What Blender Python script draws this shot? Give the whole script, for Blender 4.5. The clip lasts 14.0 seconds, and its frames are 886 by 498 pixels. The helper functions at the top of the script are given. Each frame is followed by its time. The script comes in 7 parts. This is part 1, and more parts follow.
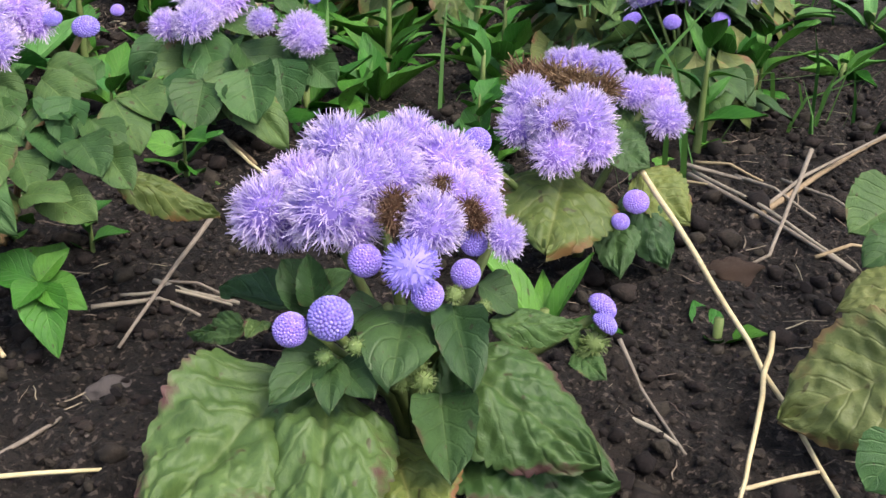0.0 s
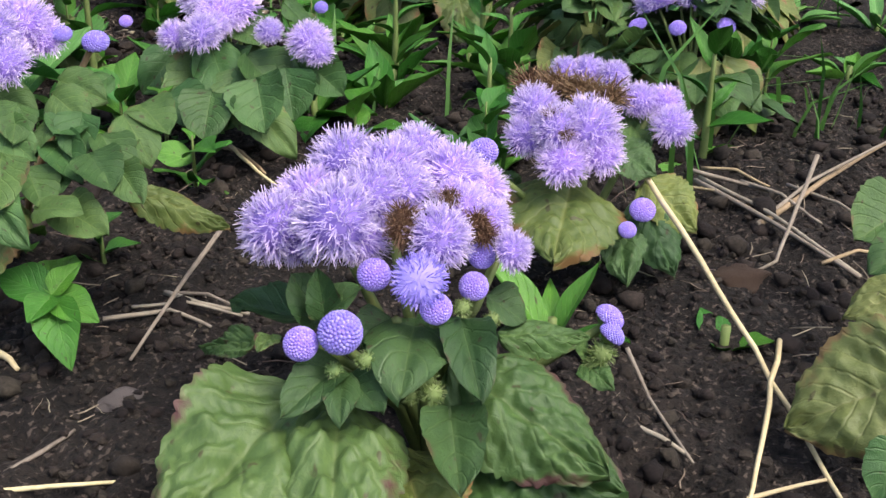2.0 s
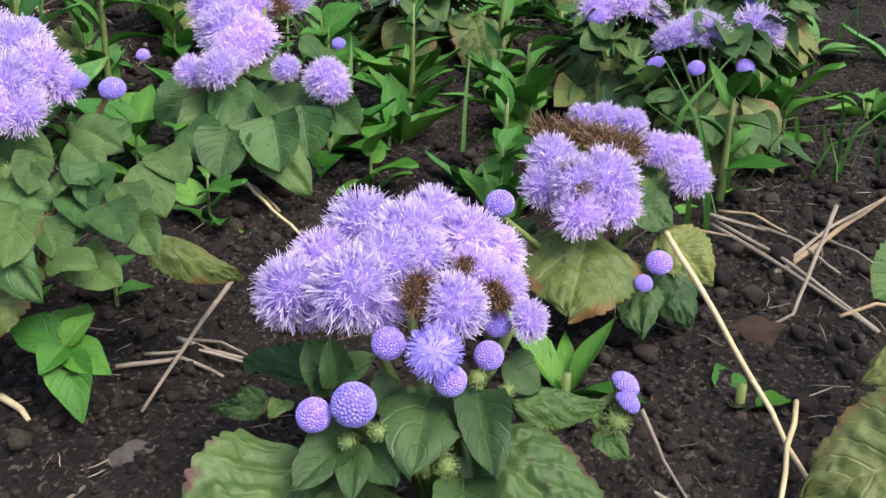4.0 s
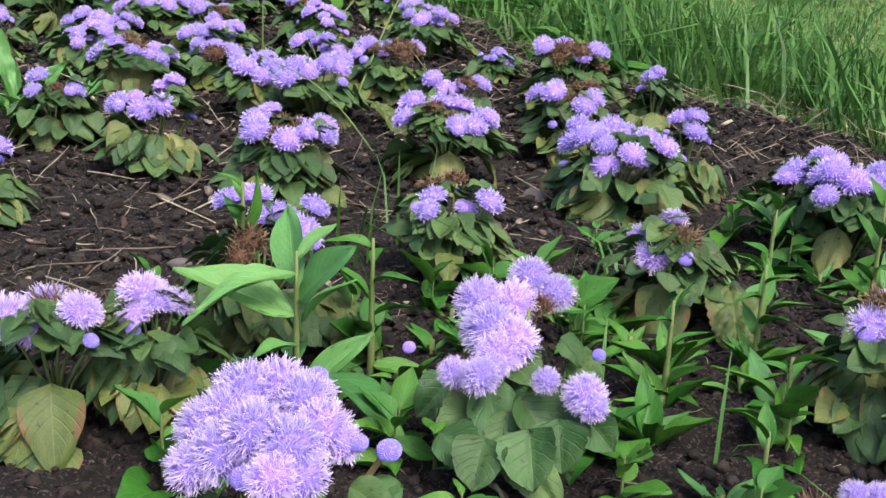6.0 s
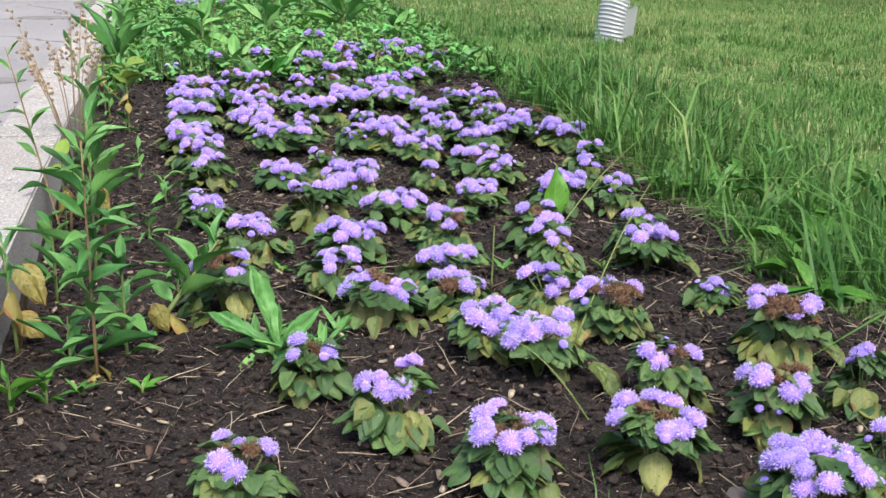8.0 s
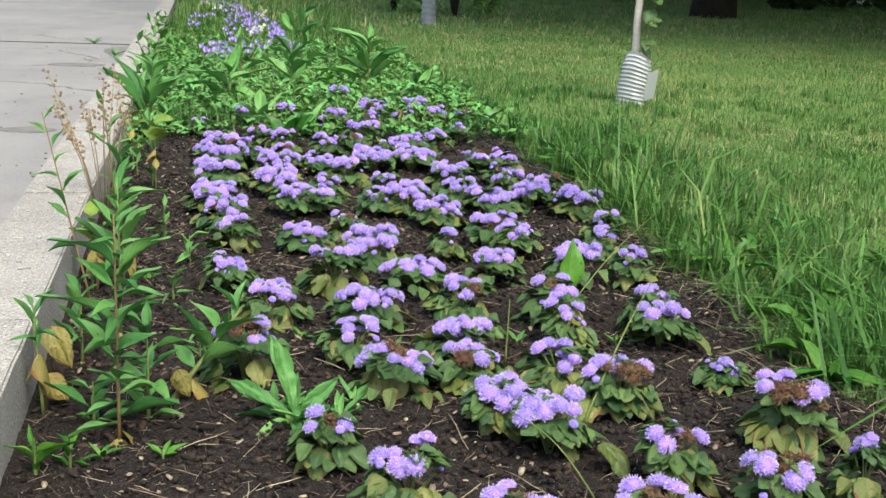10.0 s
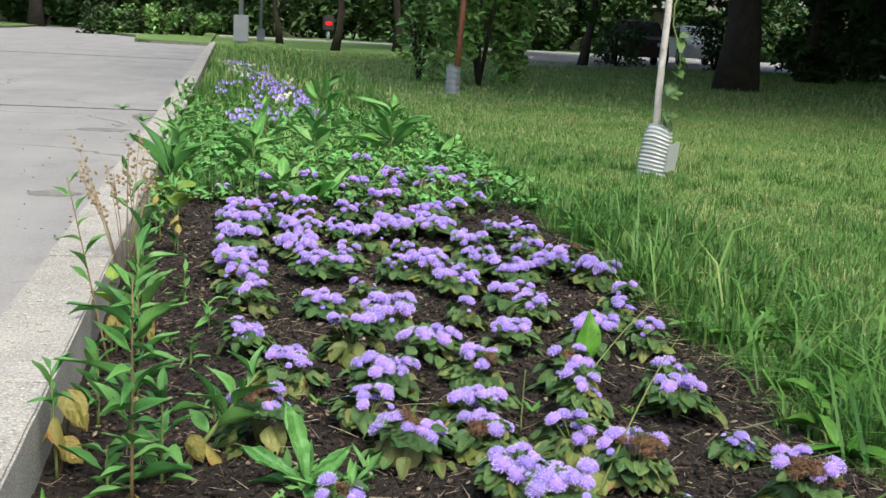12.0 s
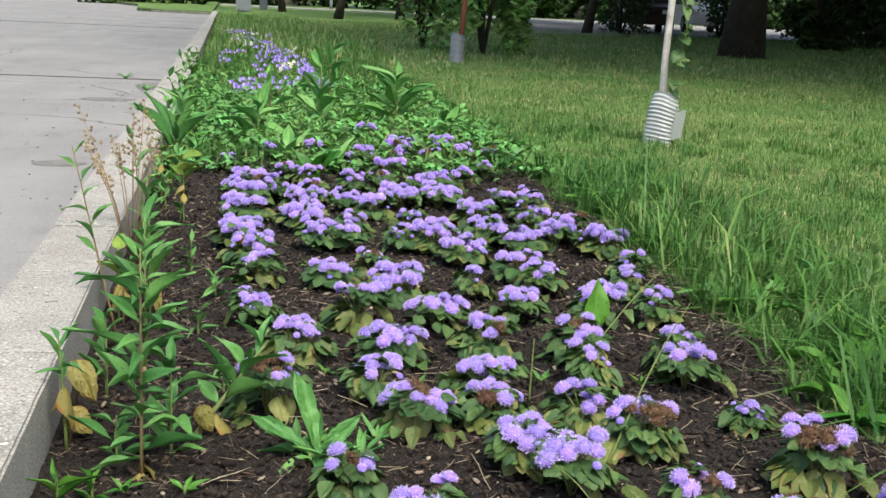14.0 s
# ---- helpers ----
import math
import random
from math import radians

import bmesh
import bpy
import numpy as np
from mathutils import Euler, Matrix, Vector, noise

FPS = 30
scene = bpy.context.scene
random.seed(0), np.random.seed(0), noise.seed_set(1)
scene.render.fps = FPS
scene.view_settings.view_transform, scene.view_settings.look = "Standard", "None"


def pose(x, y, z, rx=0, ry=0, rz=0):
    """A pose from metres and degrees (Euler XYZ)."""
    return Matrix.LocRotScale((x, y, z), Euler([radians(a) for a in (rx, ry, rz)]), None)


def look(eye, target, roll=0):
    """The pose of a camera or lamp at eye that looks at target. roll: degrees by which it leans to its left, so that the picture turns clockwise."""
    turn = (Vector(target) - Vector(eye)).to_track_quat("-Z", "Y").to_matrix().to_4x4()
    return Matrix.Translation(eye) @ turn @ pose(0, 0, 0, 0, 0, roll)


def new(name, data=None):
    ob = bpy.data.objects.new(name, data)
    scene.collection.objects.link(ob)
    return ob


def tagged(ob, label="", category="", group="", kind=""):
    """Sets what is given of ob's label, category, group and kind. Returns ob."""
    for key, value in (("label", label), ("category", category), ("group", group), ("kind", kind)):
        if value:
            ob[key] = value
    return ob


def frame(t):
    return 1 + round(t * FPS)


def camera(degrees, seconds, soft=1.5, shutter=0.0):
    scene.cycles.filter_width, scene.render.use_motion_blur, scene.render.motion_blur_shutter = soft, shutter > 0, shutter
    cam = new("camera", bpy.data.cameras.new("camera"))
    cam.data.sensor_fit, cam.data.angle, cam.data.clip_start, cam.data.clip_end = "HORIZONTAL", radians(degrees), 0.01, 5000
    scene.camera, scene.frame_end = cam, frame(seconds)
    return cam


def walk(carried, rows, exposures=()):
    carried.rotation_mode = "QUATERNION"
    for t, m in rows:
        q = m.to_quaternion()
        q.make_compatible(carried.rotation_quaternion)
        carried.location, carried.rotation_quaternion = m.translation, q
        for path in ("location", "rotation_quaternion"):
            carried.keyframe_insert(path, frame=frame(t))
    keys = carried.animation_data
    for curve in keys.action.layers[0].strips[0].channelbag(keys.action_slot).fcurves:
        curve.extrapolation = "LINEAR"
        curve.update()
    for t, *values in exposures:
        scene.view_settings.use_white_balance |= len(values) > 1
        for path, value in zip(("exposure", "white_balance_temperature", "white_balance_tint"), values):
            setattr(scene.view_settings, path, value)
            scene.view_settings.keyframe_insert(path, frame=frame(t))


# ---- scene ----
# ---- camera and its walk ----
PATH = [
    (0, (-0.173, -0.255, 0.214), (0.945, 1.177, -0.622), 1.9),
    (0.5, (-0.174, -0.256, 0.219), (0.942, 1.178, -0.618), 1.6),
    (1, (-0.174, -0.257, 0.219), (0.941, 1.18, -0.615), 1.5),
    (1.5, (-0.175, -0.256, 0.217), (0.937, 1.183, -0.617), 1.5),
    (2, (-0.174, -0.256, 0.219), (0.933, 1.184, -0.618), 1.3),
    (2.2, (-0.173, -0.257, 0.218), (0.93, 1.188, -0.616), 1.0),
    (4.3, (-0.169, -0.241, 0.238), (0.918, 1.221, -0.586), 2.4),
    (4.5, (-0.17, -0.236, 0.241), (0.908, 1.243, -0.565), 2.8),
    (5, (-0.172, -0.226, 0.263), (0.852, 1.316, -0.493), 2.3),
    (5.5, (-0.171, -0.218, 0.294), (0.723, 1.428, -0.408), 2.8),
    (6, (-0.173, -0.209, 0.326), (0.627, 1.51, -0.31), 2.4),
    (6.5, (-0.19, -0.207, 0.41), (0.493, 1.569, -0.206), 2.3),
    (7, (-0.204, -0.21, 0.485), (0.385, 1.608, -0.103), 2.0),
    (7.5, (-0.2, -0.229, 0.561), (0.305, 1.617, -0.02), 2.3),
    (8, (-0.192, -0.253, 0.612), (0.25, 1.617, 0.056), 1.0),
    (8.2, (-0.195, -0.261, 0.625), (0.259, 1.606, 0.068), 0.9),
    (10.3, (-0.201, -0.287, 0.672), (0.206, 1.617, 0.216), 2.6),
    (10.5, (-0.199, -0.284, 0.677), (0.199, 1.626, 0.236), 2.5),
    (11, (-0.201, -0.286, 0.688), (0.181, 1.636, 0.289), 2.5),
    (11.5, (-0.198, -0.295, 0.685), (0.174, 1.635, 0.315), 2.7),
    (12, (-0.194, -0.298, 0.672), (0.183, 1.631, 0.306), 3.0),
    (12.5, (-0.202, -0.29, 0.676), (0.179, 1.637, 0.297), 2.2),
    (13, (-0.203, -0.296, 0.675), (0.175, 1.629, 0.283), 2.8),
    (13.5, (-0.203, -0.289, 0.672), (0.171, 1.633, 0.266), 2.9),
    (14, (-0.199, -0.286, 0.669), (0.172, 1.635, 0.25), 2.8),
]
cam = camera(42, 14.0, soft=1.5)
walk(cam, [(t, look(e, g, r)) for t, e, g, r in PATH], exposures=[(0, 1.08, 6720, 9), (5, 1.08, 6560, 10), (7, 1.30, 6450, 14), (8.2, 1.30, 6600, 10), (10.3, 1.16, 6880, 3), (14, 1.09, 6840, 4)])

# ---- world and light ----
SUN_UP, SUN_TURN = radians(58), radians(168)
world = bpy.data.worlds.new("sky_world")
scene.world = world
world.use_nodes = True
wn = world.node_tree.nodes
sky = wn.new("ShaderNodeTexSky")
sky.sky_type = "NISHITA"
sky.sun_disc = False
sky.sun_elevation, sky.sun_rotation = SUN_UP, SUN_TURN
sky.air_density, sky.dust_density, sky.ozone_density = 1.0, 4.0, 1.0
wn["Background"].inputs["Strength"].default_value = 0.15
world.node_tree.links.new(sky.outputs["Color"], wn["Background"].inputs["Color"])
sun = new("sun_lamp", bpy.data.lights.new("sun_lamp", "SUN"))
sun.data.energy, sun.data.angle, sun.data.color = 1.5, radians(25), (1.0, 0.96, 0.9)
sun.matrix_world = look((math.sin(SUN_TURN) * math.cos(SUN_UP) * 50, math.cos(SUN_TURN) * math.cos(SUN_UP) * 50, math.sin(SUN_UP) * 50), (0, 0, 0))

# ---- materials ----


def base_mat(name):
    m = bpy.data.materials.new(name)
    m.use_nodes = True
    return m, m.node_tree.nodes, m.node_tree.links, m.node_tree.nodes["Principled BSDF"]


def math_node(n, l, op, a, b=None, clamp=False):
    k = n.new("ShaderNodeMath")
    k.operation, k.use_clamp = op, clamp
    for i, v in enumerate((a, b)):
        if v is None:
            continue
        if isinstance(v, (int, float)):
            k.inputs[i].default_value = v
        else:
            l.new(v, k.inputs[i])
    return k.outputs[0]


def mix_col(n, l, f, a, b, mode="MIX"):
    k = n.new("ShaderNodeMix")
    k.data_type, k.blend_type = "RGBA", mode
    for s, v in ((k.inputs[0], f), (k.inputs[6], a), (k.inputs[7], b)):
        if isinstance(v, (int, float)):
            s.default_value = v
        elif isinstance(v, tuple):
            s.default_value = (*v, 1)
        else:
            l.new(v, s)
    return k.outputs[2]


def noise_tex(n, l, coord, scale, detail=4.0, rough=0.6):
    k = n.new("ShaderNodeTexNoise")
    k.inputs["Scale"].default_value, k.inputs["Detail"].default_value, k.inputs["Roughness"].default_value = scale, detail, rough
    l.new(coord, k.inputs["Vector"])
    return k.outputs[0]


def ramp(n, l, f, lo, hi):
    k = n.new("ShaderNodeMapRange")
    k.inputs[1].default_value, k.inputs[2].default_value = lo, hi
    l.new(f, k.inputs[0])
    return k.outputs[0]


def bump(n, l, height, strength, dist, p):
    k = n.new("ShaderNodeBump")
    k.inputs["Strength"].default_value, k.inputs["Distance"].default_value = strength, dist
    l.new(height, k.inputs["Height"])
    l.new(k.outputs[0], p.inputs["Normal"])
    return k


def surface(name, c1, c2, scale, fine, rough=0.85, relief=0.003, vary=0.0, island=False, third=None, spec=0.3, metal=0.0, world_space=False, grit=None):
    """Two colours mixed by a coarse and a fine noise, a third in stains, relief from both; vary: by object or by island."""
    m, n, l, p = base_mat(name)
    co = n.new("ShaderNodeNewGeometry").outputs["Position"] if world_space else n.new("ShaderNodeTexCoord").outputs["Object"]
    big, small = noise_tex(n, l, co, scale), noise_tex(n, l, co, fine, 6.0, 0.7)
    both = math_node(n, l, "ADD", math_node(n, l, "MULTIPLY", big, 0.5), math_node(n, l, "MULTIPLY", small, 0.5))
    col = mix_col(n, l, ramp(n, l, both, 0.36, 0.64), c1, c2)
    if third:
        col = mix_col(n, l, ramp(n, l, noise_tex(n, l, co, scale * 0.37, 5.0, 0.65), 0.55, 0.72), col, third)
    if grit:
        light, dark, size = grit
        dots = noise_tex(n, l, co, size, 2.0, 0.5)
        col = mix_col(n, l, ramp(n, l, dots, 0.60, 0.64), col, light)
        col = mix_col(n, l, ramp(n, l, dots, 0.40, 0.36), col, dark)
        both = math_node(n, l, "ADD", both, math_node(n, l, "MULTIPLY", dots, 0.5))
    if vary:
        r = n.new("ShaderNodeNewGeometry").outputs["Random Per Island"] if island else n.new("ShaderNodeObjectInfo").outputs["Random"]
        hsv = n.new("ShaderNodeHueSaturation")
        l.new(math_node(n, l, "ADD", math_node(n, l, "MULTIPLY", r, 2 * vary), 1 - vary), hsv.inputs["Value"])
        l.new(math_node(n, l, "ADD", math_node(n, l, "MULTIPLY", r, 0.12 * vary), 0.5 - 0.06 * vary), hsv.inputs["Hue"])
        l.new(col, hsv.inputs["Color"])
        col = hsv.outputs[0]
    l.new(col, p.inputs["Base Color"])
    p.inputs["Roughness"].default_value, p.inputs["Metallic"].default_value = rough, metal
    p.inputs["Specular IOR Level"].default_value = spec
    if relief:
        bump(n, l, both, 0.8, relief, p)
    return m


def leafy(name, green, deep, vein, edge=None, edge_amount=0.0, rough=0.5, veins=7.0, gloss=0.4, vary=0.25, thin=0.25):
    """A leaf: veins along its own grid, blotches, a worn margin, light through the blade."""
    m, n, l, p = base_mat(name)
    uv = n.new("ShaderNodeSeparateXYZ")
    tc = n.new("ShaderNodeTexCoord")
    l.new(tc.outputs["UV"], uv.inputs[0])
    across = math_node(n, l, "ABSOLUTE", math_node(n, l, "SUBTRACT", uv.outputs[0], 0.5))
    rnd = n.new("ShaderNodeObjectInfo").outputs["Random"]
    shift = n.new("ShaderNodeVectorMath")
    l.new(tc.outputs["UV"], shift.inputs[0])
    l.new(math_node(n, l, "MULTIPLY", rnd, 37.0), shift.inputs[1])
    blot = noise_tex(n, l, shift.outputs[0], 3.0, 4.0)
    speck = noise_tex(n, l, shift.outputs[0], 30.0, 3.0, 0.7)
    side = math_node(n, l, "FRACT", math_node(n, l, "MULTIPLY", math_node(n, l, "SUBTRACT", uv.outputs[1], math_node(n, l, "MULTIPLY", across, 0.75)), veins))
    line = math_node(n, l, "SUBTRACT", 1.0, math_node(n, l, "MULTIPLY", math_node(n, l, "ABSOLUTE", math_node(n, l, "SUBTRACT", side, 0.5)), 9.0), True)
    mid = math_node(n, l, "SUBTRACT", 1.0, math_node(n, l, "MULTIPLY", across, 40.0), True)
    col = mix_col(n, l, ramp(n, l, math_node(n, l, "ADD", math_node(n, l, "MULTIPLY", blot, 0.6), math_node(n, l, "MULTIPLY", speck, 0.4)), 0.35, 0.65), deep, green)
    col = mix_col(n, l, math_node(n, l, "MULTIPLY", math_node(n, l, "MAXIMUM", math_node(n, l, "MULTIPLY", line, 0.5), mid), 0.6), col, vein)
    if edge:
        worn = math_node(n, l, "ADD", math_node(n, l, "MULTIPLY", across, 1.7), math_node(n, l, "MULTIPLY", math_node(n, l, "SUBTRACT", blot, 0.5), 1.6))
        col = mix_col(n, l, ramp(n, l, worn, 1.0 - edge_amount, 1.12 - edge_amount * 0.7), col, edge)
    holes = noise_tex(n, l, shift.outputs[0], 9.0, 2.0, 0.4)
    col = mix_col(n, l, math_node(n, l, "MULTIPLY", ramp(n, l, holes, 0.68, 0.72), 0.7), col, (0.05, 0.03, 0.018))
    hsv = n.new("ShaderNodeHueSaturation")
    l.new(math_node(n, l, "ADD", math_node(n, l, "MULTIPLY", rnd, 2 * vary), 1 - vary), hsv.inputs["Value"])
    l.new(math_node(n, l, "ADD", math_node(n, l, "MULTIPLY", rnd, -0.03), 0.515), hsv.inputs["Hue"])
    l.new(col, hsv.inputs["Color"])
    l.new(hsv.outputs[0], p.inputs["Base Color"])
    p.inputs["Roughness"].default_value, p.inputs["Specular IOR Level"].default_value = rough, gloss
    bump(n, l, math_node(n, l, "ADD", math_node(n, l, "MULTIPLY", speck, 0.6), math_node(n, l, "MULTIPLY", math_node(n, l, "MAXIMUM", line, mid), -0.5)), 0.5, 0.0012, p)
    tr = n.new("ShaderNodeBsdfTranslucent")
    l.new(hsv.outputs[0], tr.inputs[0])
    mx = n.new("ShaderNodeMixShader")
    mx.inputs[0].default_value = thin
    l.new(p.outputs[0], mx.inputs[1])
    l.new(tr.outputs[0], mx.inputs[2])
    l.new(mx.outputs[0], n["Material Output"].inputs[0])
    return m


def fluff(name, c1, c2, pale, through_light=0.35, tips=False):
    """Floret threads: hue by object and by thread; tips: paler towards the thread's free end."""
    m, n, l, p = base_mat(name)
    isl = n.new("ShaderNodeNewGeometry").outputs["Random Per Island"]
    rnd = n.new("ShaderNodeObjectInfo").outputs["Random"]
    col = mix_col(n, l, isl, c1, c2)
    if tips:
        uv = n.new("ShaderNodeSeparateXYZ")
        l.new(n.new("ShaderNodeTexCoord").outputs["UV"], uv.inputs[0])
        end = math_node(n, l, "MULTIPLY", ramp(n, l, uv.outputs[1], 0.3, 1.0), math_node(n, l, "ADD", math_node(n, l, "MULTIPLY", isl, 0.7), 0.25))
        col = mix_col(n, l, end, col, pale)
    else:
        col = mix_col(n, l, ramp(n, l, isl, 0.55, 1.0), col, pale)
    hsv = n.new("ShaderNodeHueSaturation")
    l.new(math_node(n, l, "ADD", math_node(n, l, "MULTIPLY", rnd, 0.2), 0.9), hsv.inputs["Value"])
    l.new(math_node(n, l, "ADD", math_node(n, l, "MULTIPLY", rnd, 0.02), 0.49), hsv.inputs["Hue"])
    l.new(col, hsv.inputs["Color"])
    l.new(hsv.outputs[0], p.inputs["Base Color"])
    p.inputs["Roughness"].default_value, p.inputs["Specular IOR Level"].default_value = 0.7, 0.15
    tr = n.new("ShaderNodeBsdfTranslucent")
    l.new(hsv.outputs[0], tr.inputs[0])
    mx = n.new("ShaderNodeMixShader")
    mx.inputs[0].default_value = through_light
    l.new(p.outputs[0], mx.inputs[1])
    l.new(tr.outputs[0], mx.inputs[2])
    l.new(mx.outputs[0], n["Material Output"].inputs[0])
    return m


def road_surface(name):
    """Worn concrete: broad pale and grey patches, streaks along the road, dark stains, fine cracks and grit."""
    m, n, l, p = base_mat(name)
    co = n.new("ShaderNodeNewGeometry").outputs["Position"]
    long = n.new("ShaderNodeMapping")
    long.inputs["Scale"].default_value = (1.0, 0.22, 1.0)
    l.new(co, long.inputs["Vector"])
    patch, streak = noise_tex(n, l, co, 0.7, 5.0, 0.65), noise_tex(n, l, long.outputs[0], 2.6, 5.0, 0.6)
    fine, grit = noise_tex(n, l, co, 70.0, 5.0, 0.7), noise_tex(n, l, co, 130.0, 2.0, 0.5)
    both = math_node(n, l, "ADD", math_node(n, l, "MULTIPLY", patch, 0.55), math_node(n, l, "MULTIPLY", streak, 0.45))
    col = mix_col(n, l, ramp(n, l, both, 0.38, 0.64), (0.175, 0.172, 0.177), (0.265, 0.26, 0.258))
    col = mix_col(n, l, math_node(n, l, "MULTIPLY", ramp(n, l, noise_tex(n, l, co, 1.9, 6.0, 0.7), 0.56, 0.68), 0.45), col, (0.115, 0.11, 0.11))
    col = mix_col(n, l, math_node(n, l, "MULTIPLY", ramp(n, l, fine, 0.4, 0.62), 0.25), col, (0.33, 0.325, 0.32))
    col = mix_col(n, l, math_node(n, l, "MULTIPLY", ramp(n, l, grit, 0.62, 0.68), 0.5), col, (0.09, 0.085, 0.08))
    vor = n.new("ShaderNodeTexVoronoi")
    vor.feature = "DISTANCE_TO_EDGE"
    vor.inputs["Scale"].default_value = 0.55
    wob = n.new("ShaderNodeVectorMath")
    k = n.new("ShaderNodeTexNoise")
    k.inputs["Scale"].default_value, k.inputs["Detail"].default_value = 2.5, 5.0
    l.new(co, k.inputs["Vector"])
    wob.operation = "MULTIPLY_ADD"
    wob.inputs[1].default_value = (0.5, 0.5, 0.0)
    l.new(k.outputs["Color"], wob.inputs[0])
    l.new(co, wob.inputs[2])
    l.new(wob.outputs[0], vor.inputs["Vector"])
    crack = math_node(n, l, "MULTIPLY", ramp(n, l, vor.outputs["Distance"], 0.007, 0.002), ramp(n, l, patch, 0.47, 0.55))
    col = mix_col(n, l, math_node(n, l, "MULTIPLY", crack, 0.75), col, (0.05, 0.047, 0.045))
    l.new(col, p.inputs["Base Color"])
    p.inputs["Roughness"].default_value, p.inputs["Specular IOR Level"].default_value = 0.8, 0.3
    bump(n, l, math_node(n, l, "ADD", fine, math_node(n, l, "MULTIPLY", crack, -1.0)), 0.7, 0.002, p)
    return m


M_SOIL = surface("moist_soil", (0.003, 0.0022, 0.002), (0.023, 0.017, 0.014), 14.0, 260.0, 0.9, 0.012, third=(0.029, 0.022, 0.018), world_space=True, grit=((0.085, 0.066, 0.054), (0.003, 0.0022, 0.002), 380.0))
M_CLOD = surface("soil_crumb", (0.005, 0.0036, 0.0033), (0.033, 0.024, 0.020), 60.0, 600.0, 0.9, 0.002, vary=0.65, island=True)
M_LAWN = surface("lawn_turf", (0.06, 0.125, 0.03), (0.12, 0.205, 0.055), 1.3, 45.0, 0.9, 0.02, third=(0.2, 0.21, 0.085), world_space=True)
M_KERB = surface("kerb_concrete", (0.22, 0.214, 0.2), (0.36, 0.35, 0.33), 7.0, 120.0, 0.9, 0.003, third=(0.19, 0.178, 0.158), world_space=True, grit=((0.47, 0.45, 0.42), (0.15, 0.14, 0.125), 240.0))
M_CHIP = surface("kerb_chip", (0.36, 0.34, 0.31), (0.5, 0.48, 0.44), 50.0, 400.0, 0.8, 0.0005, vary=0.2, island=True)
M_ROAD = road_surface("road_concrete")
M_JOINT = surface("joint_tar", (0.04, 0.038, 0.035), (0.08, 0.075, 0.07), 8.0, 80.0, 0.9, 0.002)
M_ROADDIRT = surface("road_dirt", (0.10, 0.095, 0.092), (0.21, 0.205, 0.2), 14.0, 140.0, 0.9, 0.002, world_space=True)
M_STEM = surface("green_stem", (0.10, 0.15, 0.04), (0.16, 0.2, 0.07), 40.0, 300.0, 0.6, 0.0005, third=(0.17, 0.08, 0.06))
M_REDSTEM = surface("reddish_stem", (0.16, 0.09, 0.05), (0.2, 0.16, 0.07), 40.0, 300.0, 0.6, 0.0005)
M_DRY = surface("dried_stalk", (0.20, 0.145, 0.085), (0.34, 0.26, 0.16), 60.0, 400.0, 0.8, 0.0004, vary=0.2)
M_STRAW = surface("dry_straw", (0.42, 0.33, 0.18), (0.62, 0.53, 0.33), 60.0, 500.0, 0.7, 0.0004, vary=0.15)
M_TWIG = surface("grey_twig", (0.16, 0.13, 0.10), (0.30, 0.26, 0.21), 60.0, 400.0, 0.85, 0.0006, vary=0.2)
M_BIT = surface("bark_bit", (0.04, 0.025, 0.018), (0.085, 0.055, 0.04), 60.0, 400.0, 0.9, 0.002)
M_LITTER = surface("dry_litter", (0.11, 0.08, 0.06), (0.33, 0.27, 0.205), 60.0, 400.0, 0.85, 0.0005, vary=0.55, island=True)
M_STONE = surface("small_stone", (0.10, 0.085, 0.08), (0.19, 0.165, 0.155), 50.0, 400.0, 0.85, 0.001, vary=0.25)
M_LEAF = leafy("ageratum_leaf", (0.088, 0.170, 0.047), (0.046, 0.105, 0.028), (0.135, 0.215, 0.07), edge=(0.13, 0.11, 0.045), edge_amount=0.06)
M_MOUND = leafy("soft_green_leaf", (0.072, 0.165, 0.047), (0.042, 0.11, 0.031), (0.12, 0.21, 0.075), rough=0.5, veins=5.0)
M_DEEP = leafy("deep_green_leaf", (0.062, 0.128, 0.04), (0.034, 0.078, 0.024), (0.10, 0.165, 0.06), edge=(0.09, 0.07, 0.035), edge_amount=0.1, rough=0.45, veins=5.0)
M_HERO = leafy("crinkled_leaf", (0.088, 0.158, 0.046), (0.044, 0.094, 0.028), (0.125, 0.185, 0.07), edge=(0.085, 0.042, 0.036), edge_amount=0.2, rough=0.48, gloss=0.35, veins=5.0)
M_LEAFD = leafy("ageratum_dark_leaf", (0.06, 0.13, 0.042), (0.034, 0.08, 0.026), (0.09, 0.17, 0.06))
M_LEAFE = leafy("ageratum_bronzed_leaf", (0.070, 0.132, 0.042), (0.036, 0.082, 0.025), (0.09, 0.15, 0.055), edge=(0.075, 0.038, 0.035), edge_amount=0.28, rough=0.5, gloss=0.4)
M_LEAFY = leafy("yellowing_leaf", (0.155, 0.195, 0.05), (0.085, 0.13, 0.032), (0.27, 0.29, 0.10), edge=(0.20, 0.11, 0.045), edge_amount=0.25)
M_OLD = leafy("old_leaf", (0.225, 0.245, 0.08), (0.14, 0.175, 0.05), (0.32, 0.32, 0.13), edge=(0.24, 0.15, 0.07), edge_amount=0.22)
M_LEAFG = leafy("yellow_leaf", (0.30, 0.25, 0.065), (0.22, 0.20, 0.06), (0.32, 0.28, 0.09), edge=(0.28, 0.13, 0.04), edge_amount=0.3)
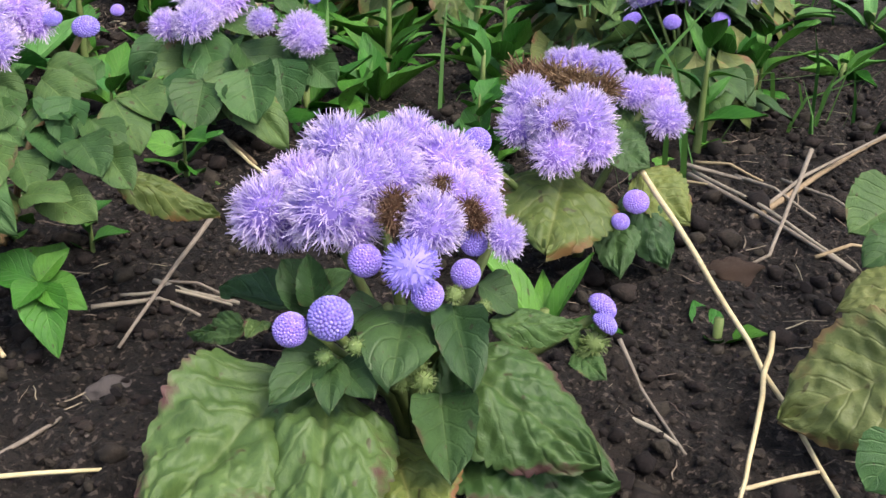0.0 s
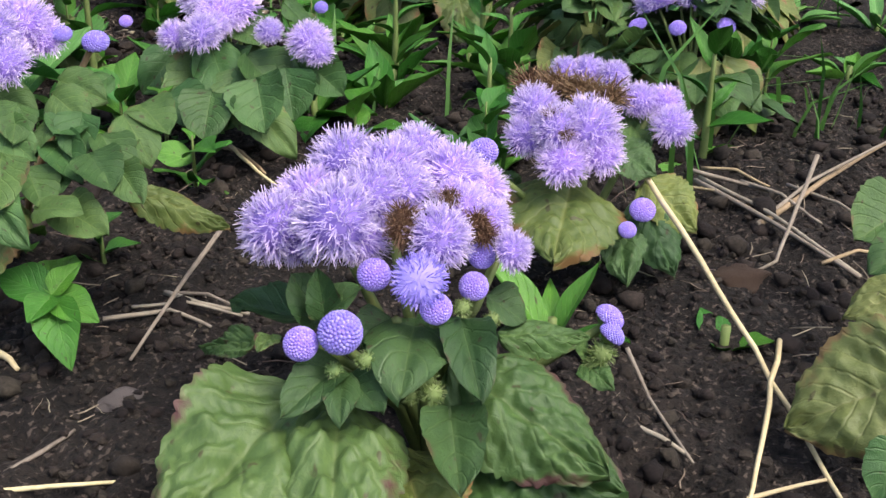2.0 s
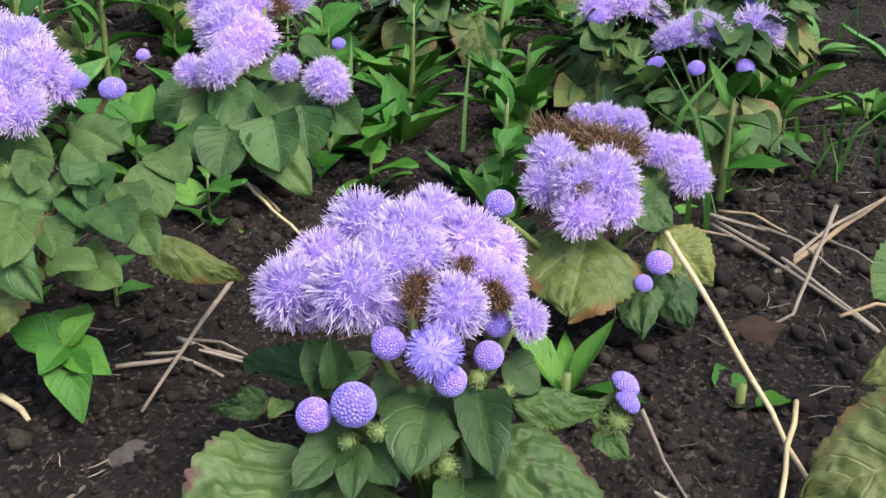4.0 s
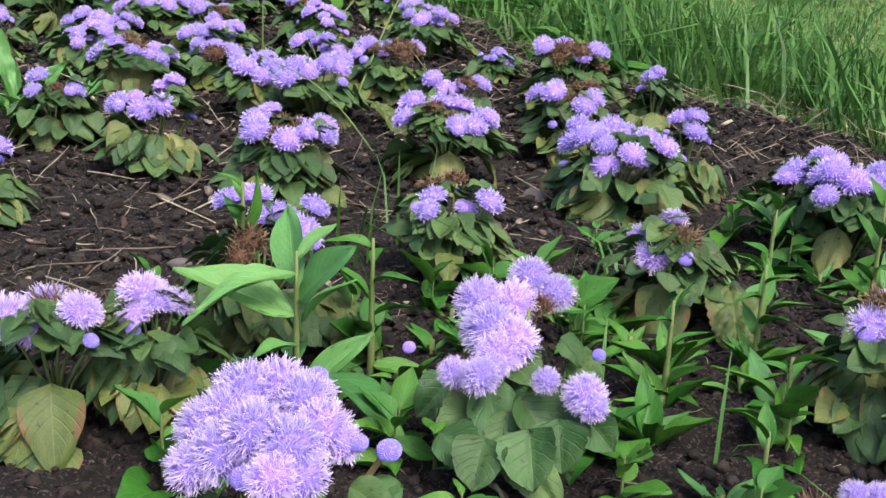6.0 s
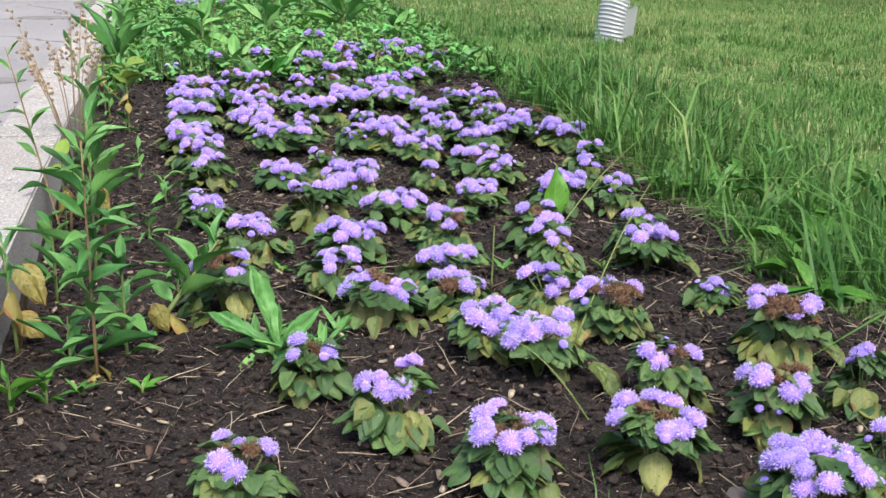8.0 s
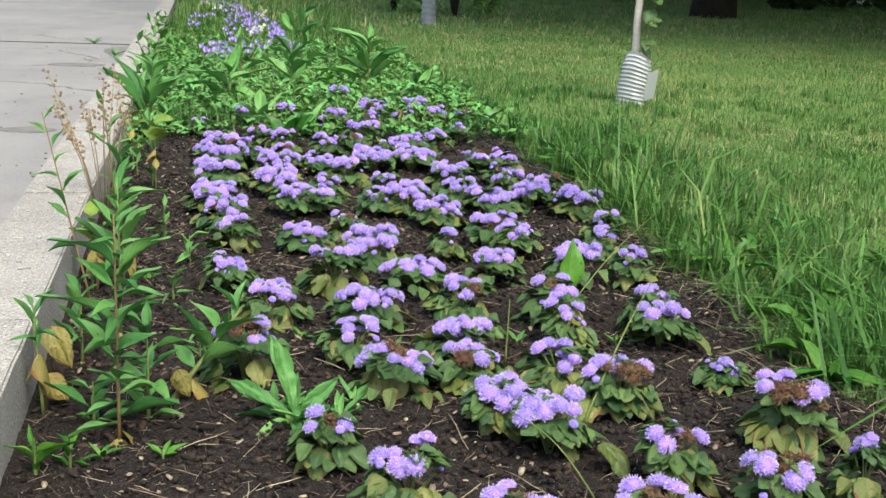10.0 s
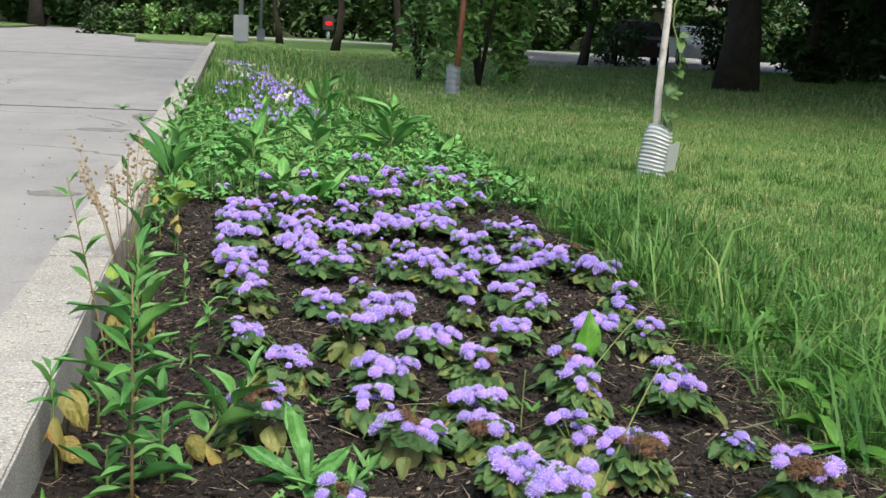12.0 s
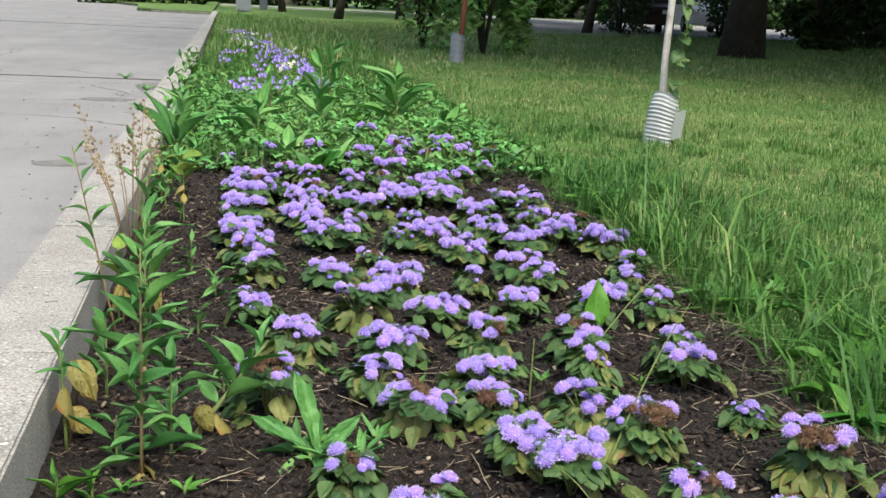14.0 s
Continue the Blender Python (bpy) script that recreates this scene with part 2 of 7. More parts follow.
M_WEED = leafy("weed_leaf", (0.14, 0.36, 0.10), (0.085, 0.25, 0.06), (0.25, 0.44, 0.17), veins=9.0, rough=0.42, gloss=0.42, thin=0.32)
M_YGREEN = leafy("yellow_green_leaf", (0.24, 0.36, 0.06), (0.17, 0.29, 0.045), (0.34, 0.4, 0.12), edge=(0.3, 0.22, 0.06), edge_amount=0.12, thin=0.35)
M_FRESH = leafy("fresh_leaf", (0.075, 0.25, 0.03), (0.045, 0.16, 0.02), (0.14, 0.32, 0.07), rough=0.4)
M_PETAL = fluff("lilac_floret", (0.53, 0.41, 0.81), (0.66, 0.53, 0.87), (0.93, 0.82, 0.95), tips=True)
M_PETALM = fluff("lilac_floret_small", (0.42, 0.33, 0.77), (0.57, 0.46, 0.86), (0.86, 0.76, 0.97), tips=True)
M_CORE = fluff("violet_core", (0.27, 0.17, 0.58), (0.32, 0.2, 0.63), (0.36, 0.25, 0.68), 0.1)
M_BUD = fluff("violet_bud", (0.30, 0.22, 0.72), (0.38, 0.29, 0.8), (0.46, 0.38, 0.86), 0.15)
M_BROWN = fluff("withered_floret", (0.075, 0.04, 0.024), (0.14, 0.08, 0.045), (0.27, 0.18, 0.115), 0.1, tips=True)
M_GBUD = fluff("green_bud", (0.13, 0.2, 0.06), (0.2, 0.28, 0.1), (0.35, 0.4, 0.22), 0.15)
M_WHITE = fluff("white_petal", (0.5, 0.5, 0.4), (0.58, 0.58, 0.48), (0.6, 0.6, 0.55))
M_PANSY = fluff("violet_petal", (0.15, 0.10, 0.40), (0.25, 0.18, 0.55), (0.42, 0.34, 0.72))

# ---- mesh builders ----


def mesh_of(name, verts, faces, mats, uvs=None, index=None, smooth=True):
    me = bpy.data.meshes.new(name)
    me.from_pydata([tuple(map(float, v)) for v in verts], [], faces)
    for m in mats if isinstance(mats, (list, tuple)) else [mats]:
        me.materials.append(m)
    if uvs is not None:
        lay = me.uv_layers.new(name="UVMap")
        vi = np.zeros(len(me.loops), dtype=np.int32)
        me.loops.foreach_get("vertex_index", vi)
        lay.data.foreach_set("uv", np.asarray(uvs, dtype=np.float32)[vi].ravel())
    if index is not None:
        me.polygons.foreach_set("material_index", index)
    me.polygons.foreach_set("use_smooth", [smooth] * len(me.polygons))
    me.update()
    return me


def put(name, me, m=None, parent=None, label=""):
    """Links a mesh as one object: a thing, or a part under a thing."""
    ob = new(name, me)
    if parent:
        ob.parent = parent
    if m is not None:
        ob.matrix_basis = m
    if label:
        ob["label"] = label
    return ob


def part(name, bm, material, parent, label="", m=None):
    me = bpy.data.meshes.new(name)
    bm.to_mesh(me)
    bm.free()
    me.materials.append(material)
    return put(name, me, m, parent, label)


def thing(name, m, label, category, group=""):
    ob = new(name)
    ob.empty_display_size = 0.02
    ob.matrix_basis = m
    return tagged(ob, label, category, group)


def tube_geo(points, radii, sides=6):
    pts = [Vector(p) for p in points]
    v, f = [], []
    for i, p in enumerate(pts):
        d = (pts[min(i + 1, len(pts) - 1)] - pts[max(i - 1, 0)]).normalized()
        a = d.orthogonal().normalized() if abs(d.z) > 0.95 else d.cross(Vector((0, 0, 1))).normalized()
        b = d.cross(a)
        for k in range(sides):
            w = 2 * math.pi * k / sides
            v.append(p + (a * math.cos(w) + b * math.sin(w)) * radii[i])
    for i in range(len(pts) - 1):
        for k in range(sides):
            f.append((i * sides + k, i * sides + (k + 1) % sides, (i + 1) * sides + (k + 1) % sides, (i + 1) * sides + k))
    f.append(tuple(range(sides))[::-1])
    f.append(tuple(range((len(pts) - 1) * sides, len(pts) * sides)))
    return v, f


def joined(geos):
    v, f = [], []
    for a, b in geos:
        o = len(v)
        v += a
        f += [tuple(i + o for i in q) for q in b]
    return v, f


def leaf_mesh(name, mat, rows=8, cols=6, quilt=0.0, teeth=0, droop=0.15, cup=0.12, shape=0.72, point=0.85, wave=0.0, seed=1, veins=7.0, fold=0.0):
    """A blade of length 1 along y, width 1, with a short stalk; two skins make its thickness."""
    rng = random.Random(seed)
    v, f, uv = [], [], []
    ph = rng.random() * 6
    for i in range(rows + 1):
        t = i / rows
        w = 0.5 * max(0.0, math.sin(math.pi * t ** shape)) ** point
        if teeth:
            w *= 1 + 0.075 * (abs(math.sin(teeth * math.pi * t)) - 0.5)
        w = max(w, 0.012)
        for k in range(cols + 1):
            u = 2 * k / cols - 1
            side = (t - 0.375 * abs(u)) * veins
            z = -droop * t * t + cup * (u * w) ** 2 * 4 + fold * abs(u) * w
            z -= 0.03 * math.exp(-(u / 0.12) ** 2)
            if quilt:
                z += 0.6 * quilt * (abs(math.sin(math.pi * side)) ** 0.7) * min(1, (1 - abs(u)) * 3) * min(1, abs(u) * 6)
                z += quilt * 1.2 * noise.noise(Vector((u * 2.3, t * 4.1, seed * 3.7))) + quilt * 1.5 * abs(noise.noise(Vector((u * 4.2, t * 8.0, seed * 1.7)))) * min(1, (1 - abs(u)) * 4)
            z += wave * math.sin(7 * t + ph + (1.5 if u > 0 else 0)) * abs(u) ** 2
            v.append((u * w, t + 0.02 * math.sin(teeth * 2 * t) * (abs(u) == 1), z))
            uv.append((0.5 + 0.5 * u, t))
    n1 = len(v)
    for i in range(rows):
        for k in range(cols):
            a = i * (cols + 1) + k
            f.append((a, a + 1, a + cols + 2, a + cols + 1))
    v += [(x, y, z - 0.008) for x, y, z in v]
    uv += uv
    f += [tuple(i + n1 for i in q)[::-1] for q in f]
    return mesh_of(name, v, f, mat, uv)


def leaf_pose(base, tip, width, up=(0, 0, 1)):
    b, t, u = Vector(base), Vector(tip), Vector(up)
    y = t - b
    n = y.normalized()
    x = n.cross(u)
    if x.length < 1e-4:
        x = n.orthogonal()
    x.normalize()
    z = x.cross(n)
    s = y.length
    m = Matrix((x * width, y, z * s)).transposed().to_4x4()
    m.translation = b
    return m


def dome(rows, cols, low=-0.35, flat=0.6):
    v, f = [], []
    for i in range(rows + 1):
        a = math.pi / 2 - (math.pi / 2 - math.asin(low)) * i / rows
        for k in range(cols):
            w = 2 * math.pi * k / cols
            v.append((math.cos(a) * math.cos(w), math.cos(a) * math.sin(w), math.sin(a) * flat))
    for i in range(rows):
        for k in range(cols):
            f.append((i * cols + k, (i + 1) * cols + k, (i + 1) * cols + (k + 1) % cols, i * cols + (k + 1) % cols))
    return v, f


def head_mesh(name, count, seed, mats, core=0.62, reach=0.42, width=0.045, flat=0.7, low=-0.3, curl=0.35, segs=3, ragged=0.25, tuft=1, blunt=0.65):
    """A flower head of radius about 1: a domed core and many curled threads standing out of it, in tufts of a few."""
    rng = random.Random(seed)
    v, f = dome(5, 10, low - 0.1, flat)
    v = [(x * core, y * core, z * core) for x, y, z in v]
    uv = [(0.5, 0.0)] * len(v)
    idx = [0] * len(f)
    total = count // tuft
    for i in range(total * tuft):
        if i % tuft == 0:
            z = 1 - (1 - low) * (i // tuft + 0.5) / total
            r = math.sqrt(max(0, 1 - z * z))
            a = i // tuft * 2.399963 + rng.uniform(-0.3, 0.3)
            d0 = Vector((r * math.cos(a), r * math.sin(a), z * flat + 0.02))
            d0 = (d0 + Vector([rng.uniform(-ragged, ragged) for _ in range(3)])).normalized()
            p = Vector((r * math.cos(a), r * math.sin(a), z * flat)) * core * 0.95
            size = rng.uniform(0.8, 1.12)
        d = (d0 + Vector([rng.uniform(-0.14, 0.14) for _ in range(3)])).normalized() if tuft > 1 else d0
        bend = Vector([rng.uniform(-1, 1) for _ in range(3)]) * curl
        s = d.cross(Vector([rng.uniform(-1, 1) for _ in range(3)])).normalized() * width
        ln = reach * size * rng.uniform(0.85, 1.1)
        o = len(v)
        for k in range(segs):
            t = k / segs
            q = p + d * ln * t + bend * ln * t ** 2.6
            w = (0.7, 1.0, 1.0, 0.95)[k]
            v += [tuple(q - s * w), tuple(q + s * w)]
            uv += [(0.5, t)] * 2
        e = p + d * ln + bend * ln
        v += [tuple(e - s * blunt), tuple(e + s * blunt)]
        uv += [(0.5, 1.0)] * 2
        for k in range(segs):
            f.append((o + 2 * k, o + 2 * k + 1, o + 2 * k + 3, o + 2 * k + 2))
        idx += [1] * segs
    return mesh_of(name, v, f, mats, uv, idx)


def bud_mesh(name, count, seed, mats, grain=0.085, flat=0.7, low=-0.35):
    """A closed head: a dome beaded all over with small floret buds."""
    rng = random.Random(seed)
    v, f = dome(6, 12, low - 0.25, flat)
    v = [(x * 0.93, y * 0.93, z * 0.93) for x, y, z in v]
    idx = [0] * len(f)
    for i in range(count):
        z = 1 - (1 - low) * (i + 0.5) / count
        r = math.sqrt(max(0, 1 - z * z))
        a = i * 2.399963
        p = Vector((r * math.cos(a), r * math.sin(a), z * flat)) * 0.93
        d = Vector((r * math.cos(a), r * math.sin(a), z / flat)).normalized()
        x = d.orthogonal().normalized() * grain
        y = d.cross(x)
        o = len(v)
        for k in range(5):
            w = 2 * math.pi * k / 5
            v.append(tuple(p + x * math.cos(w) + y * math.sin(w) - d * 0.02))
        for k in range(5):
            w = 2 * math.pi * k / 5
            v.append(tuple(p + (x * math.cos(w) + y * math.sin(w)) * 0.75 + d * grain * 0.7))
        v.append(tuple(p + d * grain * rng.uniform(1.0, 1.3)))
        for k in range(5):
            f.append((o + k, o + (k + 1) % 5, o + 5 + (k + 1) % 5, o + 5 + k))
            f.append((o + 5 + k, o + 5 + (k + 1) % 5, o + 10))
        idx += [1] * 10
    # green cup of bracts below
    o = len(v)
    for k in range(12):
        w = 2 * math.pi * k / 12
        v += [(math.cos(w) * 0.9, math.sin(w) * 0.9, -0.3), (math.cos(w) * 0.35, math.sin(w) * 0.35, -0.75)]
    for k in range(12):
        f.append((o + 2 * k, o + 2 * ((k + 1) % 12), o + 2 * ((k + 1) % 12) + 1, o + 2 * k + 1))
        idx.append(2)
    return mesh_of(name, v, f, mats, index=idx)


def rock_mesh(name, seed, mat, rough=0.3, sub=2):
    bm = bmesh.new()
    bmesh.ops.create_icosphere(bm, subdivisions=sub, radius=1)
    for w in bm.verts:
        w.co *= 1 + rough * noise.noise(w.co * 1.3 + Vector((seed * 5.1, 0, 0))) + 0.3 * rough * noise.noise(w.co * 4 + Vector((0, seed * 3.3, 0)))
    me = bpy.data.meshes.new(name)
    bm.to_mesh(me)
    bm.free()
    me.materials.append(mat)
    me.polygons.foreach_set("use_smooth", [True] * len(me.polygons))
    return me


def blades(name, xy, z0, length, width, lean, mat, seed, curve=0.5):
    """Many grass blades in one mesh: five points each, bent over."""
    rng = np.random.default_rng(seed)
    n = len(xy)
    a = rng.uniform(0, 2 * np.pi, n)
    d = np.stack([np.cos(a), np.sin(a), np.zeros(n)], 1)
    s = np.stack([-np.sin(a), np.cos(a), np.zeros(n)], 1) * (width * rng.uniform(0.6, 1.3, n))[:, None]
    ln = (length * rng.uniform(0.5, 1.25, n))[:, None]
    le = (lean * rng.uniform(0.1, 1.6, n))[:, None]
    b = np.concatenate([xy, np.full((n, 1), 0.0)], 1)
    b[:, 2] = z0
    up = np.array([[0, 0, 1.0]])
    mid = b + up * ln * 0.6 + d * ln * le * 0.35
    tip = b + up * ln * (1 - curve * np.minimum(le, 1.2) * 0.6) + d * ln * le
    v = np.stack([b - s, b + s, mid - s * 0.8, mid + s * 0.8, tip], 1).reshape(-1, 3)
    me = bpy.data.meshes.new(name)
    me.vertices.add(n * 5)
    me.vertices.foreach_set("co", v.ravel())
    k = np.arange(n)[:, None] * 5
    loops = np.concatenate([k + np.array([[0, 1, 3, 2]]), k + np.array([[2, 3, 4]])], 1).ravel()
    me.loops.add(n * 7)
    me.loops.foreach_set("vertex_index", loops.astype(np.int32))
    me.polygons.add(n * 2)
    st = np.stack([np.arange(n) * 7, np.arange(n) * 7 + 4], 1).ravel()
    me.polygons.foreach_set("loop_start", st.astype(np.int32))
    me.materials.append(mat)
    me.update(calc_edges=True)
    me.polygons.foreach_set("use_smooth", [True] * len(me.polygons))
    return put(name, me)


def scatter_geo(name, unit_v, unit_f, mats4, mat):
    """One mesh of many copies of a small form, at the 3x4 poses given."""
    uv_, n = np.asarray(unit_v, float), len(mats4)
    ms = np.asarray(mats4)
    v = np.einsum("nij,vj->nvi", ms[:, :, :3], uv_) + ms[:, None, :, 3]
    k = len(uv_)
    f = [tuple(int(i) + j * k for i in q) for j in range(n) for q in unit_f]
    return put(name, mesh_of(name, v.reshape(-1, 3), f, mat))

# ---- the setting: ground, bed, kerb, road ----
KERB_OUT, KERB_IN, KERB_TOP = -0.60, -0.45, 0.11


def bed_edge(y):
    """Where the bed's soil gives way to the lawn."""
    return 0.86 + 0.03 * math.sin(y * 1.7) + 0.05 * math.sin(y * 0.6) + (0.08 if y > 2.2 else 0.0) * min(1, (y - 2.2)) - 0.11 * math.exp(-((y - 1.48) / 0.3) ** 2)


def soil_height(x, y):
    h = 0.010 * noise.noise(Vector((x * 5, y * 5, 1))) + 0.007 * noise.noise(Vector((x * 17, y * 17, 4)))
    h += 0.009 * (0.3 - abs(noise.noise(Vector((x * 38, y * 38, 9))))) + 0.006 * (0.3 - abs(noise.noise(Vector((x * 95, y * 95, 2)))))
    return h


def sheet(name, x0, x1, y0, y1, step, height, mat):
    nx, ny = int((x1 - x0) / step), int((y1 - y0) / step)
    v = []
    for j in range(ny + 1):
        for i in range(nx + 1):
            x, y = x0 + (x1 - x0) * i / nx, y0 + (y1 - y0) * j / ny
            v.append((x, y, height(x, y)))
    f = [(j * (nx + 1) + i, j * (nx + 1) + i + 1, (j + 1) * (nx + 1) + i + 1, (j + 1) * (nx + 1) + i) for j in range(ny) for i in range(nx)]
    return put(name, mesh_of(name, v, f, mat))


def slab(name, x0, x1, y0, y1, z0, z1, mat, bevel=0.0, parent=None):
    bm = bmesh.new()
    bmesh.ops.create_cube(bm, size=1)
    for w in bm.verts:
        w.co = ((x0 + x1) / 2 + w.co.x * (x1 - x0), (y0 + y1) / 2 + w.co.y * (y1 - y0), (z0 + z1) / 2 + w.co.z * (z1 - z0))
    if bevel:
        bmesh.ops.bevel(bm, geom=bm.edges[:], offset=bevel, segments=2, affect="EDGES")
    return part(name, bm, mat, parent)


def lawn_height(x, y):
    d = math.hypot(x, y)
    return -0.022 + (0.015 * noise.noise(Vector((x * 0.7, y * 0.7, 3))) if d < 60 else 0)


gv, gf = [], []
rings = [0.0, 1, 2, 3.5, 5, 7, 10, 14, 20, 30, 45, 70, 120, 250, 600, 1500, 4000]
for r in rings:
    for k in range(48):
        a = 2 * math.pi * k / 48
        gv.append((r * math.cos(a), r * math.sin(a), lawn_height(r * math.cos(a), r * math.sin(a))))
for i in range(len(rings) - 1):
    for k in range(48):
        gf.append((i * 48 + k, (i + 1) * 48 + k, (i + 1) * 48 + (k + 1) % 48, i * 48 + (k + 1) % 48))
tagged(put("ground", mesh_of("ground", gv, gf, M_LAWN)), "mown green lawn turf reaching to the trees", "lawn", kind="structure")


def bed_z(x, y):
    e = bed_edge(y)
    over = max(0.0, x - e) + max(0.0, y - 4.3) * 0.3
    return soil_height(x, y) - over * 0.25


back = sheet("flower_bed_back", -0.452, 1.15, -0.75, 0.297, 0.02, bed_z, M_SOIL)
tagged(back, "dark moist crumbly soil of the flower bed", "soil", kind="structure")
bed = sheet("flower_bed", -0.452, 1.15, 0.3, 4.9, 0.0085, bed_z, M_SOIL)
tagged(bed, "dark moist crumbly soil of the flower bed", "soil", kind="structure")


def fine_z(x, y):
    rim = min(x + 0.30, 0.62 - x, y + 0.26, 0.72 - y)
    return soil_height(x, y) + 0.0030 * (0.3 - abs(noise.noise(Vector((x * 240, y * 240, 5))))) + 0.004 * min(1, rim * 30) - 0.002


fine = sheet("flower_bed_near", -0.30, 0.62, -0.26, 0.72, 0.0042, fine_z, M_SOIL)
tagged(fine, "dark moist crumbly soil around the flowers", "soil", kind="structure")

road_h = 0.0
road = slab("road", -40, KERB_OUT - 0.004, -8, 33, -0.12, road_h, M_ROAD)
tagged(road, "pale grey worn concrete roadway", "road", kind="structure")
road_b = slab("road_far", -60, -0.61, 33.004, 64, -0.12, road_h - 0.004, M_ROAD)
tagged(road_b, "pale grey concrete roadway beyond the bed", "road", kind="structure")
for yy in (8.55, 20.5):
    j = slab("road_joint", -40, KERB_OUT - 0.006, yy, yy + 0.032, -0.02, road_h + 0.004, M_JOINT)
    tagged(j, "dark tar joint across the concrete road", "road joint", kind="structure")

# kerb stones of one metre, with joints
kerb = tagged(new("kerb"), "grey concrete kerb along the bed", "kerb", kind="structure")
for k in range(-1, 34):
    y0 = -0.5 + k * 1.0
    bm = bmesh.new()
    bmesh.ops.create_cube(bm, size=1)
    for w in bm.verts:
        w.co = ((KERB_IN + KERB_OUT) / 2 + w.co.x * (KERB_IN - KERB_OUT), y0 + 0.5 + w.co.y * 0.9985, (KERB_TOP - 0.12) / 2 + w.co.z * (KERB_TOP + 0.12))
    bmesh.ops.bevel(bm, geom=bm.edges[:], offset=0.004, segments=2, affect="EDGES")
    if k < 9:
        bmesh.ops.subdivide_edges(bm, edges=[e for e in bm.edges if e.calc_length() > 0.5], cuts=14, use_grid_fill=True)
        for w in bm.verts:
            w.co += Vector((noise.noise(w.co * 9), 0, noise.noise(w.co * 7 + Vector((3, 1, 2))))) * 0.002
    ks = part("kerb_stone", bm, M_KERB, kerb)
    ks.location.z = 0.0006 * math.sin(k * 2.3)

# the road that crosses behind the lawn
xr = slab("cross_road", -0.5, 120, 57, 63, -0.1, 0.004, M_ROAD)
tagged(xr, "grey road crossing behind the lawn", "road", kind="structure")


def prism(name, outline, z0, z1, mat, inset=0.0):
    """A flat-topped form over an outline given anticlockwise from above."""
    bm = bmesh.new()
    f = bm.faces.new([bm.verts.new((x, y, z1)) for x, y in outline])
    if inset:
        bmesh.ops.inset_region(bm, faces=[f], thickness=inset)
        bmesh.ops.delete(bm, geom=[q for q in bm.faces if q is not f], context="FACES")
    got = bmesh.ops.extrude_face_region(bm, geom=[f])
    for w in got["geom"]:
        if isinstance(w, bmesh.types.BMVert):
            w.co.z = z0
    bmesh.ops.recalc_face_normals(bm, faces=bm.faces[:])
    return part(name, bm, mat, None)


tagged(prism("side_road", [(7.4, 28.4), (10, 30), (22, 37), (34, 44), (34, 56.9), (12, 56.9), (11, 43)], -0.1, 0.006, M_ROAD), "grey side road under the trees", "road", kind="structure")
for k, outline in enumerate(([(-5.55, 50), (-3.24, 42), (-2.75, 34.6), (-2.3, 33.8), (-0.62, 33.3), (-0.62, 61), (-5.2, 63)], [(-30, 47), (-12, 47.5), (-9.2, 49), (-8.9, 52), (-9.7, 66), (-30, 70)])):
    tagged(prism("island_kerb_%d" % (k + 1), outline, -0.1, 0.07, M_KERB), "grey concrete kerb round a grass island", "kerb", kind="structure")
    tagged(prism("island_grass_%d" % (k + 1), outline, -0.1, 0.085, M_LAWN, 0.16), "grass island beside the road", "lawn", kind="structure")

# ---- leaves and heads shared by the plants ----
LEAVES = {}
for key, mat in (("green", M_LEAF), ("dark", M_LEAFD), ("bronze", M_LEAFE), ("yellowing", M_LEAFY), ("yellow", M_LEAFG)):
    LEAVES[key] = [leaf_mesh("leaf_" + key, mat, 9, 6, quilt=0.03, teeth=8, droop=d, cup=c, seed=i, wave=0.03, shape=0.62, point=0.72) for i, (d, c) in enumerate(((0.22, 0.10), (0.35, -0.10), (0.12, 0.25)))]
BIG = {}
for key, mat in (("green", M_LEAF), ("dark", M_LEAFD), ("bronze", M_LEAFE), ("yellowing", M_LEAFY), ("yellow", M_LEAFG)):
    BIG[key] = [leaf_mesh("large_leaf_" + key, mat, 52, 22, quilt=0.048, teeth=13, droop=d, cup=c, seed=5 + i, wave=0.05, shape=0.62, point=0.7, veins=5.0) for i, (d, c) in enumerate(((0.14, 0.05), (0.24, -0.14), (0.05, 0.16)))]
MOUND = {}
for key, mat in (("green", M_MOUND), ("dark", M_LEAF), ("deep", M_DEEP)):
    MOUND[key] = [leaf_mesh("oval_leaf_" + key, mat, 16, 10, quilt=0.03, teeth=9, droop=d, cup=c, seed=70 + i, wave=0.05, shape=0.72, point=0.62, fold=0.18, veins=5.0) for i, (d, c) in enumerate(((0.18, 0.1), (0.3, -0.08), (0.08, 0.2)))]
BIG["bronze"] = [leaf_mesh("crinkled_leaf", M_HERO, 64, 30, quilt=0.052, teeth=15, droop=d, cup=c, seed=5 + i, wave=0.05, shape=0.62, point=0.66, veins=5.0) for i, (d, c) in enumerate(((0.14, 0.05), (0.24, -0.14), (0.05, 0.16)))]
BIG["old"] = [leaf_mesh("large_old_leaf", M_OLD, 40, 18, quilt=0.05, teeth=13, droop=d, cup=c, seed=15 + i, wave=0.05, shape=0.62, point=0.7, veins=5.0) for i, (d, c) in enumerate(((0.14, 0.05), (0.24, -0.14), (0.05, 0.16)))]
LANCE = [leaf_mesh("lance_leaf", M_WEED, 10, 4, droop=d, cup=0.04, shape=0.75, point=0.9, seed=20 + i, wave=0.02, fold=0.03) for i, d in enumerate((0.03, 0.2, 0.42))]
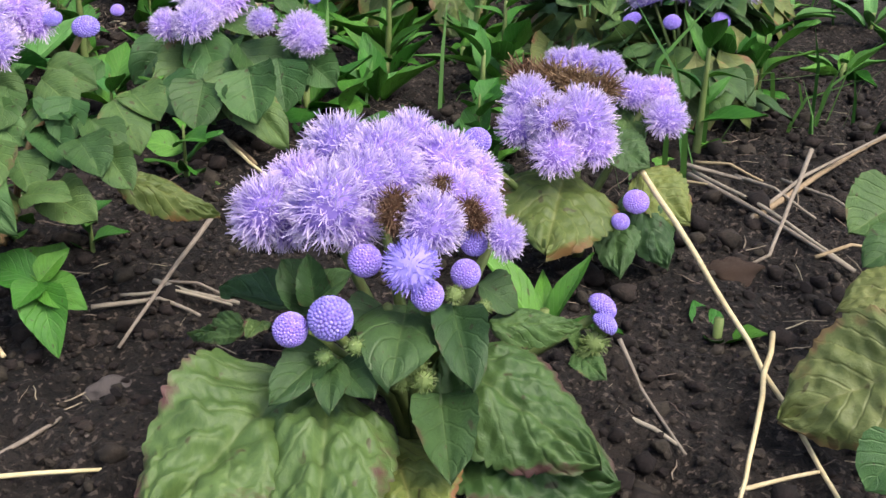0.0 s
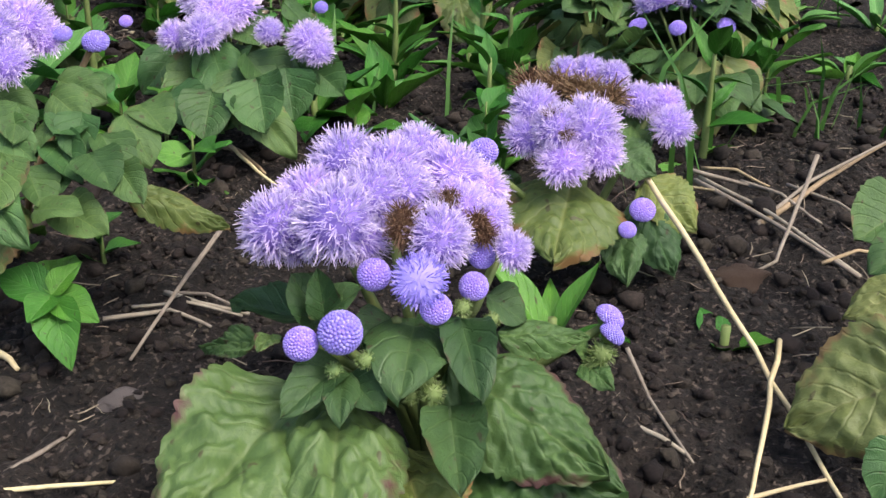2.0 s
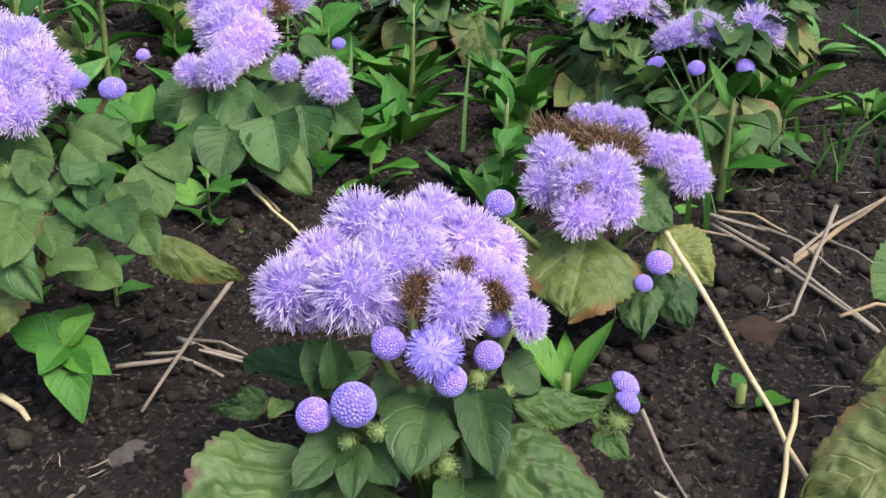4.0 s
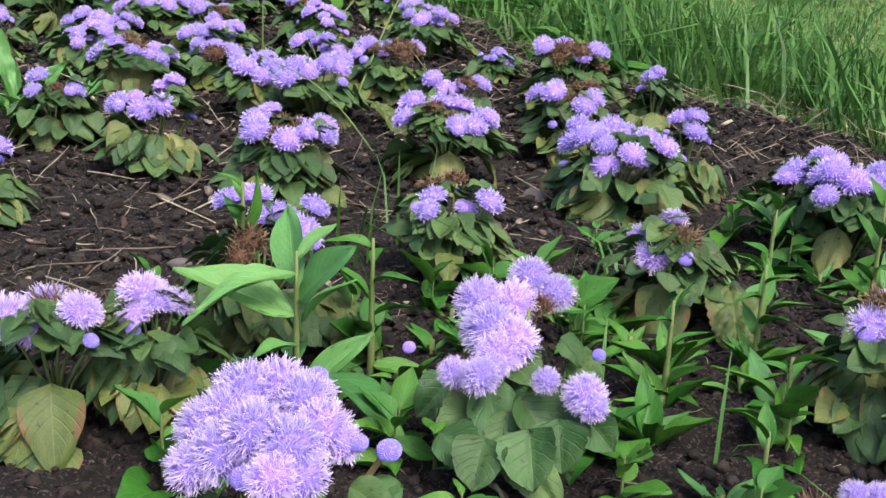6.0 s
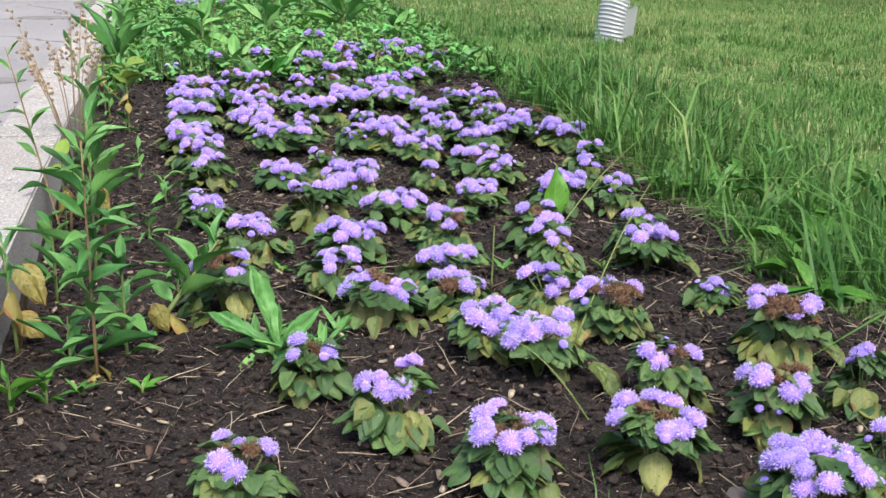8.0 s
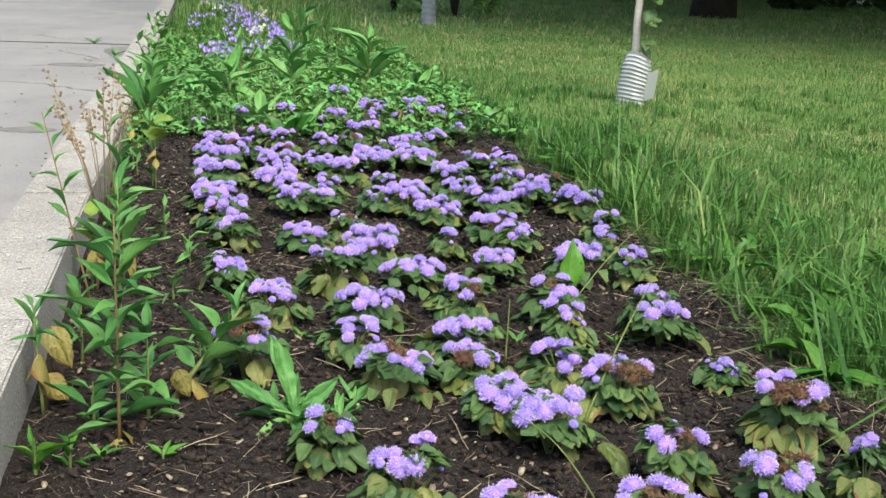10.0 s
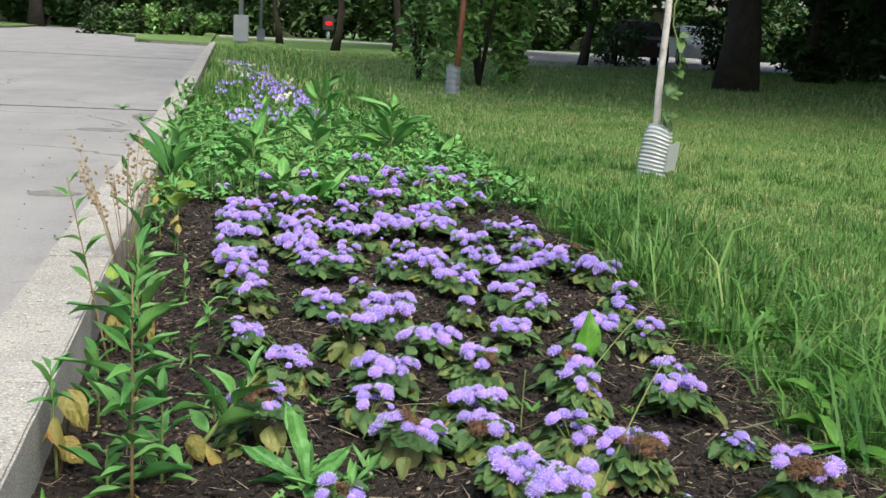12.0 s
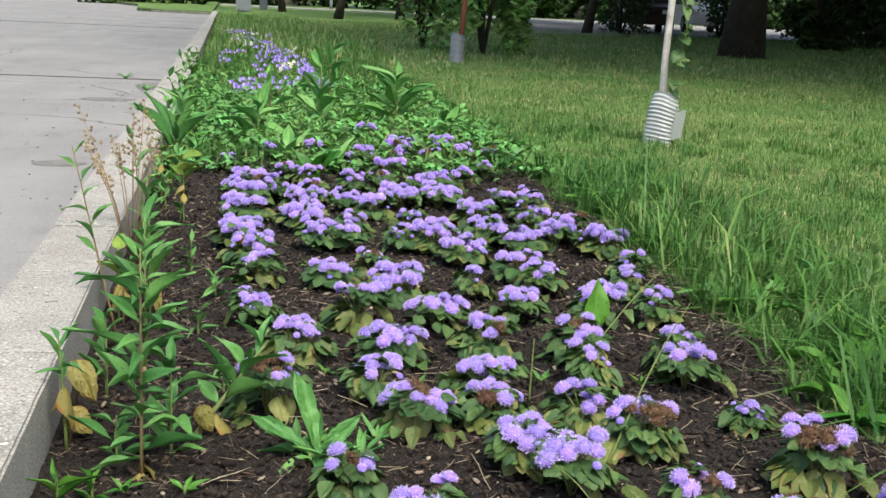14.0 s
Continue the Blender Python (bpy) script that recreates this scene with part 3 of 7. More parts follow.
LANCEF = [leaf_mesh("lance_leaf_fresh", M_FRESH, 10, 4, droop=d, cup=0.05, shape=0.75, point=1.0, seed=24 + i, wave=0.015, fold=0.03) for i, d in enumerate((0.1, 0.3, 0.55))]
OVAL = [leaf_mesh("oval_leaf_fresh", M_FRESH, 10, 6, quilt=0.012, teeth=7, droop=d, cup=0.15, seed=30 + i) for i, d in enumerate((0.1, 0.3))]
DOCKD = [leaf_mesh("dock_leaf_fresh", M_FRESH, 14, 6, quilt=0.015, droop=d, cup=0.05, shape=0.8, seed=44 + i, wave=0.05, fold=0.03) for i, d in enumerate((0.1, 0.3, 0.6))]
OLD = [leaf_mesh("old_leaf", M_OLD, 18, 10, quilt=0.04, teeth=11, droop=d, cup=c, seed=47 + i, wave=0.05, shape=0.62, point=0.7) for i, (d, c) in enumerate(((0.3, -0.12), (0.45, 0.1)))]
SPEAR = [leaf_mesh("spear_leaf", M_WEED, 18, 6, quilt=0.01, droop=d, cup=0.05, shape=0.9, point=1.15, seed=60 + i, wave=0.04, fold=0.1) for i, d in enumerate((0.08, 0.3, 0.6))]
DOCK = [leaf_mesh("dock_leaf", M_WEED, 14, 6, quilt=0.012, droop=d, cup=0.05, shape=0.85, seed=34 + i, wave=0.03, fold=0.03) for i, d in enumerate((0.15, 0.45))]
YELLOWISH = [leaf_mesh("yellow_green_leaf", M_YGREEN, 10, 8, quilt=0.02, droop=d, cup=0.1, seed=64 + i, wave=0.04, shape=0.55, point=0.7, fold=0.08) for i, d in enumerate((0.2, 0.5))]
CRISP = [leaf_mesh("crinkled_weed_leaf", M_WEED, 30, 12, quilt=0.05, teeth=6, droop=d, cup=0.1, seed=67 + i, wave=0.06, shape=0.95, point=0.75, fold=0.12) for i, d in enumerate((0.1, 0.3))]
YELL = [leaf_mesh("yellow_weed_leaf", M_LEAFG, 10, 6, droop=d, cup=-0.2, seed=38 + i, wave=0.06) for i, d in enumerate((0.3, 0.6))]

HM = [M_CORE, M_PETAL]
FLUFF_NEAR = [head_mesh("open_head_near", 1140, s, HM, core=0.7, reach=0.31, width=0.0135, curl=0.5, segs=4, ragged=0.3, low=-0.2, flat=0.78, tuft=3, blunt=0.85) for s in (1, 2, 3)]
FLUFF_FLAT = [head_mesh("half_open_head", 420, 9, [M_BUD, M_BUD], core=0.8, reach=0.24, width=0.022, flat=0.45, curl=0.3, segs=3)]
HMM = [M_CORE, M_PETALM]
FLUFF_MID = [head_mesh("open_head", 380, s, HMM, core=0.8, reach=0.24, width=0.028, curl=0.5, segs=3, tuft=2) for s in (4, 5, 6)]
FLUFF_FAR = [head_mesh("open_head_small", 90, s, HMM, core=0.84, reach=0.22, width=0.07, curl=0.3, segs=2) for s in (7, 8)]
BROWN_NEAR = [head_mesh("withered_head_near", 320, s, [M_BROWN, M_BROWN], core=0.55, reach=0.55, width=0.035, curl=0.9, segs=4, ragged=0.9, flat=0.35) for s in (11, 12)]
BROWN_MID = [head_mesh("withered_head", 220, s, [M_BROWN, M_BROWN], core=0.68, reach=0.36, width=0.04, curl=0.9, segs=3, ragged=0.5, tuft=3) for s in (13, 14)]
BUD_NEAR = [bud_mesh("closed_head_near", 190, 15, [M_CORE, M_BUD, M_GBUD], 0.10)]
BUD_MID = [bud_mesh("closed_head", 50, 16, [M_CORE, M_BUD, M_GBUD], 0.17)]
GREEN_BUD = [head_mesh("green_head", 160, 17, [M_GBUD, M_GBUD], core=0.75, reach=0.4, width=0.03, curl=0.2, segs=3, low=-0.6)]


def flower(parent, kind, p, r, up=(0, 0, 1), near=False, spin=0.0, far=False):
    table = {"open": ("flower_head", FLUFF_NEAR if near else (FLUFF_FAR if far else FLUFF_MID)), "brown": ("withered_head", BROWN_NEAR if near else BROWN_MID), "bud": ("bud", BUD_NEAR if near else BUD_MID),
             "half": ("flower_head", FLUFF_FLAT), "green": ("green_bud", GREEN_BUD)}
    name, meshes = table[kind]
    q = Vector(up).to_track_quat("Z", "Y").to_matrix().to_4x4()
    m = Matrix.Translation(p) @ q @ pose(0, 0, 0, 0, 0, spin * 57) @ Matrix.Diagonal((r, r, r, 1))
    label = {"brown": "withered brown flower head", "bud": "closed violet bud", "half": "half-open violet flower head", "green": "hairy green bud", "open": ""}[kind]
    return put(name, meshes[int(spin * 10) % len(meshes)], m, parent, label)


CLOSE = []
LEAF_RNG = random.Random(8)


def leaf(parent, meshes, base, tip, width, up=(0, 0, 1), pick=0, label=""):
    if parent in CLOSE:
        up = Vector(up) + Vector([LEAF_RNG.uniform(-0.4, 0.4) for _ in range(3)])
    return put("leaf", meshes[pick % len(meshes)], leaf_pose(base, tip, width, up), parent, label)


def stems(parent, ends, root=(0, 0, -0.01), r=0.002, mat=M_STEM, fork=0.45):
    geos = []
    for e in ends:
        e = Vector(e)
        k = Vector(root).lerp(e, fork)
        k = Vector((k.x * 0.55, k.y * 0.55, k.z))
        geos.append(tube_geo([root, k, k.lerp(e, 0.6), e], [r, r * 0.8, r * 0.6, r * 0.5], 5))
    v, f = joined(geos)
    return put("stem", mesh_of("stem", v, f, mat), None, parent)


LOW = [leaf_mesh("small_leaf", M_LEAF, 5, 4, quilt=0.02, droop=d, cup=c, seed=50 + k, shape=0.62, point=0.72) for k, (d, c) in enumerate(((0.2, 0.1), (0.35, -0.1), (0.1, 0.2)))]


def foliage_mesh(seed, n):
    """The small crowded leaves of one plant, as a mound 12 cm wide and 7 cm high."""
    rng = random.Random(seed)
    v, f, uv, idx = [], [], [], []
    for i in range(n):
        t = (i * 0.618) % 1.0
        a = i * 2.399963 + rng.uniform(-0.3, 0.3)
        out = Vector((math.cos(a), math.sin(a), 0))
        ln = rng.uniform(0.022, 0.036) * (1.1 - 0.35 * t)
        edge = 0.060 * math.sqrt(max(0.12, 1 - (t * 0.86) ** 2)) * rng.uniform(0.7, 1.08)
        zt = 0.005 + t * 0.066
        tip = out * edge + Vector((0, 0, zt))
        base = out * max(0.003, edge - ln * 0.92) + Vector((0, 0, max(0.003, zt + ln * rng.uniform(-0.05, 0.7) * (1.1 - t))))
        m = leaf_pose(base, tip, ln * rng.uniform(0.7, 0.98), (out.x * 0.5 + rng.uniform(-0.5, 0.5), out.y * 0.5 + rng.uniform(-0.5, 0.5), 1))
        me = LOW[rng.randrange(3)]
        o = len(v)
        v += [m @ w.co for w in me.vertices]
        f += [tuple(k + o for k in q.vertices) for q in me.polygons]
        u = [None] * len(me.vertices)
        for lp in me.loops:
            u[lp.vertex_index] = tuple(me.uv_layers[0].data[lp.index].uv)
        uv += u
        k = rng.random()
        idx += [2 if (t < 0.4 and k < 0.38) else (1 if k > 0.62 else (3 if k > 0.5 else 0))] * len(me.polygons)
    return mesh_of("foliage", v, f, [M_LEAF, M_LEAFD, M_LEAFY, M_LEAFE], uv, idx)


FOLIAGE = [foliage_mesh(900 + k, 90) for k in range(5)]


def flossflower(x, y, w, seed, z=0.085, brown=0, buds=2, pale=0, shape="dome", big=None, leaves=46, spread=1.0, far=False):
    """A flossflower: stem, a mound of leaves, a cap of flower heads w wide at height z."""
    rng = random.Random(seed)
    z += 0.013 if y < 1.2 else 0.0
    words = "lilac flossflower with a fluffy head"
    if brown:
        words = "lilac flossflower with withered brown patches"
    elif big == "yellow" or pale:
        words = "lilac flossflower over yellowing leaves"
    elif w < 0.06:
        words = "small flossflower with few lilac heads"
    g = thing("flossflower_plant", pose(x, y, soil_height(x, y)), words + " in dark soil", "flower", "flossflowers in the bed")
    n = max(4, int((w / 0.019) ** 1.75 * 0.85))
    w = w if y < 2.3 else min(0.13, w * 1.12)
    rad = w / 2
    spots = []
    hr = min(0.0150, 0.0100 + w * 0.042)
    close = y < 0.5
    if close:
        n, hr = max(5, int(n * 0.95)), hr * 1.15
    turn = rng.uniform(0, 6.28)
    # the cap is a few cushions, each with its own height; withered heads sit together
    lobes = []
    nl = 1 if w < 0.05 else (3 if w < 0.08 or close else (4 if w < 0.105 else 6))
    for k in range(nl):
        b = turn + 6.283 * k / nl + rng.uniform(-0.35, 0.35)
        q = 0.0 if nl == 1 else rng.uniform(0.55, 0.78)
        if shape == "bar":
            q = 0.75 * (2 * k / max(1, nl - 1) - 1)
            b = turn + rng.uniform(-0.3, 0.3)
        lobes.append((q * rad * math.cos(b), q * rad * math.sin(b), rng.uniform(-0.014, 0.006), rng.uniform(0.8, 1.15)))
    size = rad * (0.85 if nl == 1 else (0.52 if nl < 5 else 0.42))
    for i in range(n):
        lx, ly, lz, ls = lobes[i % nl]
        q = math.sqrt((i // nl + 0.35) / (n / nl))
        a = turn + (i // nl) * 2.399963 + i % nl
        ox, oy = q * size * ls * math.cos(a), q * size * ls * math.sin(a)
        px, py = lx + ox + rng.uniform(-0.08, 0.08) * rad, ly + oy + rng.uniform(-0.08, 0.08) * rad
        h = z - 0.010 + (lz if nl > 1 else 0) - 0.016 * q * q + rng.uniform(-0.003, 0.004)
        spots.append((Vector((px, py, h)), hr * rng.uniform(0.8, 1.2), "open"))
    if brown:
        b = rng.uniform(0, 6.28)
        c = Vector((0, 0, 0)) if shape == "ring" else Vector((math.cos(b), math.sin(b), 0)) * rad * 0.4
        near = sorted(range(n), key=lambda k: (Vector((spots[k][0].x, spots[k][0].y, 0)) - c).length)
        for k in near[:min(n // 2 if brown > 3 else n // 3, int(brown * 1.3 + 1))]:
            p, r, _ = spots[k]
            spots[k] = (p + Vector((0, 0, -0.002)), r * 0.95, "brown")
    for i in range(buds):
        a = rng.uniform(0, 6.28)
        spots.append((Vector((math.cos(a) * rad * 1.1, math.sin(a) * rad * 1.1, z * rng.uniform(0.5, 0.78))), rng.uniform(0.0045, 0.0065), "bud"))
    stems(g, [s[0] for s in spots], r=0.0016, fork=0.55)
    for p, r, kind in spots:
        up = Vector((p.x, p.y, 0)) / max(rad, 0.02) * 0.6 + Vector((0, 0, 1))
        flower(g, kind, p, r, up, near=close, spin=rng.random() * 3, far=far)
    foot = (0.034 + w * 0.42) * spread * (1.0 if y < 1.4 else 1.2)
    g2 = put("foliage", FOLIAGE[seed % 5], pose(0, 0, 0, 0, 0, seed * 77) @ Matrix.Diagonal((foot / 0.062, foot / 0.062, (z - 0.012) / 0.072, 1)), g, "mound of small green leaves")
    leaves = leaves * 8 // 10 if y < 1.9 else (leaves * 3 // 10 if y < 2.7 else leaves * 2 // 10)
    for i in range(leaves):
        t = ((i * 0.618) % 1.0) ** 0.9
        a = turn + i * 2.399963 + rng.uniform(-0.3, 0.3)
        ln = (0.028 - 0.007 * t) * rng.uniform(0.75, 1.2) * (0.8 + w * 2.5)
        out = Vector((math.cos(a), math.sin(a), 0))
        edge = foot * math.sqrt(max(0.1, 1 - (t * 0.8) ** 2)) * rng.uniform(0.75, 1.1)
        zt = 0.006 + t * (z - 0.020)
        tip = out * edge + Vector((rng.uniform(-0.35, 0.35) * ln, rng.uniform(-0.35, 0.35) * ln, zt + rng.uniform(-0.1, 0.25) * ln))
        base = out * max(0.004, edge - ln * 0.9) + Vector((0, 0, max(0.004, zt + ln * rng.uniform(0.0, 0.75) * (1.1 - t))))
        key = "green" if rng.random() < 0.66 else "dark"
        if t < 0.35 and rng.random() < 0.18 + pale * 0.3:
            key = "yellowing"
        leaf(g, LEAVES[key], base, tip, ln * rng.uniform(0.72, 1.0), (out.x * 0.45 + rng.uniform(-0.5, 0.5), out.y * 0.45 + rng.uniform(-0.5, 0.5), 1), rng.randrange(3), "yellowing leaf" if key == "yellowing" else "")
    if y < 2.6:
        for i in range(rng.choice((1, 2, 2, 3)) + pale):
            a = rng.uniform(3.3, 6.1) if i < 2 else rng.uniform(0, 6.28)
            out = Vector((math.cos(a), math.sin(a), 0))
            ln = rng.uniform(0.036, 0.052) * (0.8 + w * 2.2)
            leaf(g, OLD if rng.random() < 0.6 else LEAVES["yellowing"], out * foot * 0.35 + Vector((0, 0, z * 0.42)), out * (foot * 0.35 + ln * 0.85) + Vector((0, 0, 0.008)), ln * 0.8, (out.x * 0.6, out.y * 0.6, 0.8), i, "old yellow-green leaf")
    return g


def stick(name, pts, r, mat, label):
    """A straw or twig through the points given, slightly crooked."""
    o = Vector(pts[0])
    path = []
    for a, b in zip(pts, pts[1:]):
        for k in range(4):
            p = Vector(a).lerp(Vector(b), k / 4)
            path.append(p - o + Vector((noise.noise(p * 60), noise.noise(p * 60 + Vector((9, 0, 0))), 0)) * r * 0.8)
    path.append(Vector(pts[-1]) - o)
    v, f = tube_geo(path, [r * (1.0 - 0.45 * i / len(path)) for i in range(len(path))], 6)
    return tagged(put(name, mesh_of(name, v, f, mat), Matrix.Translation(o)), label, "straw" if mat == M_STRAW else "twig")


ROCKS = {}


def stone(x, y, r, label, mat):
    k = len(ROCKS)
    ROCKS[k] = rock_mesh("stone", k + 3, mat, 0.45, 3)
    m = Matrix.Translation((x, y, soil_height(x, y) + r * 0.12)) @ pose(0, 0, 0, 10 * k % 17, 7 * k % 13, k * 77) @ Matrix.Diagonal((r, r * 0.8, r * 0.5, 1))
    return tagged(put("stone", ROCKS[k], m), label, "stone")


def weed(x, y, h, n, ln, wd, seed, meshes=None, stem=M_STEM, yellow=0, label="green weed with narrow leaves at the bed's edge", lean=(0, 0), r=0.003, spread=0.8, start=0.05):
    """A leafy weed: an upright stem, leaves in a spiral up it."""
    rng = random.Random(seed)
    meshes = meshes or LANCE
    g = thing("weed", pose(x, y, soil_height(x, y)), label, "weed", "weeds in the bed")
    top = Vector((lean[0] * h, lean[1] * h, h))
    pts = [Vector((0, 0, -0.01)).lerp(top, k / 5) + Vector((noise.noise(Vector((seed, k, 1))), noise.noise(Vector((seed, k, 5))), 0)) * h * 0.06 for k in range(6)]
    v, f = tube_geo(pts, [r * (1 - 0.13 * k) for k in range(6)], 6)
    put("stem", mesh_of("stem", v, f, stem), None, g)
    for i in range(n):
        t = start + (1 - start) * (i + 0.5) / n
        s = min(4.999, t * 5)
        b = pts[int(s)].lerp(pts[int(s) + 1], s - int(s))
        a = i * 2.399963 + rng.uniform(-0.9, 0.9) + seed
        t = min(0.99, max(0.02, t + rng.uniform(-0.06, 0.06)))
        d = Vector((math.cos(a), math.sin(a), rng.uniform(spread - 0.6, spread + 0.8) + 0.5 * t)).normalized()
        k = ln * rng.uniform(0.5, 1.2) * (1.05 - 0.4 * t)
        if i < yellow:
            put("leaf", YELL[i % 2], leaf_pose(b, b + Vector((d.x, d.y, -0.5)).normalized() * k * 0.9, k * 0.5), g, "yellow withering leaf")
        else:
            leaf(g, meshes, b, b + d * k, k * wd * rng.uniform(0.85, 1.45), (d.x * 0.2 + rng.uniform(-0.5, 0.5), d.y * 0.2 + rng.uniform(-0.5, 0.5), 1), rng.randrange(3))
    return g


def rosette(x, y, n, ln, wd, seed, meshes, label, up=0.5, stem_r=0.002):
    """Leaves from one point at the ground."""
    rng = random.Random(seed)
    g = thing("weed", pose(x, y, soil_height(x, y)), label, "weed", "weeds in the bed")
    for i in range(n):
        a = i * 2.399963 + seed + rng.uniform(-0.3, 0.3)
        d = Vector((math.cos(a), math.sin(a), up * rng.uniform(0.4, 1.8))).normalized()
        k = ln * rng.uniform(0.6, 1.1)
        leaf(g, meshes, d * 0.004, d * k, k * wd * rng.uniform(0.85, 1.2), (0, 0, 1), rng.randrange(3))
    v, f = tube_geo([(0, 0, -0.01), (0, 0, 0.012)], [stem_r, stem_r], 6)
    put("stem", mesh_of("stem", v, f, M_STEM), None, g)
    return g


# ---- flossflowers seen close ----
hero = thing("flossflower_plant", pose(0.018, 0.0, 0), "large lilac flossflower with broad crinkled leaves and violet buds", "flower", "flossflowers in the bed")
flower(hero, 'open', (-0.0424, 0.0199, 0.0823), 0.0119, (-0.9, -0.09, 0.66), near=True, spin=1.96)
flower(hero, 'open', (-0.0259, 0.0281, 0.0848), 0.0112, (-0.73, -0.16, 0.74), near=True, spin=2.33)
flower(hero, 'open', (-0.0111, 0.0297, 0.0928), 0.0122, (-0.53, -0.25, 0.85), near=True, spin=2.70)
flower(hero, 'open', (-0.0324, 0.0017, 0.0882), 0.0133, (-0.61, -0.3, 0.68), near=True, spin=0.07)
flower(hero, 'open', (-0.0063, 0.0126, 0.0938), 0.0126, (-0.34, -0.42, 0.82), near=True, spin=0.44)
flower(hero, 'open', (0.0092, 0.0201, 0.0939), 0.0109, (-0.2, -0.49, 0.87), near=True, spin=0.81)
flower(hero, 'open', (0.0142, 0.0084, 0.0899), 0.0118, (-0.05, -0.64, 0.81), near=True, spin=1.18)
flower(hero, 'open', (0.0244, 0.0066, 0.0836), 0.0096, (0.07, -0.76, 0.77), near=True, spin=1.55)
flower(hero, 'open', (-0.0178, 0.0061, 0.0912), 0.0111, (-0.44, -0.38, 0.75), near=True, spin=1.92)
flower(hero, 'open', (-0.0104, -0.0174, 0.0845), 0.0104, (-0.15, -0.68, 0.62), near=True, spin=2.29)
flower(hero, 'open', (-0.0073, 0.0037, 0.0915), 0.0094, (-0.28, -0.49, 0.77), near=True, spin=2.66)
flower(hero, 'open', (0.0068, -0.0070, 0.0846), 0.0098, (-0.02, -0.73, 0.7), near=True, spin=0.03)
flower(hero, 'open', (-0.0244, 0.0007, 0.0804), 0.0088, (-0.51, -0.42, 0.62), near=True, spin=0.40)
flower(hero, 'open', (0.0113, -0.0245, 0.0771), 0.0070, (0.18, -0.96, 0.58), near=True, spin=0.77)
flower(hero, 'open', (0.0123, -0.0125, 0.0825), 0.0076, (0.09, -0.84, 0.68), near=True, spin=1.14)
flower(hero, 'open', (-0.0356, 0.0172, 0.0771), 0.0084, (-0.79, -0.2, 0.62), near=True, spin=1.51)
flower(hero, 'half', (-0.0229, -0.0257, 0.0775), 0.0084, (-0.5, -0.7, 0.6), near=True, spin=1.88)
flower(hero, 'open', (0.0055, -0.0029, 0.0899), 0.0051, (-0.35, -0.45, 0.8), near=True, spin=2.25)
flower(hero, 'brown', (-0.0182, -0.0108, 0.0904), 0.0042, (-0.5, -0.65, 0.5), near=True, spin=2.62)
flower(hero, 'brown', (-0.0204, -0.0123, 0.0873), 0.0038, (-0.5, -0.65, 0.5), near=True, spin=2.99)
flower(hero, 'brown', (-0.0193, -0.0135, 0.0843), 0.0029, (-0.5, -0.65, 0.5), near=True, spin=0.36)
flower(hero, 'brown', (0.0036, -0.0178, 0.0856), 0.0039, (-0.5, -0.65, 0.5), near=True, spin=0.73)
flower(hero, 'brown', (0.0051, -0.0195, 0.0823), 0.0036, (-0.5, -0.65, 0.5), near=True, spin=1.10)
flower(hero, 'brown', (0.0005, -0.0081, 0.0910), 0.0030, (-0.5, -0.65, 0.5), near=True, spin=1.47)
flower(hero, 'bud', (-0.0549, -0.0150, 0.0630), 0.0048, (-0.45, -0.6, 0.65), near=True, spin=1.84)
flower(hero, 'bud', (-0.0465, -0.0219, 0.0670), 0.0061, (-0.45, -0.6, 0.65), near=True, spin=2.21)
flower(hero, 'bud', (-0.0275, -0.0100, 0.0744), 0.0048, (-0.45, -0.6, 0.65), near=True, spin=2.58)
flower(hero, 'bud', (-0.0200, -0.0297, 0.0697), 0.0045, (-0.45, -0.6, 0.65), near=True, spin=2.95)
flower(hero, 'bud', (0.0052, -0.0183, 0.0749), 0.0040, (-0.45, -0.6, 0.65), near=True, spin=0.32)
flower(hero, 'bud', (-0.0017, -0.0235, 0.0689), 0.0043, (-0.45, -0.6, 0.65), near=True, spin=0.69)
flower(hero, 'bud', (0.0440, -0.0351, 0.0498), 0.0048, (0.5, -0.3, 0.8), near=True, spin=1.06)
flower(hero, 'bud', (0.0414, -0.0392, 0.0465), 0.0042, (0.5, -0.3, 0.8), near=True, spin=1.43)
flower(hero, 'green', (-0.0288, -0.0353, 0.0530), 0.0047, (-0.4, -0.5, 0.75), near=True, spin=1.80)
flower(hero, 'green', (-0.0283, -0.0399, 0.0506), 0.0037, (-0.4, -0.5, 0.75), near=True, spin=2.17)
flower(hero, 'green', (-0.0322, -0.0348, 0.0494), 0.0034, (-0.4, -0.5, 0.75), near=True, spin=2.54)
flower(hero, 'green', (-0.0415, -0.0263, 0.0588), 0.0028, (-0.4, -0.5, 0.75), near=True, spin=2.91)
flower(hero, 'green', (-0.0485, -0.0214, 0.0556), 0.0025, (-0.4, -0.5, 0.75), near=True, spin=0.28)
flower(hero, 'green', (-0.0113, -0.0306, 0.0678), 0.0029, (-0.4, -0.5, 0.75), near=True, spin=0.65)
flower(hero, 'green', (-0.0027, -0.0334, 0.0624), 0.0026, (-0.4, -0.5, 0.75), near=True, spin=1.02)
flower(hero, 'green', (0.0383, -0.0387, 0.0408), 0.0046, (-0.4, -0.5, 0.75), near=True, spin=1.39)
flower(hero, 'green', (0.0367, -0.0371, 0.0366), 0.0042, (-0.4, -0.5, 0.75), near=True, spin=1.76)
leaf(hero, BIG['bronze'], (-0.0489, -0.0080, 0.0399), (-0.1043, -0.0292, 0.0350), 0.0501, (-0.3, -0.4, 0.85), 0)
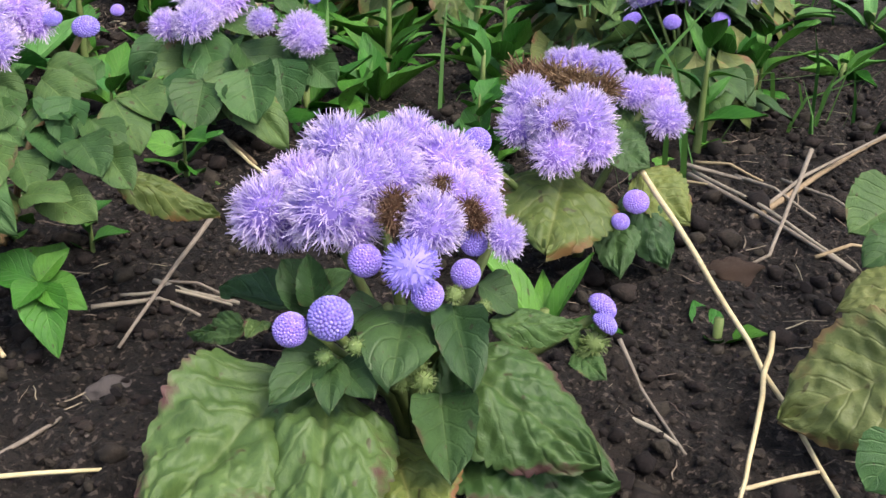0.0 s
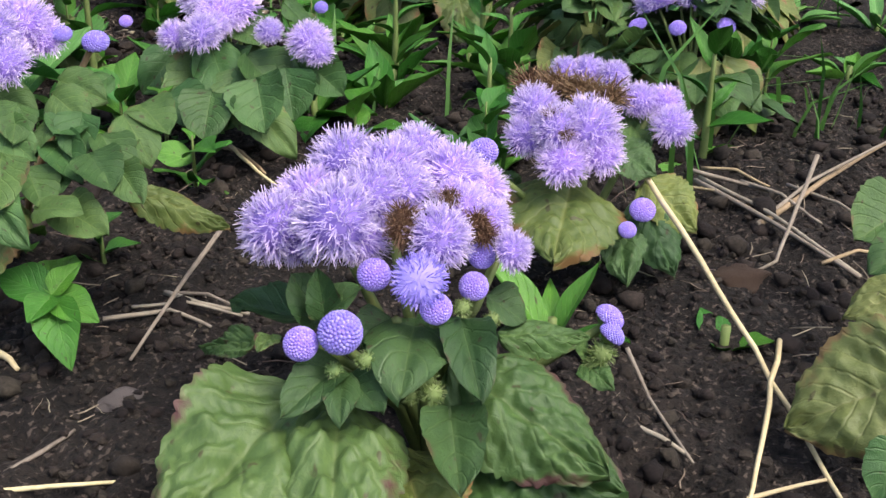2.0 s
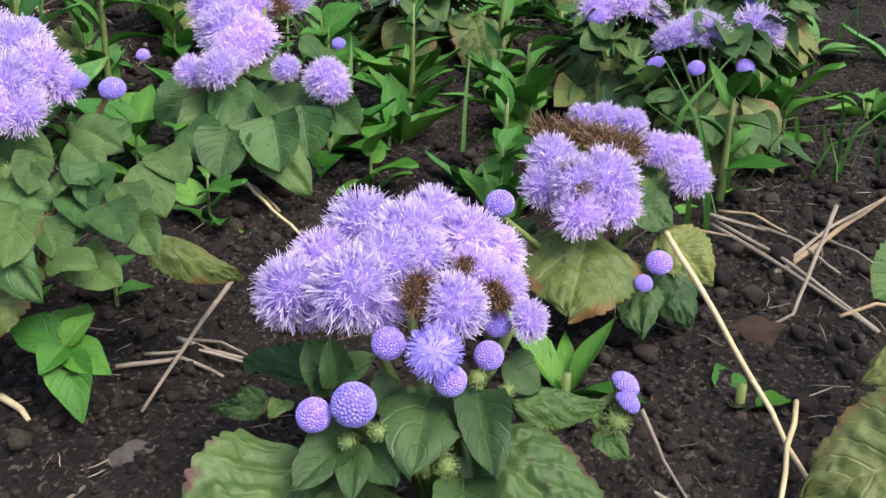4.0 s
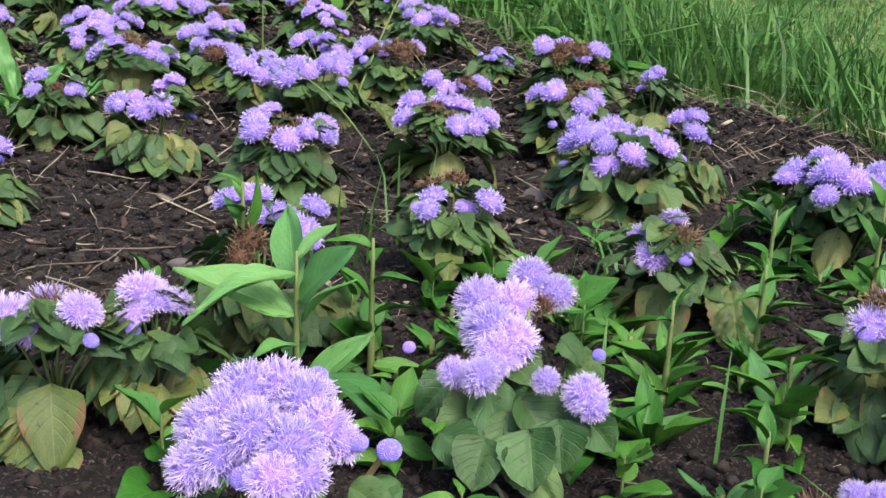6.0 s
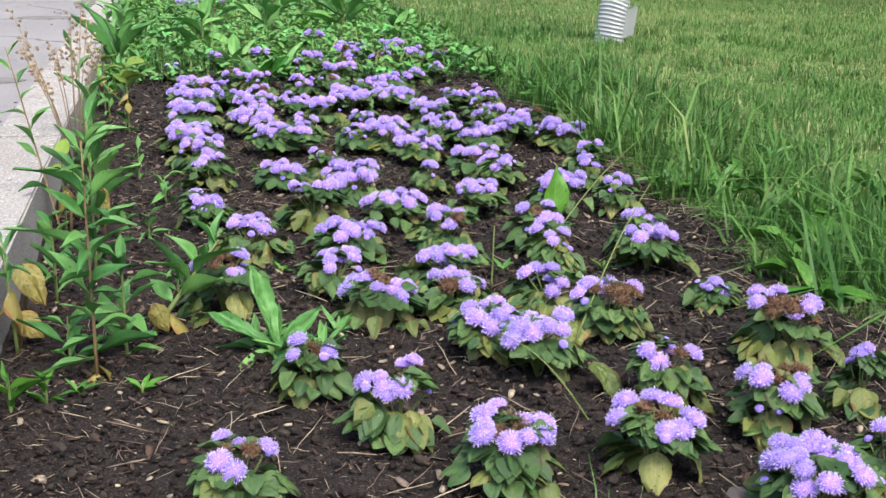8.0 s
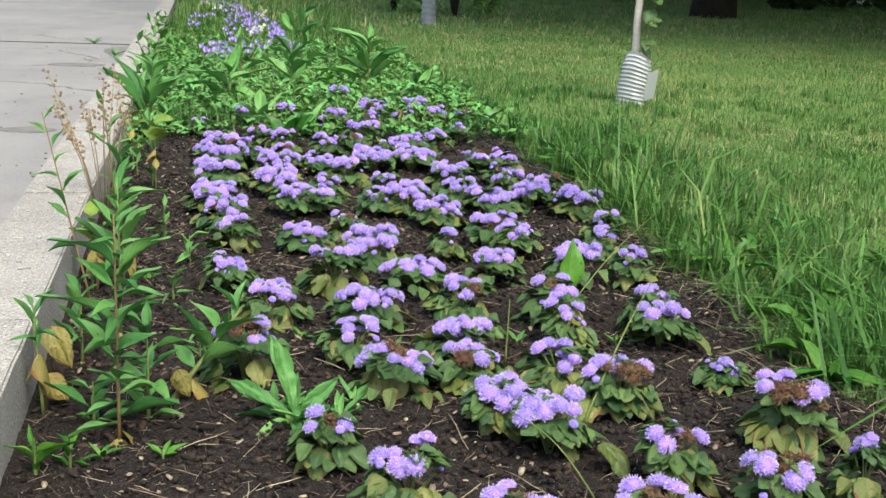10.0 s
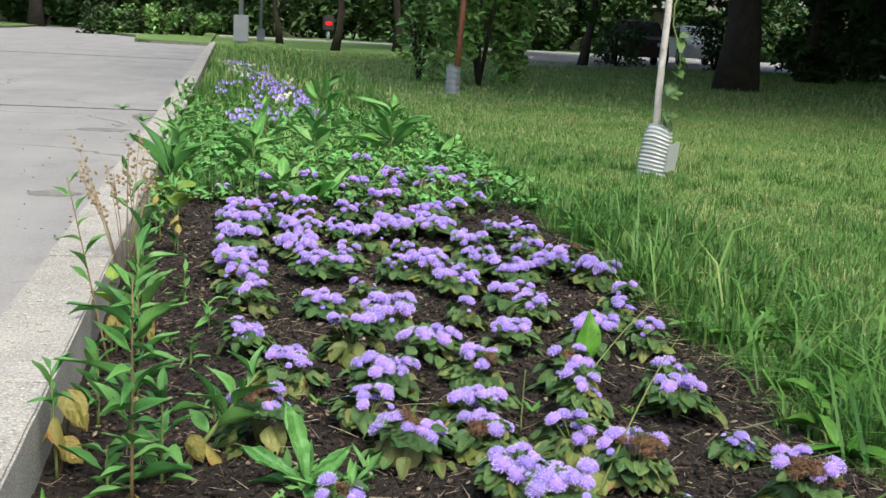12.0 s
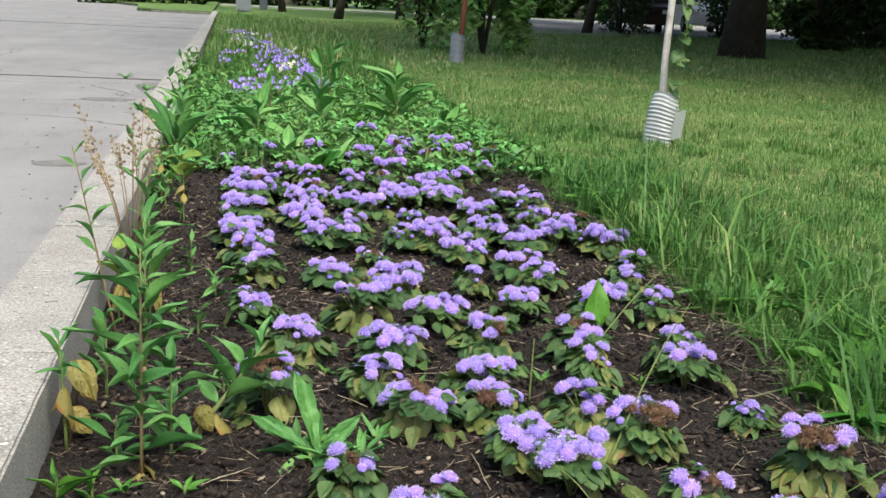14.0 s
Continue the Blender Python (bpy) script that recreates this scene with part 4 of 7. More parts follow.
leaf(hero, BIG['bronze'], (-0.0438, -0.0166, 0.0415), (-0.0778, -0.0639, 0.0417), 0.0391, (-0.3, -0.4, 0.85), 1)
leaf(hero, BIG['bronze'], (-0.0150, -0.0315, 0.0492), (-0.0010, -0.0810, 0.0426), 0.0365, (-0.3, -0.4, 0.85), 1)
leaf(hero, BIG['bronze'], (-0.0169, -0.0349, 0.0288), (0.0096, -0.0803, 0.0268), 0.0416, (-0.3, -0.4, 0.85), 0)
leaf(hero, MOUND['deep'], (-0.0225, -0.0403, 0.0433), (-0.0379, -0.0656, 0.0367), 0.0179, (-0.3, -0.4, 0.85), 2)
leaf(hero, MOUND['deep'], (-0.0432, -0.0159, 0.0530), (-0.0663, -0.0240, 0.0514), 0.0142, (-0.3, -0.4, 0.85), 0)
leaf(hero, MOUND['deep'], (-0.0455, -0.0202, 0.0522), (-0.0560, -0.0361, 0.0540), 0.0107, (-0.3, -0.4, 0.85), 1)
leaf(hero, MOUND['deep'], (-0.0433, -0.0196, 0.0512), (-0.0444, -0.0381, 0.0515), 0.0133, (-0.3, -0.4, 0.85), 0)
leaf(hero, MOUND['deep'], (-0.0387, -0.0013, 0.0577), (-0.0443, 0.0074, 0.0725), 0.0157, (-0.3, -0.4, 0.85), 2)
leaf(hero, MOUND['deep'], (-0.0402, -0.0040, 0.0631), (-0.0354, -0.0124, 0.0742), 0.0105, (-0.3, -0.4, 0.85), 0)
leaf(hero, MOUND['deep'], (-0.0406, -0.0046, 0.0616), (-0.0419, -0.0028, 0.0773), 0.0099, (-0.3, -0.4, 0.85), 2)
leaf(hero, MOUND['deep'], (-0.0168, -0.0159, 0.0594), (-0.0393, -0.0410, 0.0629), 0.0259, (-0.3, -0.4, 0.85), 1)
leaf(hero, MOUND['deep'], (-0.0097, -0.0280, 0.0625), (-0.0220, -0.0533, 0.0552), 0.0153, (-0.3, -0.4, 0.85), 0)
leaf(hero, BIG['green'], (0.0062, -0.0260, 0.0511), (0.0290, -0.0419, 0.0541), 0.0135, (-0.3, -0.4, 0.85), 1)
leaf(hero, MOUND['deep'], (-0.0353, 0.0192, 0.0496), (-0.0454, 0.0502, 0.0489), 0.0142, (-0.3, -0.4, 0.85), 0)
leaf(hero, BIG['bronze'], (-0.0501, 0.0212, 0.0454), (-0.0602, 0.0416, 0.0383), 0.0105, (-0.3, -0.4, 0.85), 0)
leaf(hero, BIG['yellowing'], (-0.0329, -0.0306, 0.0269), (-0.0503, -0.0713, 0.0295), 0.0334, (-0.3, -0.4, 0.85), 0)
leaf(hero, MOUND['deep'], (-0.0217, -0.0100, 0.0583), (-0.0361, -0.0168, 0.0584), 0.0146, (-0.3, -0.4, 0.85), 0)
leaf(hero, MOUND['deep'], (-0.0190, -0.0259, 0.0535), (-0.0335, -0.0297, 0.0564), 0.0127, (-0.3, -0.4, 0.85), 1)
leaf(hero, BIG['green'], (0.0339, -0.0350, 0.0365), (0.0348, -0.0480, 0.0345), 0.0105, (-0.3, -0.4, 0.85), 0)
leaf(hero, BIG['green'], (0.0374, -0.0336, 0.0388), (0.0300, -0.0329, 0.0468), 0.0088, (-0.3, -0.4, 0.85), 0)
leaf(hero, MOUND['deep'], (0.0063, -0.0199, 0.0618), (0.0148, -0.0298, 0.0559), 0.0135, (-0.3, -0.4, 0.85), 0)
leaf(hero, MOUND['deep'], (-0.0375, -0.0185, 0.0297), (-0.0438, -0.0421, 0.0285), 0.0191, (-0.3, -0.4, 0.85), 1)
leaf(hero, BIG['bronze'], (-0.0498, 0.0108, 0.0520), (-0.0581, 0.0040, 0.0531), 0.0074, (-0.3, -0.4, 0.85), 2)
stems(hero, [(-0.0223, 0.0163, 0.0740), (-0.0082, 0.0097, 0.0767), (-0.0013, -0.0070, 0.0737), (-0.0535, -0.0124, 0.0597), (-0.0444, -0.0183, 0.0617), (-0.0245, -0.0168, 0.0621), (-0.0182, -0.0273, 0.0666), (-0.0277, -0.0339, 0.0474), (0.0444, -0.0343, 0.0469), (0.0147, -0.0144, 0.0705), (-0.0090, -0.0284, 0.0625), (-0.0418, -0.0016, 0.0532)], root=(0, 0, -0.008), r=0.0030)
edge_plant = thing("flossflower_plant", pose(0.2080, -0.0670, 0), "flossflower leaves, yellow-green with torn brown edges", "flower", "flossflowers in the bed")
leaf(edge_plant, BIG['old'], (-0.0731, -0.0371, 0.0400), (-0.1068, -0.0098, 0.0180), 0.0460, (-0.2, -0.5, 0.85), 0)
leaf(edge_plant, BIG['old'], (-0.0267, -0.0072, 0.0450), (-0.0520, 0.0103, 0.0350), 0.0260, (-0.2, -0.3, 0.9), 1)
leaf(edge_plant, MOUND['dark'], (0.0181, 0.0315, 0.0500), (-0.0081, 0.0370, 0.0400), 0.0300, (-0.2, -0.4, 0.9), 2)
leaf(edge_plant, MOUND['green'], (-0.1039, -0.0513, 0.0300), (-0.1189, -0.0504, 0.0200), 0.0200, (-0.2, -0.4, 0.9), 3)
leaf(edge_plant, MOUND['dark'], (-0.0103, 0.0086, 0.0500), (-0.0320, 0.0130, 0.0450), 0.0220, (-0.2, -0.4, 0.9), 4)
leaf(edge_plant, BIG['old'], (-0.0366, -0.0166, 0.0300), (-0.0431, 0.0069, 0.0120), 0.0300, (-0.1, -0.4, 0.9), 5)
put("stem", mesh_of("stem", *tube_geo([(0, 0, -0.01), (0, 0, 0.05)], [0.0035, 0.0025], 6), M_STEM), None, edge_plant)
seedling = thing("weed", pose(-0.0630, 0.1180, 0), "bright green seedling with five oval leaves", "weed", "weeds in the bed")
leaf(seedling, OVAL, (0.0005, -0.0022, 0.0304), (-0.0138, 0.0131, 0.0377), 0.0160, (-0.3, -0.4, 0.85), 0)
leaf(seedling, OVAL, (0.0005, -0.0022, 0.0304), (0.0162, 0.0191, 0.0400), 0.0153, (-0.3, -0.4, 0.85), 1)
leaf(seedling, OVAL, (0.0005, -0.0022, 0.0304), (0.0104, -0.0185, 0.0250), 0.0143, (-0.3, -0.4, 0.85), 0)
leaf(seedling, OVAL, (0.0005, -0.0022, 0.0304), (-0.0049, -0.0260, 0.0181), 0.0166, (-0.3, -0.4, 0.85), 1)
leaf(seedling, OVAL, (0.0005, -0.0022, 0.0304), (-0.0113, -0.0109, 0.0283), 0.0118, (-0.3, -0.4, 0.85), 0)
leaf(seedling, OVAL, (0.0005, -0.0022, 0.0304), (0.0099, -0.0027, 0.0420), 0.0100, (-0.3, -0.4, 0.85), 1)
put("stem", mesh_of("stem", *tube_geo([(0, 0, -0.01), (0.0004, -0.0024, 0.0300)], [0.002, 0.0015], 6), M_STEM), None, seedling)
second = thing("flossflower_plant", pose(0.156, 0.075, 0), "lilac flossflower with a withered brown crown and yellow-edged leaves", "flower", "flossflowers in the bed")
flower(second, 'open', (-0.0211, 0.0107, 0.0724), 0.0113, (-0.4, -0.5, 0.75), near=True, spin=2.13)
flower(second, 'open', (-0.0121, -0.0123, 0.0687), 0.0146, (-0.4, -0.5, 0.75), near=True, spin=2.50)
flower(second, 'open', (-0.0304, 0.0046, 0.0636), 0.0102, (-0.4, -0.5, 0.75), near=True, spin=2.87)
flower(second, 'open', (-0.0268, -0.0142, 0.0576), 0.0115, (-0.4, -0.5, 0.75), near=True, spin=0.24)
flower(second, 'open', (-0.0122, -0.0200, 0.0601), 0.0105, (-0.4, -0.5, 0.75), near=True, spin=0.61)
flower(second, 'open', (-0.0248, -0.0075, 0.0696), 0.0110, (-0.4, -0.5, 0.75), near=True, spin=0.98)
flower(second, 'open', (0.0258, 0.0284, 0.0766), 0.0083, (-0.4, -0.5, 0.75), near=True, spin=1.35)
flower(second, 'open', (0.0179, 0.0346, 0.0768), 0.0072, (-0.4, -0.5, 0.75), near=True, spin=1.72)
flower(second, 'open', (0.0323, 0.0189, 0.0761), 0.0077, (-0.4, -0.5, 0.75), near=True, spin=2.09)
flower(second, 'open', (0.0300, 0.0002, 0.0695), 0.0092, (-0.4, -0.5, 0.75), near=True, spin=2.46)
flower(second, 'open', (0.0387, -0.0066, 0.0693), 0.0086, (-0.4, -0.5, 0.75), near=True, spin=2.83)
flower(second, 'open', (0.0314, -0.0185, 0.0631), 0.0100, (-0.4, -0.5, 0.75), near=True, spin=0.20)
flower(second, 'brown', (-0.0054, 0.0307, 0.0750), 0.0083, (-0.3, -0.4, 0.85), near=True, spin=0.57)
flower(second, 'brown', (0.0013, 0.0218, 0.0757), 0.0083, (-0.3, -0.4, 0.85), near=True, spin=0.94)
flower(second, 'brown', (0.0060, 0.0109, 0.0752), 0.0082, (-0.3, -0.4, 0.85), near=True, spin=1.31)
flower(second, 'brown', (0.0141, 0.0035, 0.0733), 0.0077, (-0.3, -0.4, 0.85), near=True, spin=1.68)
flower(second, 'brown', (-0.0266, -0.0145, 0.0696), 0.0031, (-0.3, -0.4, 0.85), near=True, spin=2.05)
flower(second, 'brown', (-0.0266, -0.0056, 0.0754), 0.0036, (-0.3, -0.4, 0.85), near=True, spin=2.42)
flower(second, 'bud', (0.0005, -0.0345, 0.0375), 0.0053, (-0.35, -0.45, 0.8), near=True, spin=2.79)
flower(second, 'bud', (-0.0105, -0.0373, 0.0323), 0.0037, (-0.35, -0.45, 0.8), near=True, spin=0.16)
flower(second, 'bud', (-0.0589, -0.0030, 0.0654), 0.0057, (-0.35, -0.45, 0.8), near=True, spin=0.53)
flower(second, 'bud', (-0.0593, -0.0088, 0.0549), 0.0031, (-0.35, -0.45, 0.8), near=True, spin=0.90)
leaf(second, BIG['yellowing'], (-0.0115, -0.0042, 0.0426), (-0.0472, -0.0354, 0.0371), 0.0512, (-0.3, -0.4, 0.85), 1)
leaf(second, BIG['yellowing'], (0.0167, -0.0197, 0.0415), (0.0230, -0.0460, 0.0285), 0.0285, (-0.3, -0.4, 0.85), 0)
leaf(second, BIG['dark'], (0.0096, -0.0239, 0.0368), (0.0054, -0.0526, 0.0177), 0.0257, (-0.3, -0.4, 0.85), 1)
leaf(second, BIG['dark'], (0.0003, -0.0206, 0.0301), (-0.0155, -0.0448, 0.0152), 0.0221, (-0.3, -0.4, 0.85), 0)
leaf(second, BIG['dark'], (0.0086, -0.0060, 0.0543), (0.0145, -0.0272, 0.0495), 0.0237, (-0.3, -0.4, 0.85), 0)
leaf(second, BIG['green'], (-0.0290, 0.0111, 0.0337), (-0.0380, 0.0124, 0.0479), 0.0166, (-0.3, -0.4, 0.85), 0)
leaf(second, BIG['dark'], (-0.0151, 0.0090, 0.0365), (-0.0398, 0.0015, 0.0267), 0.0215, (-0.3, -0.4, 0.85), 1)
leaf(second, BIG['green'], (0.0264, 0.0061, 0.0629), (0.0256, -0.0129, 0.0530), 0.0196, (-0.3, -0.4, 0.85), 2)
stems(second, [(-0.0179, -0.0025, 0.0609), (0.0132, 0.0145, 0.0718), (0.0326, -0.0046, 0.0647), (0.0033, -0.0303, 0.0341), (-0.0080, -0.0352, 0.0297), (-0.0563, -0.0020, 0.0587)], root=(0, 0, -0.008), r=0.0026)
third = thing("flossflower_plant", pose(-0.048, 0.205, 0), "tall bushy lilac flossflower with many oval green leaves", "flower", "flossflowers in the bed")
CLOSE.append(third)
flower(third, 'open', (-0.0308, -0.0139, 0.1030), 0.0145, (-0.4, -0.5, 0.75), near=True, spin=1.27)
flower(third, 'open', (-0.0326, 0.0022, 0.1070), 0.0136, (-0.4, -0.5, 0.75), near=True, spin=1.64)
flower(third, 'open', (-0.0152, 0.0081, 0.1163), 0.0147, (-0.4, -0.5, 0.75), near=True, spin=2.01)
flower(third, 'open', (-0.0024, 0.0065, 0.1172), 0.0141, (-0.4, -0.5, 0.75), near=True, spin=2.38)
flower(third, 'open', (0.0057, -0.0063, 0.1152), 0.0139, (-0.4, -0.5, 0.75), near=True, spin=2.75)
flower(third, 'open', (-0.0187, -0.0179, 0.1113), 0.0145, (-0.4, -0.5, 0.75), near=True, spin=0.12)
flower(third, 'open', (-0.0084, -0.0320, 0.1097), 0.0144, (-0.4, -0.5, 0.75), near=True, spin=0.49)
flower(third, 'open', (0.0077, -0.0227, 0.1108), 0.0129, (-0.4, -0.5, 0.75), near=True, spin=0.86)
flower(third, 'open', (0.0146, -0.0274, 0.1054), 0.0090, (-0.4, -0.5, 0.75), near=True, spin=1.23)
flower(third, 'open', (-0.0181, -0.0415, 0.1037), 0.0112, (-0.4, -0.5, 0.75), near=True, spin=1.60)
flower(third, 'open', (-0.0064, -0.0435, 0.1023), 0.0106, (-0.4, -0.5, 0.75), near=True, spin=1.97)
flower(third, 'open', (-0.0408, -0.0104, 0.0968), 0.0121, (-0.4, -0.5, 0.75), near=True, spin=2.34)
flower(third, 'open', (-0.0246, -0.0010, 0.1113), 0.0136, (-0.4, -0.5, 0.75), near=True, spin=2.71)
flower(third, 'bud', (-0.0254, -0.0288, 0.0988), 0.0058, (-0.2, -0.3, 0.9), near=True, spin=0.08)
flower(third, 'bud', (0.0313, -0.0352, 0.1033), 0.0052, (-0.2, -0.3, 0.9), near=True, spin=0.45)
flower(third, 'bud', (0.0141, 0.0039, 0.1208), 0.0050, (-0.2, -0.3, 0.9), near=True, spin=0.82)
flower(third, 'bud', (0.0196, -0.0323, 0.1073), 0.0039, (-0.2, -0.3, 0.9), near=True, spin=1.19)
flower(third, 'green', (-0.0145, -0.0480, 0.0821), 0.0045, (-0.35, -0.45, 0.8), near=True, spin=1.56)
stems(third, [(-0.0261, 0.0062, 0.0976), (0.0006, -0.0090, 0.1028), (-0.0077, 0.0228, 0.1035), (-0.0247, -0.0255, 0.0958), (0.0307, -0.0322, 0.1008), (-0.0136, -0.0441, 0.0780)], root=(0, 0, -0.008), r=0.0026, mat=M_REDSTEM)
leaf(third, MOUND['dark'], (-0.0282, -0.0270, 0.0800), (-0.0490, -0.0425, 0.0730), 0.0175, (-0.3, -0.4, 0.85), 2)
leaf(third, MOUND['dark'], (-0.0294, -0.0389, 0.0805), (-0.0405, -0.0597, 0.0760), 0.0181, (-0.3, -0.4, 0.85), 2)
leaf(third, MOUND['dark'], (-0.0195, -0.0721, 0.0791), (-0.0312, -0.0903, 0.0658), 0.0183, (-0.3, -0.4, 0.85), 2)
leaf(third, MOUND['green'], (0.0023, -0.0621, 0.0763), (0.0025, -0.0854, 0.0686), 0.0151, (-0.3, -0.4, 0.85), 2)
leaf(third, MOUND['dark'], (0.0038, -0.0593, 0.0839), (-0.0086, -0.0666, 0.0785), 0.0122, (-0.3, -0.4, 0.85), 1)
leaf(third, MOUND['dark'], (0.0270, -0.0662, 0.0747), (0.0186, -0.0753, 0.0713), 0.0135, (-0.3, -0.4, 0.85), 0)
leaf(third, MOUND['dark'], (0.0153, -0.0856, 0.0722), (0.0161, -0.1029, 0.0645), 0.0149, (-0.3, -0.4, 0.85), 0)
leaf(third, MOUND['green'], (0.0019, -0.0788, 0.0679), (-0.0028, -0.0749, 0.0696), 0.0141, (-0.3, -0.4, 0.85), 1)
leaf(third, MOUND['dark'], (-0.0422, -0.0325, 0.0762), (-0.0535, -0.0643, 0.0622), 0.0190, (-0.3, -0.4, 0.85), 1)
leaf(third, MOUND['dark'], (0.0382, -0.0569, 0.0825), (0.0413, -0.0750, 0.0763), 0.0181, (-0.3, -0.4, 0.85), 2)
leaf(third, MOUND['green'], (0.0350, -0.0380, 0.0902), (0.0176, -0.0407, 0.0875), 0.0174, (-0.3, -0.4, 0.85), 1)
leaf(third, MOUND['dark'], (0.0147, -0.0370, 0.0913), (0.0229, -0.0560, 0.0899), 0.0170, (-0.3, -0.4, 0.85), 1)
leaf(third, MOUND['dark'], (-0.0055, -0.0506, 0.0891), (-0.0125, -0.0633, 0.0802), 0.0142, (-0.3, -0.4, 0.85), 0)
leaf(third, MOUND['green'], (0.0086, -0.0633, 0.0822), (-0.0003, -0.0702, 0.0826), 0.0163, (-0.3, -0.4, 0.85), 2)
leaf(third, MOUND['dark'], (-0.0287, -0.0555, 0.0739), (-0.0348, -0.0676, 0.0676), 0.0178, (-0.3, -0.4, 0.85), 0)
leaf(third, MOUND['dark'], (0.0165, -0.0703, 0.0788), (0.0188, -0.0897, 0.0687), 0.0163, (-0.3, -0.4, 0.85), 0)
leaf(third, MOUND['green'], (-0.0407, -0.0620, 0.0709), (-0.0493, -0.0714, 0.0667), 0.0174, (-0.3, -0.4, 0.85), 0)
leaf(third, MOUND['dark'], (-0.0109, -0.0688, 0.0711), (-0.0115, -0.0861, 0.0615), 0.0169, (-0.3, -0.4, 0.85), 2)
leaf(third, MOUND['green'], (-0.0168, -0.0324, 0.0843), (-0.0250, -0.0436, 0.0769), 0.0166, (-0.3, -0.4, 0.85), 0)
leaf(third, MOUND['dark'], (0.0084, -0.0794, 0.0756), (0.0093, -0.0968, 0.0678), 0.0178, (-0.3, -0.4, 0.85), 2)
leaf(third, MOUND['dark'], (-0.0353, -0.0077, 0.0832), (-0.0519, -0.0244, 0.0795), 0.0189, (-0.3, -0.4, 0.85), 1)
leaf(third, MOUND['dark'], (0.0087, -0.0469, 0.0893), (0.0124, -0.0649, 0.0842), 0.0177, (-0.3, -0.4, 0.85), 1)
leaf(third, MOUND['green'], (-0.0139, -0.0489, 0.0812), (-0.0085, -0.0685, 0.0748), 0.0173, (-0.3, -0.4, 0.85), 0)
leaf(third, MOUND['dark'], (0.0285, -0.0634, 0.0825), (0.0307, -0.0830, 0.0719), 0.0187, (-0.3, -0.4, 0.85), 1)
leaf(third, MOUND['dark'], (-0.0480, -0.0450, 0.0694), (-0.0425, -0.0749, 0.0688), 0.0186, (-0.3, -0.4, 0.85), 2)
leaf(third, MOUND['dark'], (-0.0147, -0.0840, 0.0613), (-0.0059, -0.0992, 0.0686), 0.0155, (-0.3, -0.4, 0.85), 1)
leaf(third, MOUND['green'], (0.0128, -0.0642, 0.0861), (0.0033, -0.0761, 0.0754), 0.0163, (-0.3, -0.4, 0.85), 0)
leaf(third, MOUND['dark'], (-0.0555, -0.0525, 0.0703), (-0.0623, -0.0708, 0.0635), 0.0192, (-0.3, -0.4, 0.85), 2)
leaf(third, MOUND['dark'], (-0.0092, -0.0226, 0.0883), (0.0009, -0.0438, 0.0851), 0.0181, (-0.3, -0.4, 0.85), 1)
leaf(third, MOUND['dark'], (-0.0049, -0.0790, 0.0584), (0.0036, -0.0993, 0.0550), 0.0178, (-0.3, -0.4, 0.85), 0)
leaf(third, MOUND['green'], (-0.0291, -0.0694, 0.0715), (-0.0284, -0.1011, 0.0608), 0.0181, (-0.3, -0.4, 0.85), 1)
leaf(third, BIG['yellowing'], (0.0198, -0.0816, 0.0601), (0.0492, -0.1051, 0.0519), 0.0165, (-0.3, -0.4, 0.85), 1)
leaf(third, BIG['yellowing'], (-0.0207, -0.0661, 0.0632), (-0.0450, -0.0904, 0.0470), 0.0292, (-0.3, -0.4, 0.85), 1)
fourth = thing("flossflower_plant", pose(0.115, 0.318, 0), "lilac flossflower with round clustered heads and a brown spot", "flower", "flossflowers in the bed")
CLOSE.append(fourth)
flower(fourth, 'open', (-0.0029, 0.0321, 0.0850), 0.0155, (-0.4, -0.5, 0.75), near=True, spin=1.93)
flower(fourth, 'open', (-0.0088, 0.0065, 0.0777), 0.0172, (-0.4, -0.5, 0.75), near=True, spin=2.30)
flower(fourth, 'open', (-0.0017, -0.0066, 0.0739), 0.0164, (-0.4, -0.5, 0.75), near=True, spin=2.67)
flower(fourth, 'open', (0.0130, 0.0211, 0.0843), 0.0155, (-0.4, -0.5, 0.75), near=True, spin=0.04)
flower(fourth, 'open', (0.0331, 0.0380, 0.0930), 0.0137, (-0.4, -0.5, 0.75), near=True, spin=0.41)
flower(fourth, 'open', (0.0418, 0.0229, 0.0872), 0.0129, (-0.4, -0.5, 0.75), near=True, spin=0.78)
flower(fourth, 'open', (-0.0379, -0.0110, 0.0628), 0.0097, (-0.4, -0.5, 0.75), near=True, spin=1.15)
flower(fourth, 'open', (-0.0307, -0.0268, 0.0665), 0.0116, (-0.4, -0.5, 0.75), near=True, spin=1.52)
flower(fourth, 'open', (-0.0194, -0.0208, 0.0677), 0.0087, (-0.4, -0.5, 0.75), near=True, spin=1.89)
flower(fourth, 'open', (-0.0009, -0.0460, 0.0678), 0.0082, (-0.4, -0.5, 0.75), near=True, spin=2.26)
flower(fourth, 'open', (0.0155, -0.0592, 0.0631), 0.0123, (-0.4, -0.5, 0.75), near=True, spin=2.63)
flower(fourth, 'open', (0.0157, -0.0676, 0.0595), 0.0088, (-0.4, -0.5, 0.75), near=True, spin=0.00)
flower(fourth, 'open', (-0.0126, -0.0111, 0.0702), 0.0141, (-0.4, -0.5, 0.75), near=True, spin=0.37)
flower(fourth, 'brown', (0.0265, 0.0124, 0.0849), 0.0077, (-0.35, -0.45, 0.8), near=True, spin=0.74)
flower(fourth, 'bud', (0.0347, -0.0401, 0.0752), 0.0037, (-0.35, -0.45, 0.8), near=True, spin=1.11)
flower(fourth, 'bud', (-0.0500, 0.0243, 0.0653), 0.0037, (-0.35, -0.45, 0.8), near=True, spin=1.48)
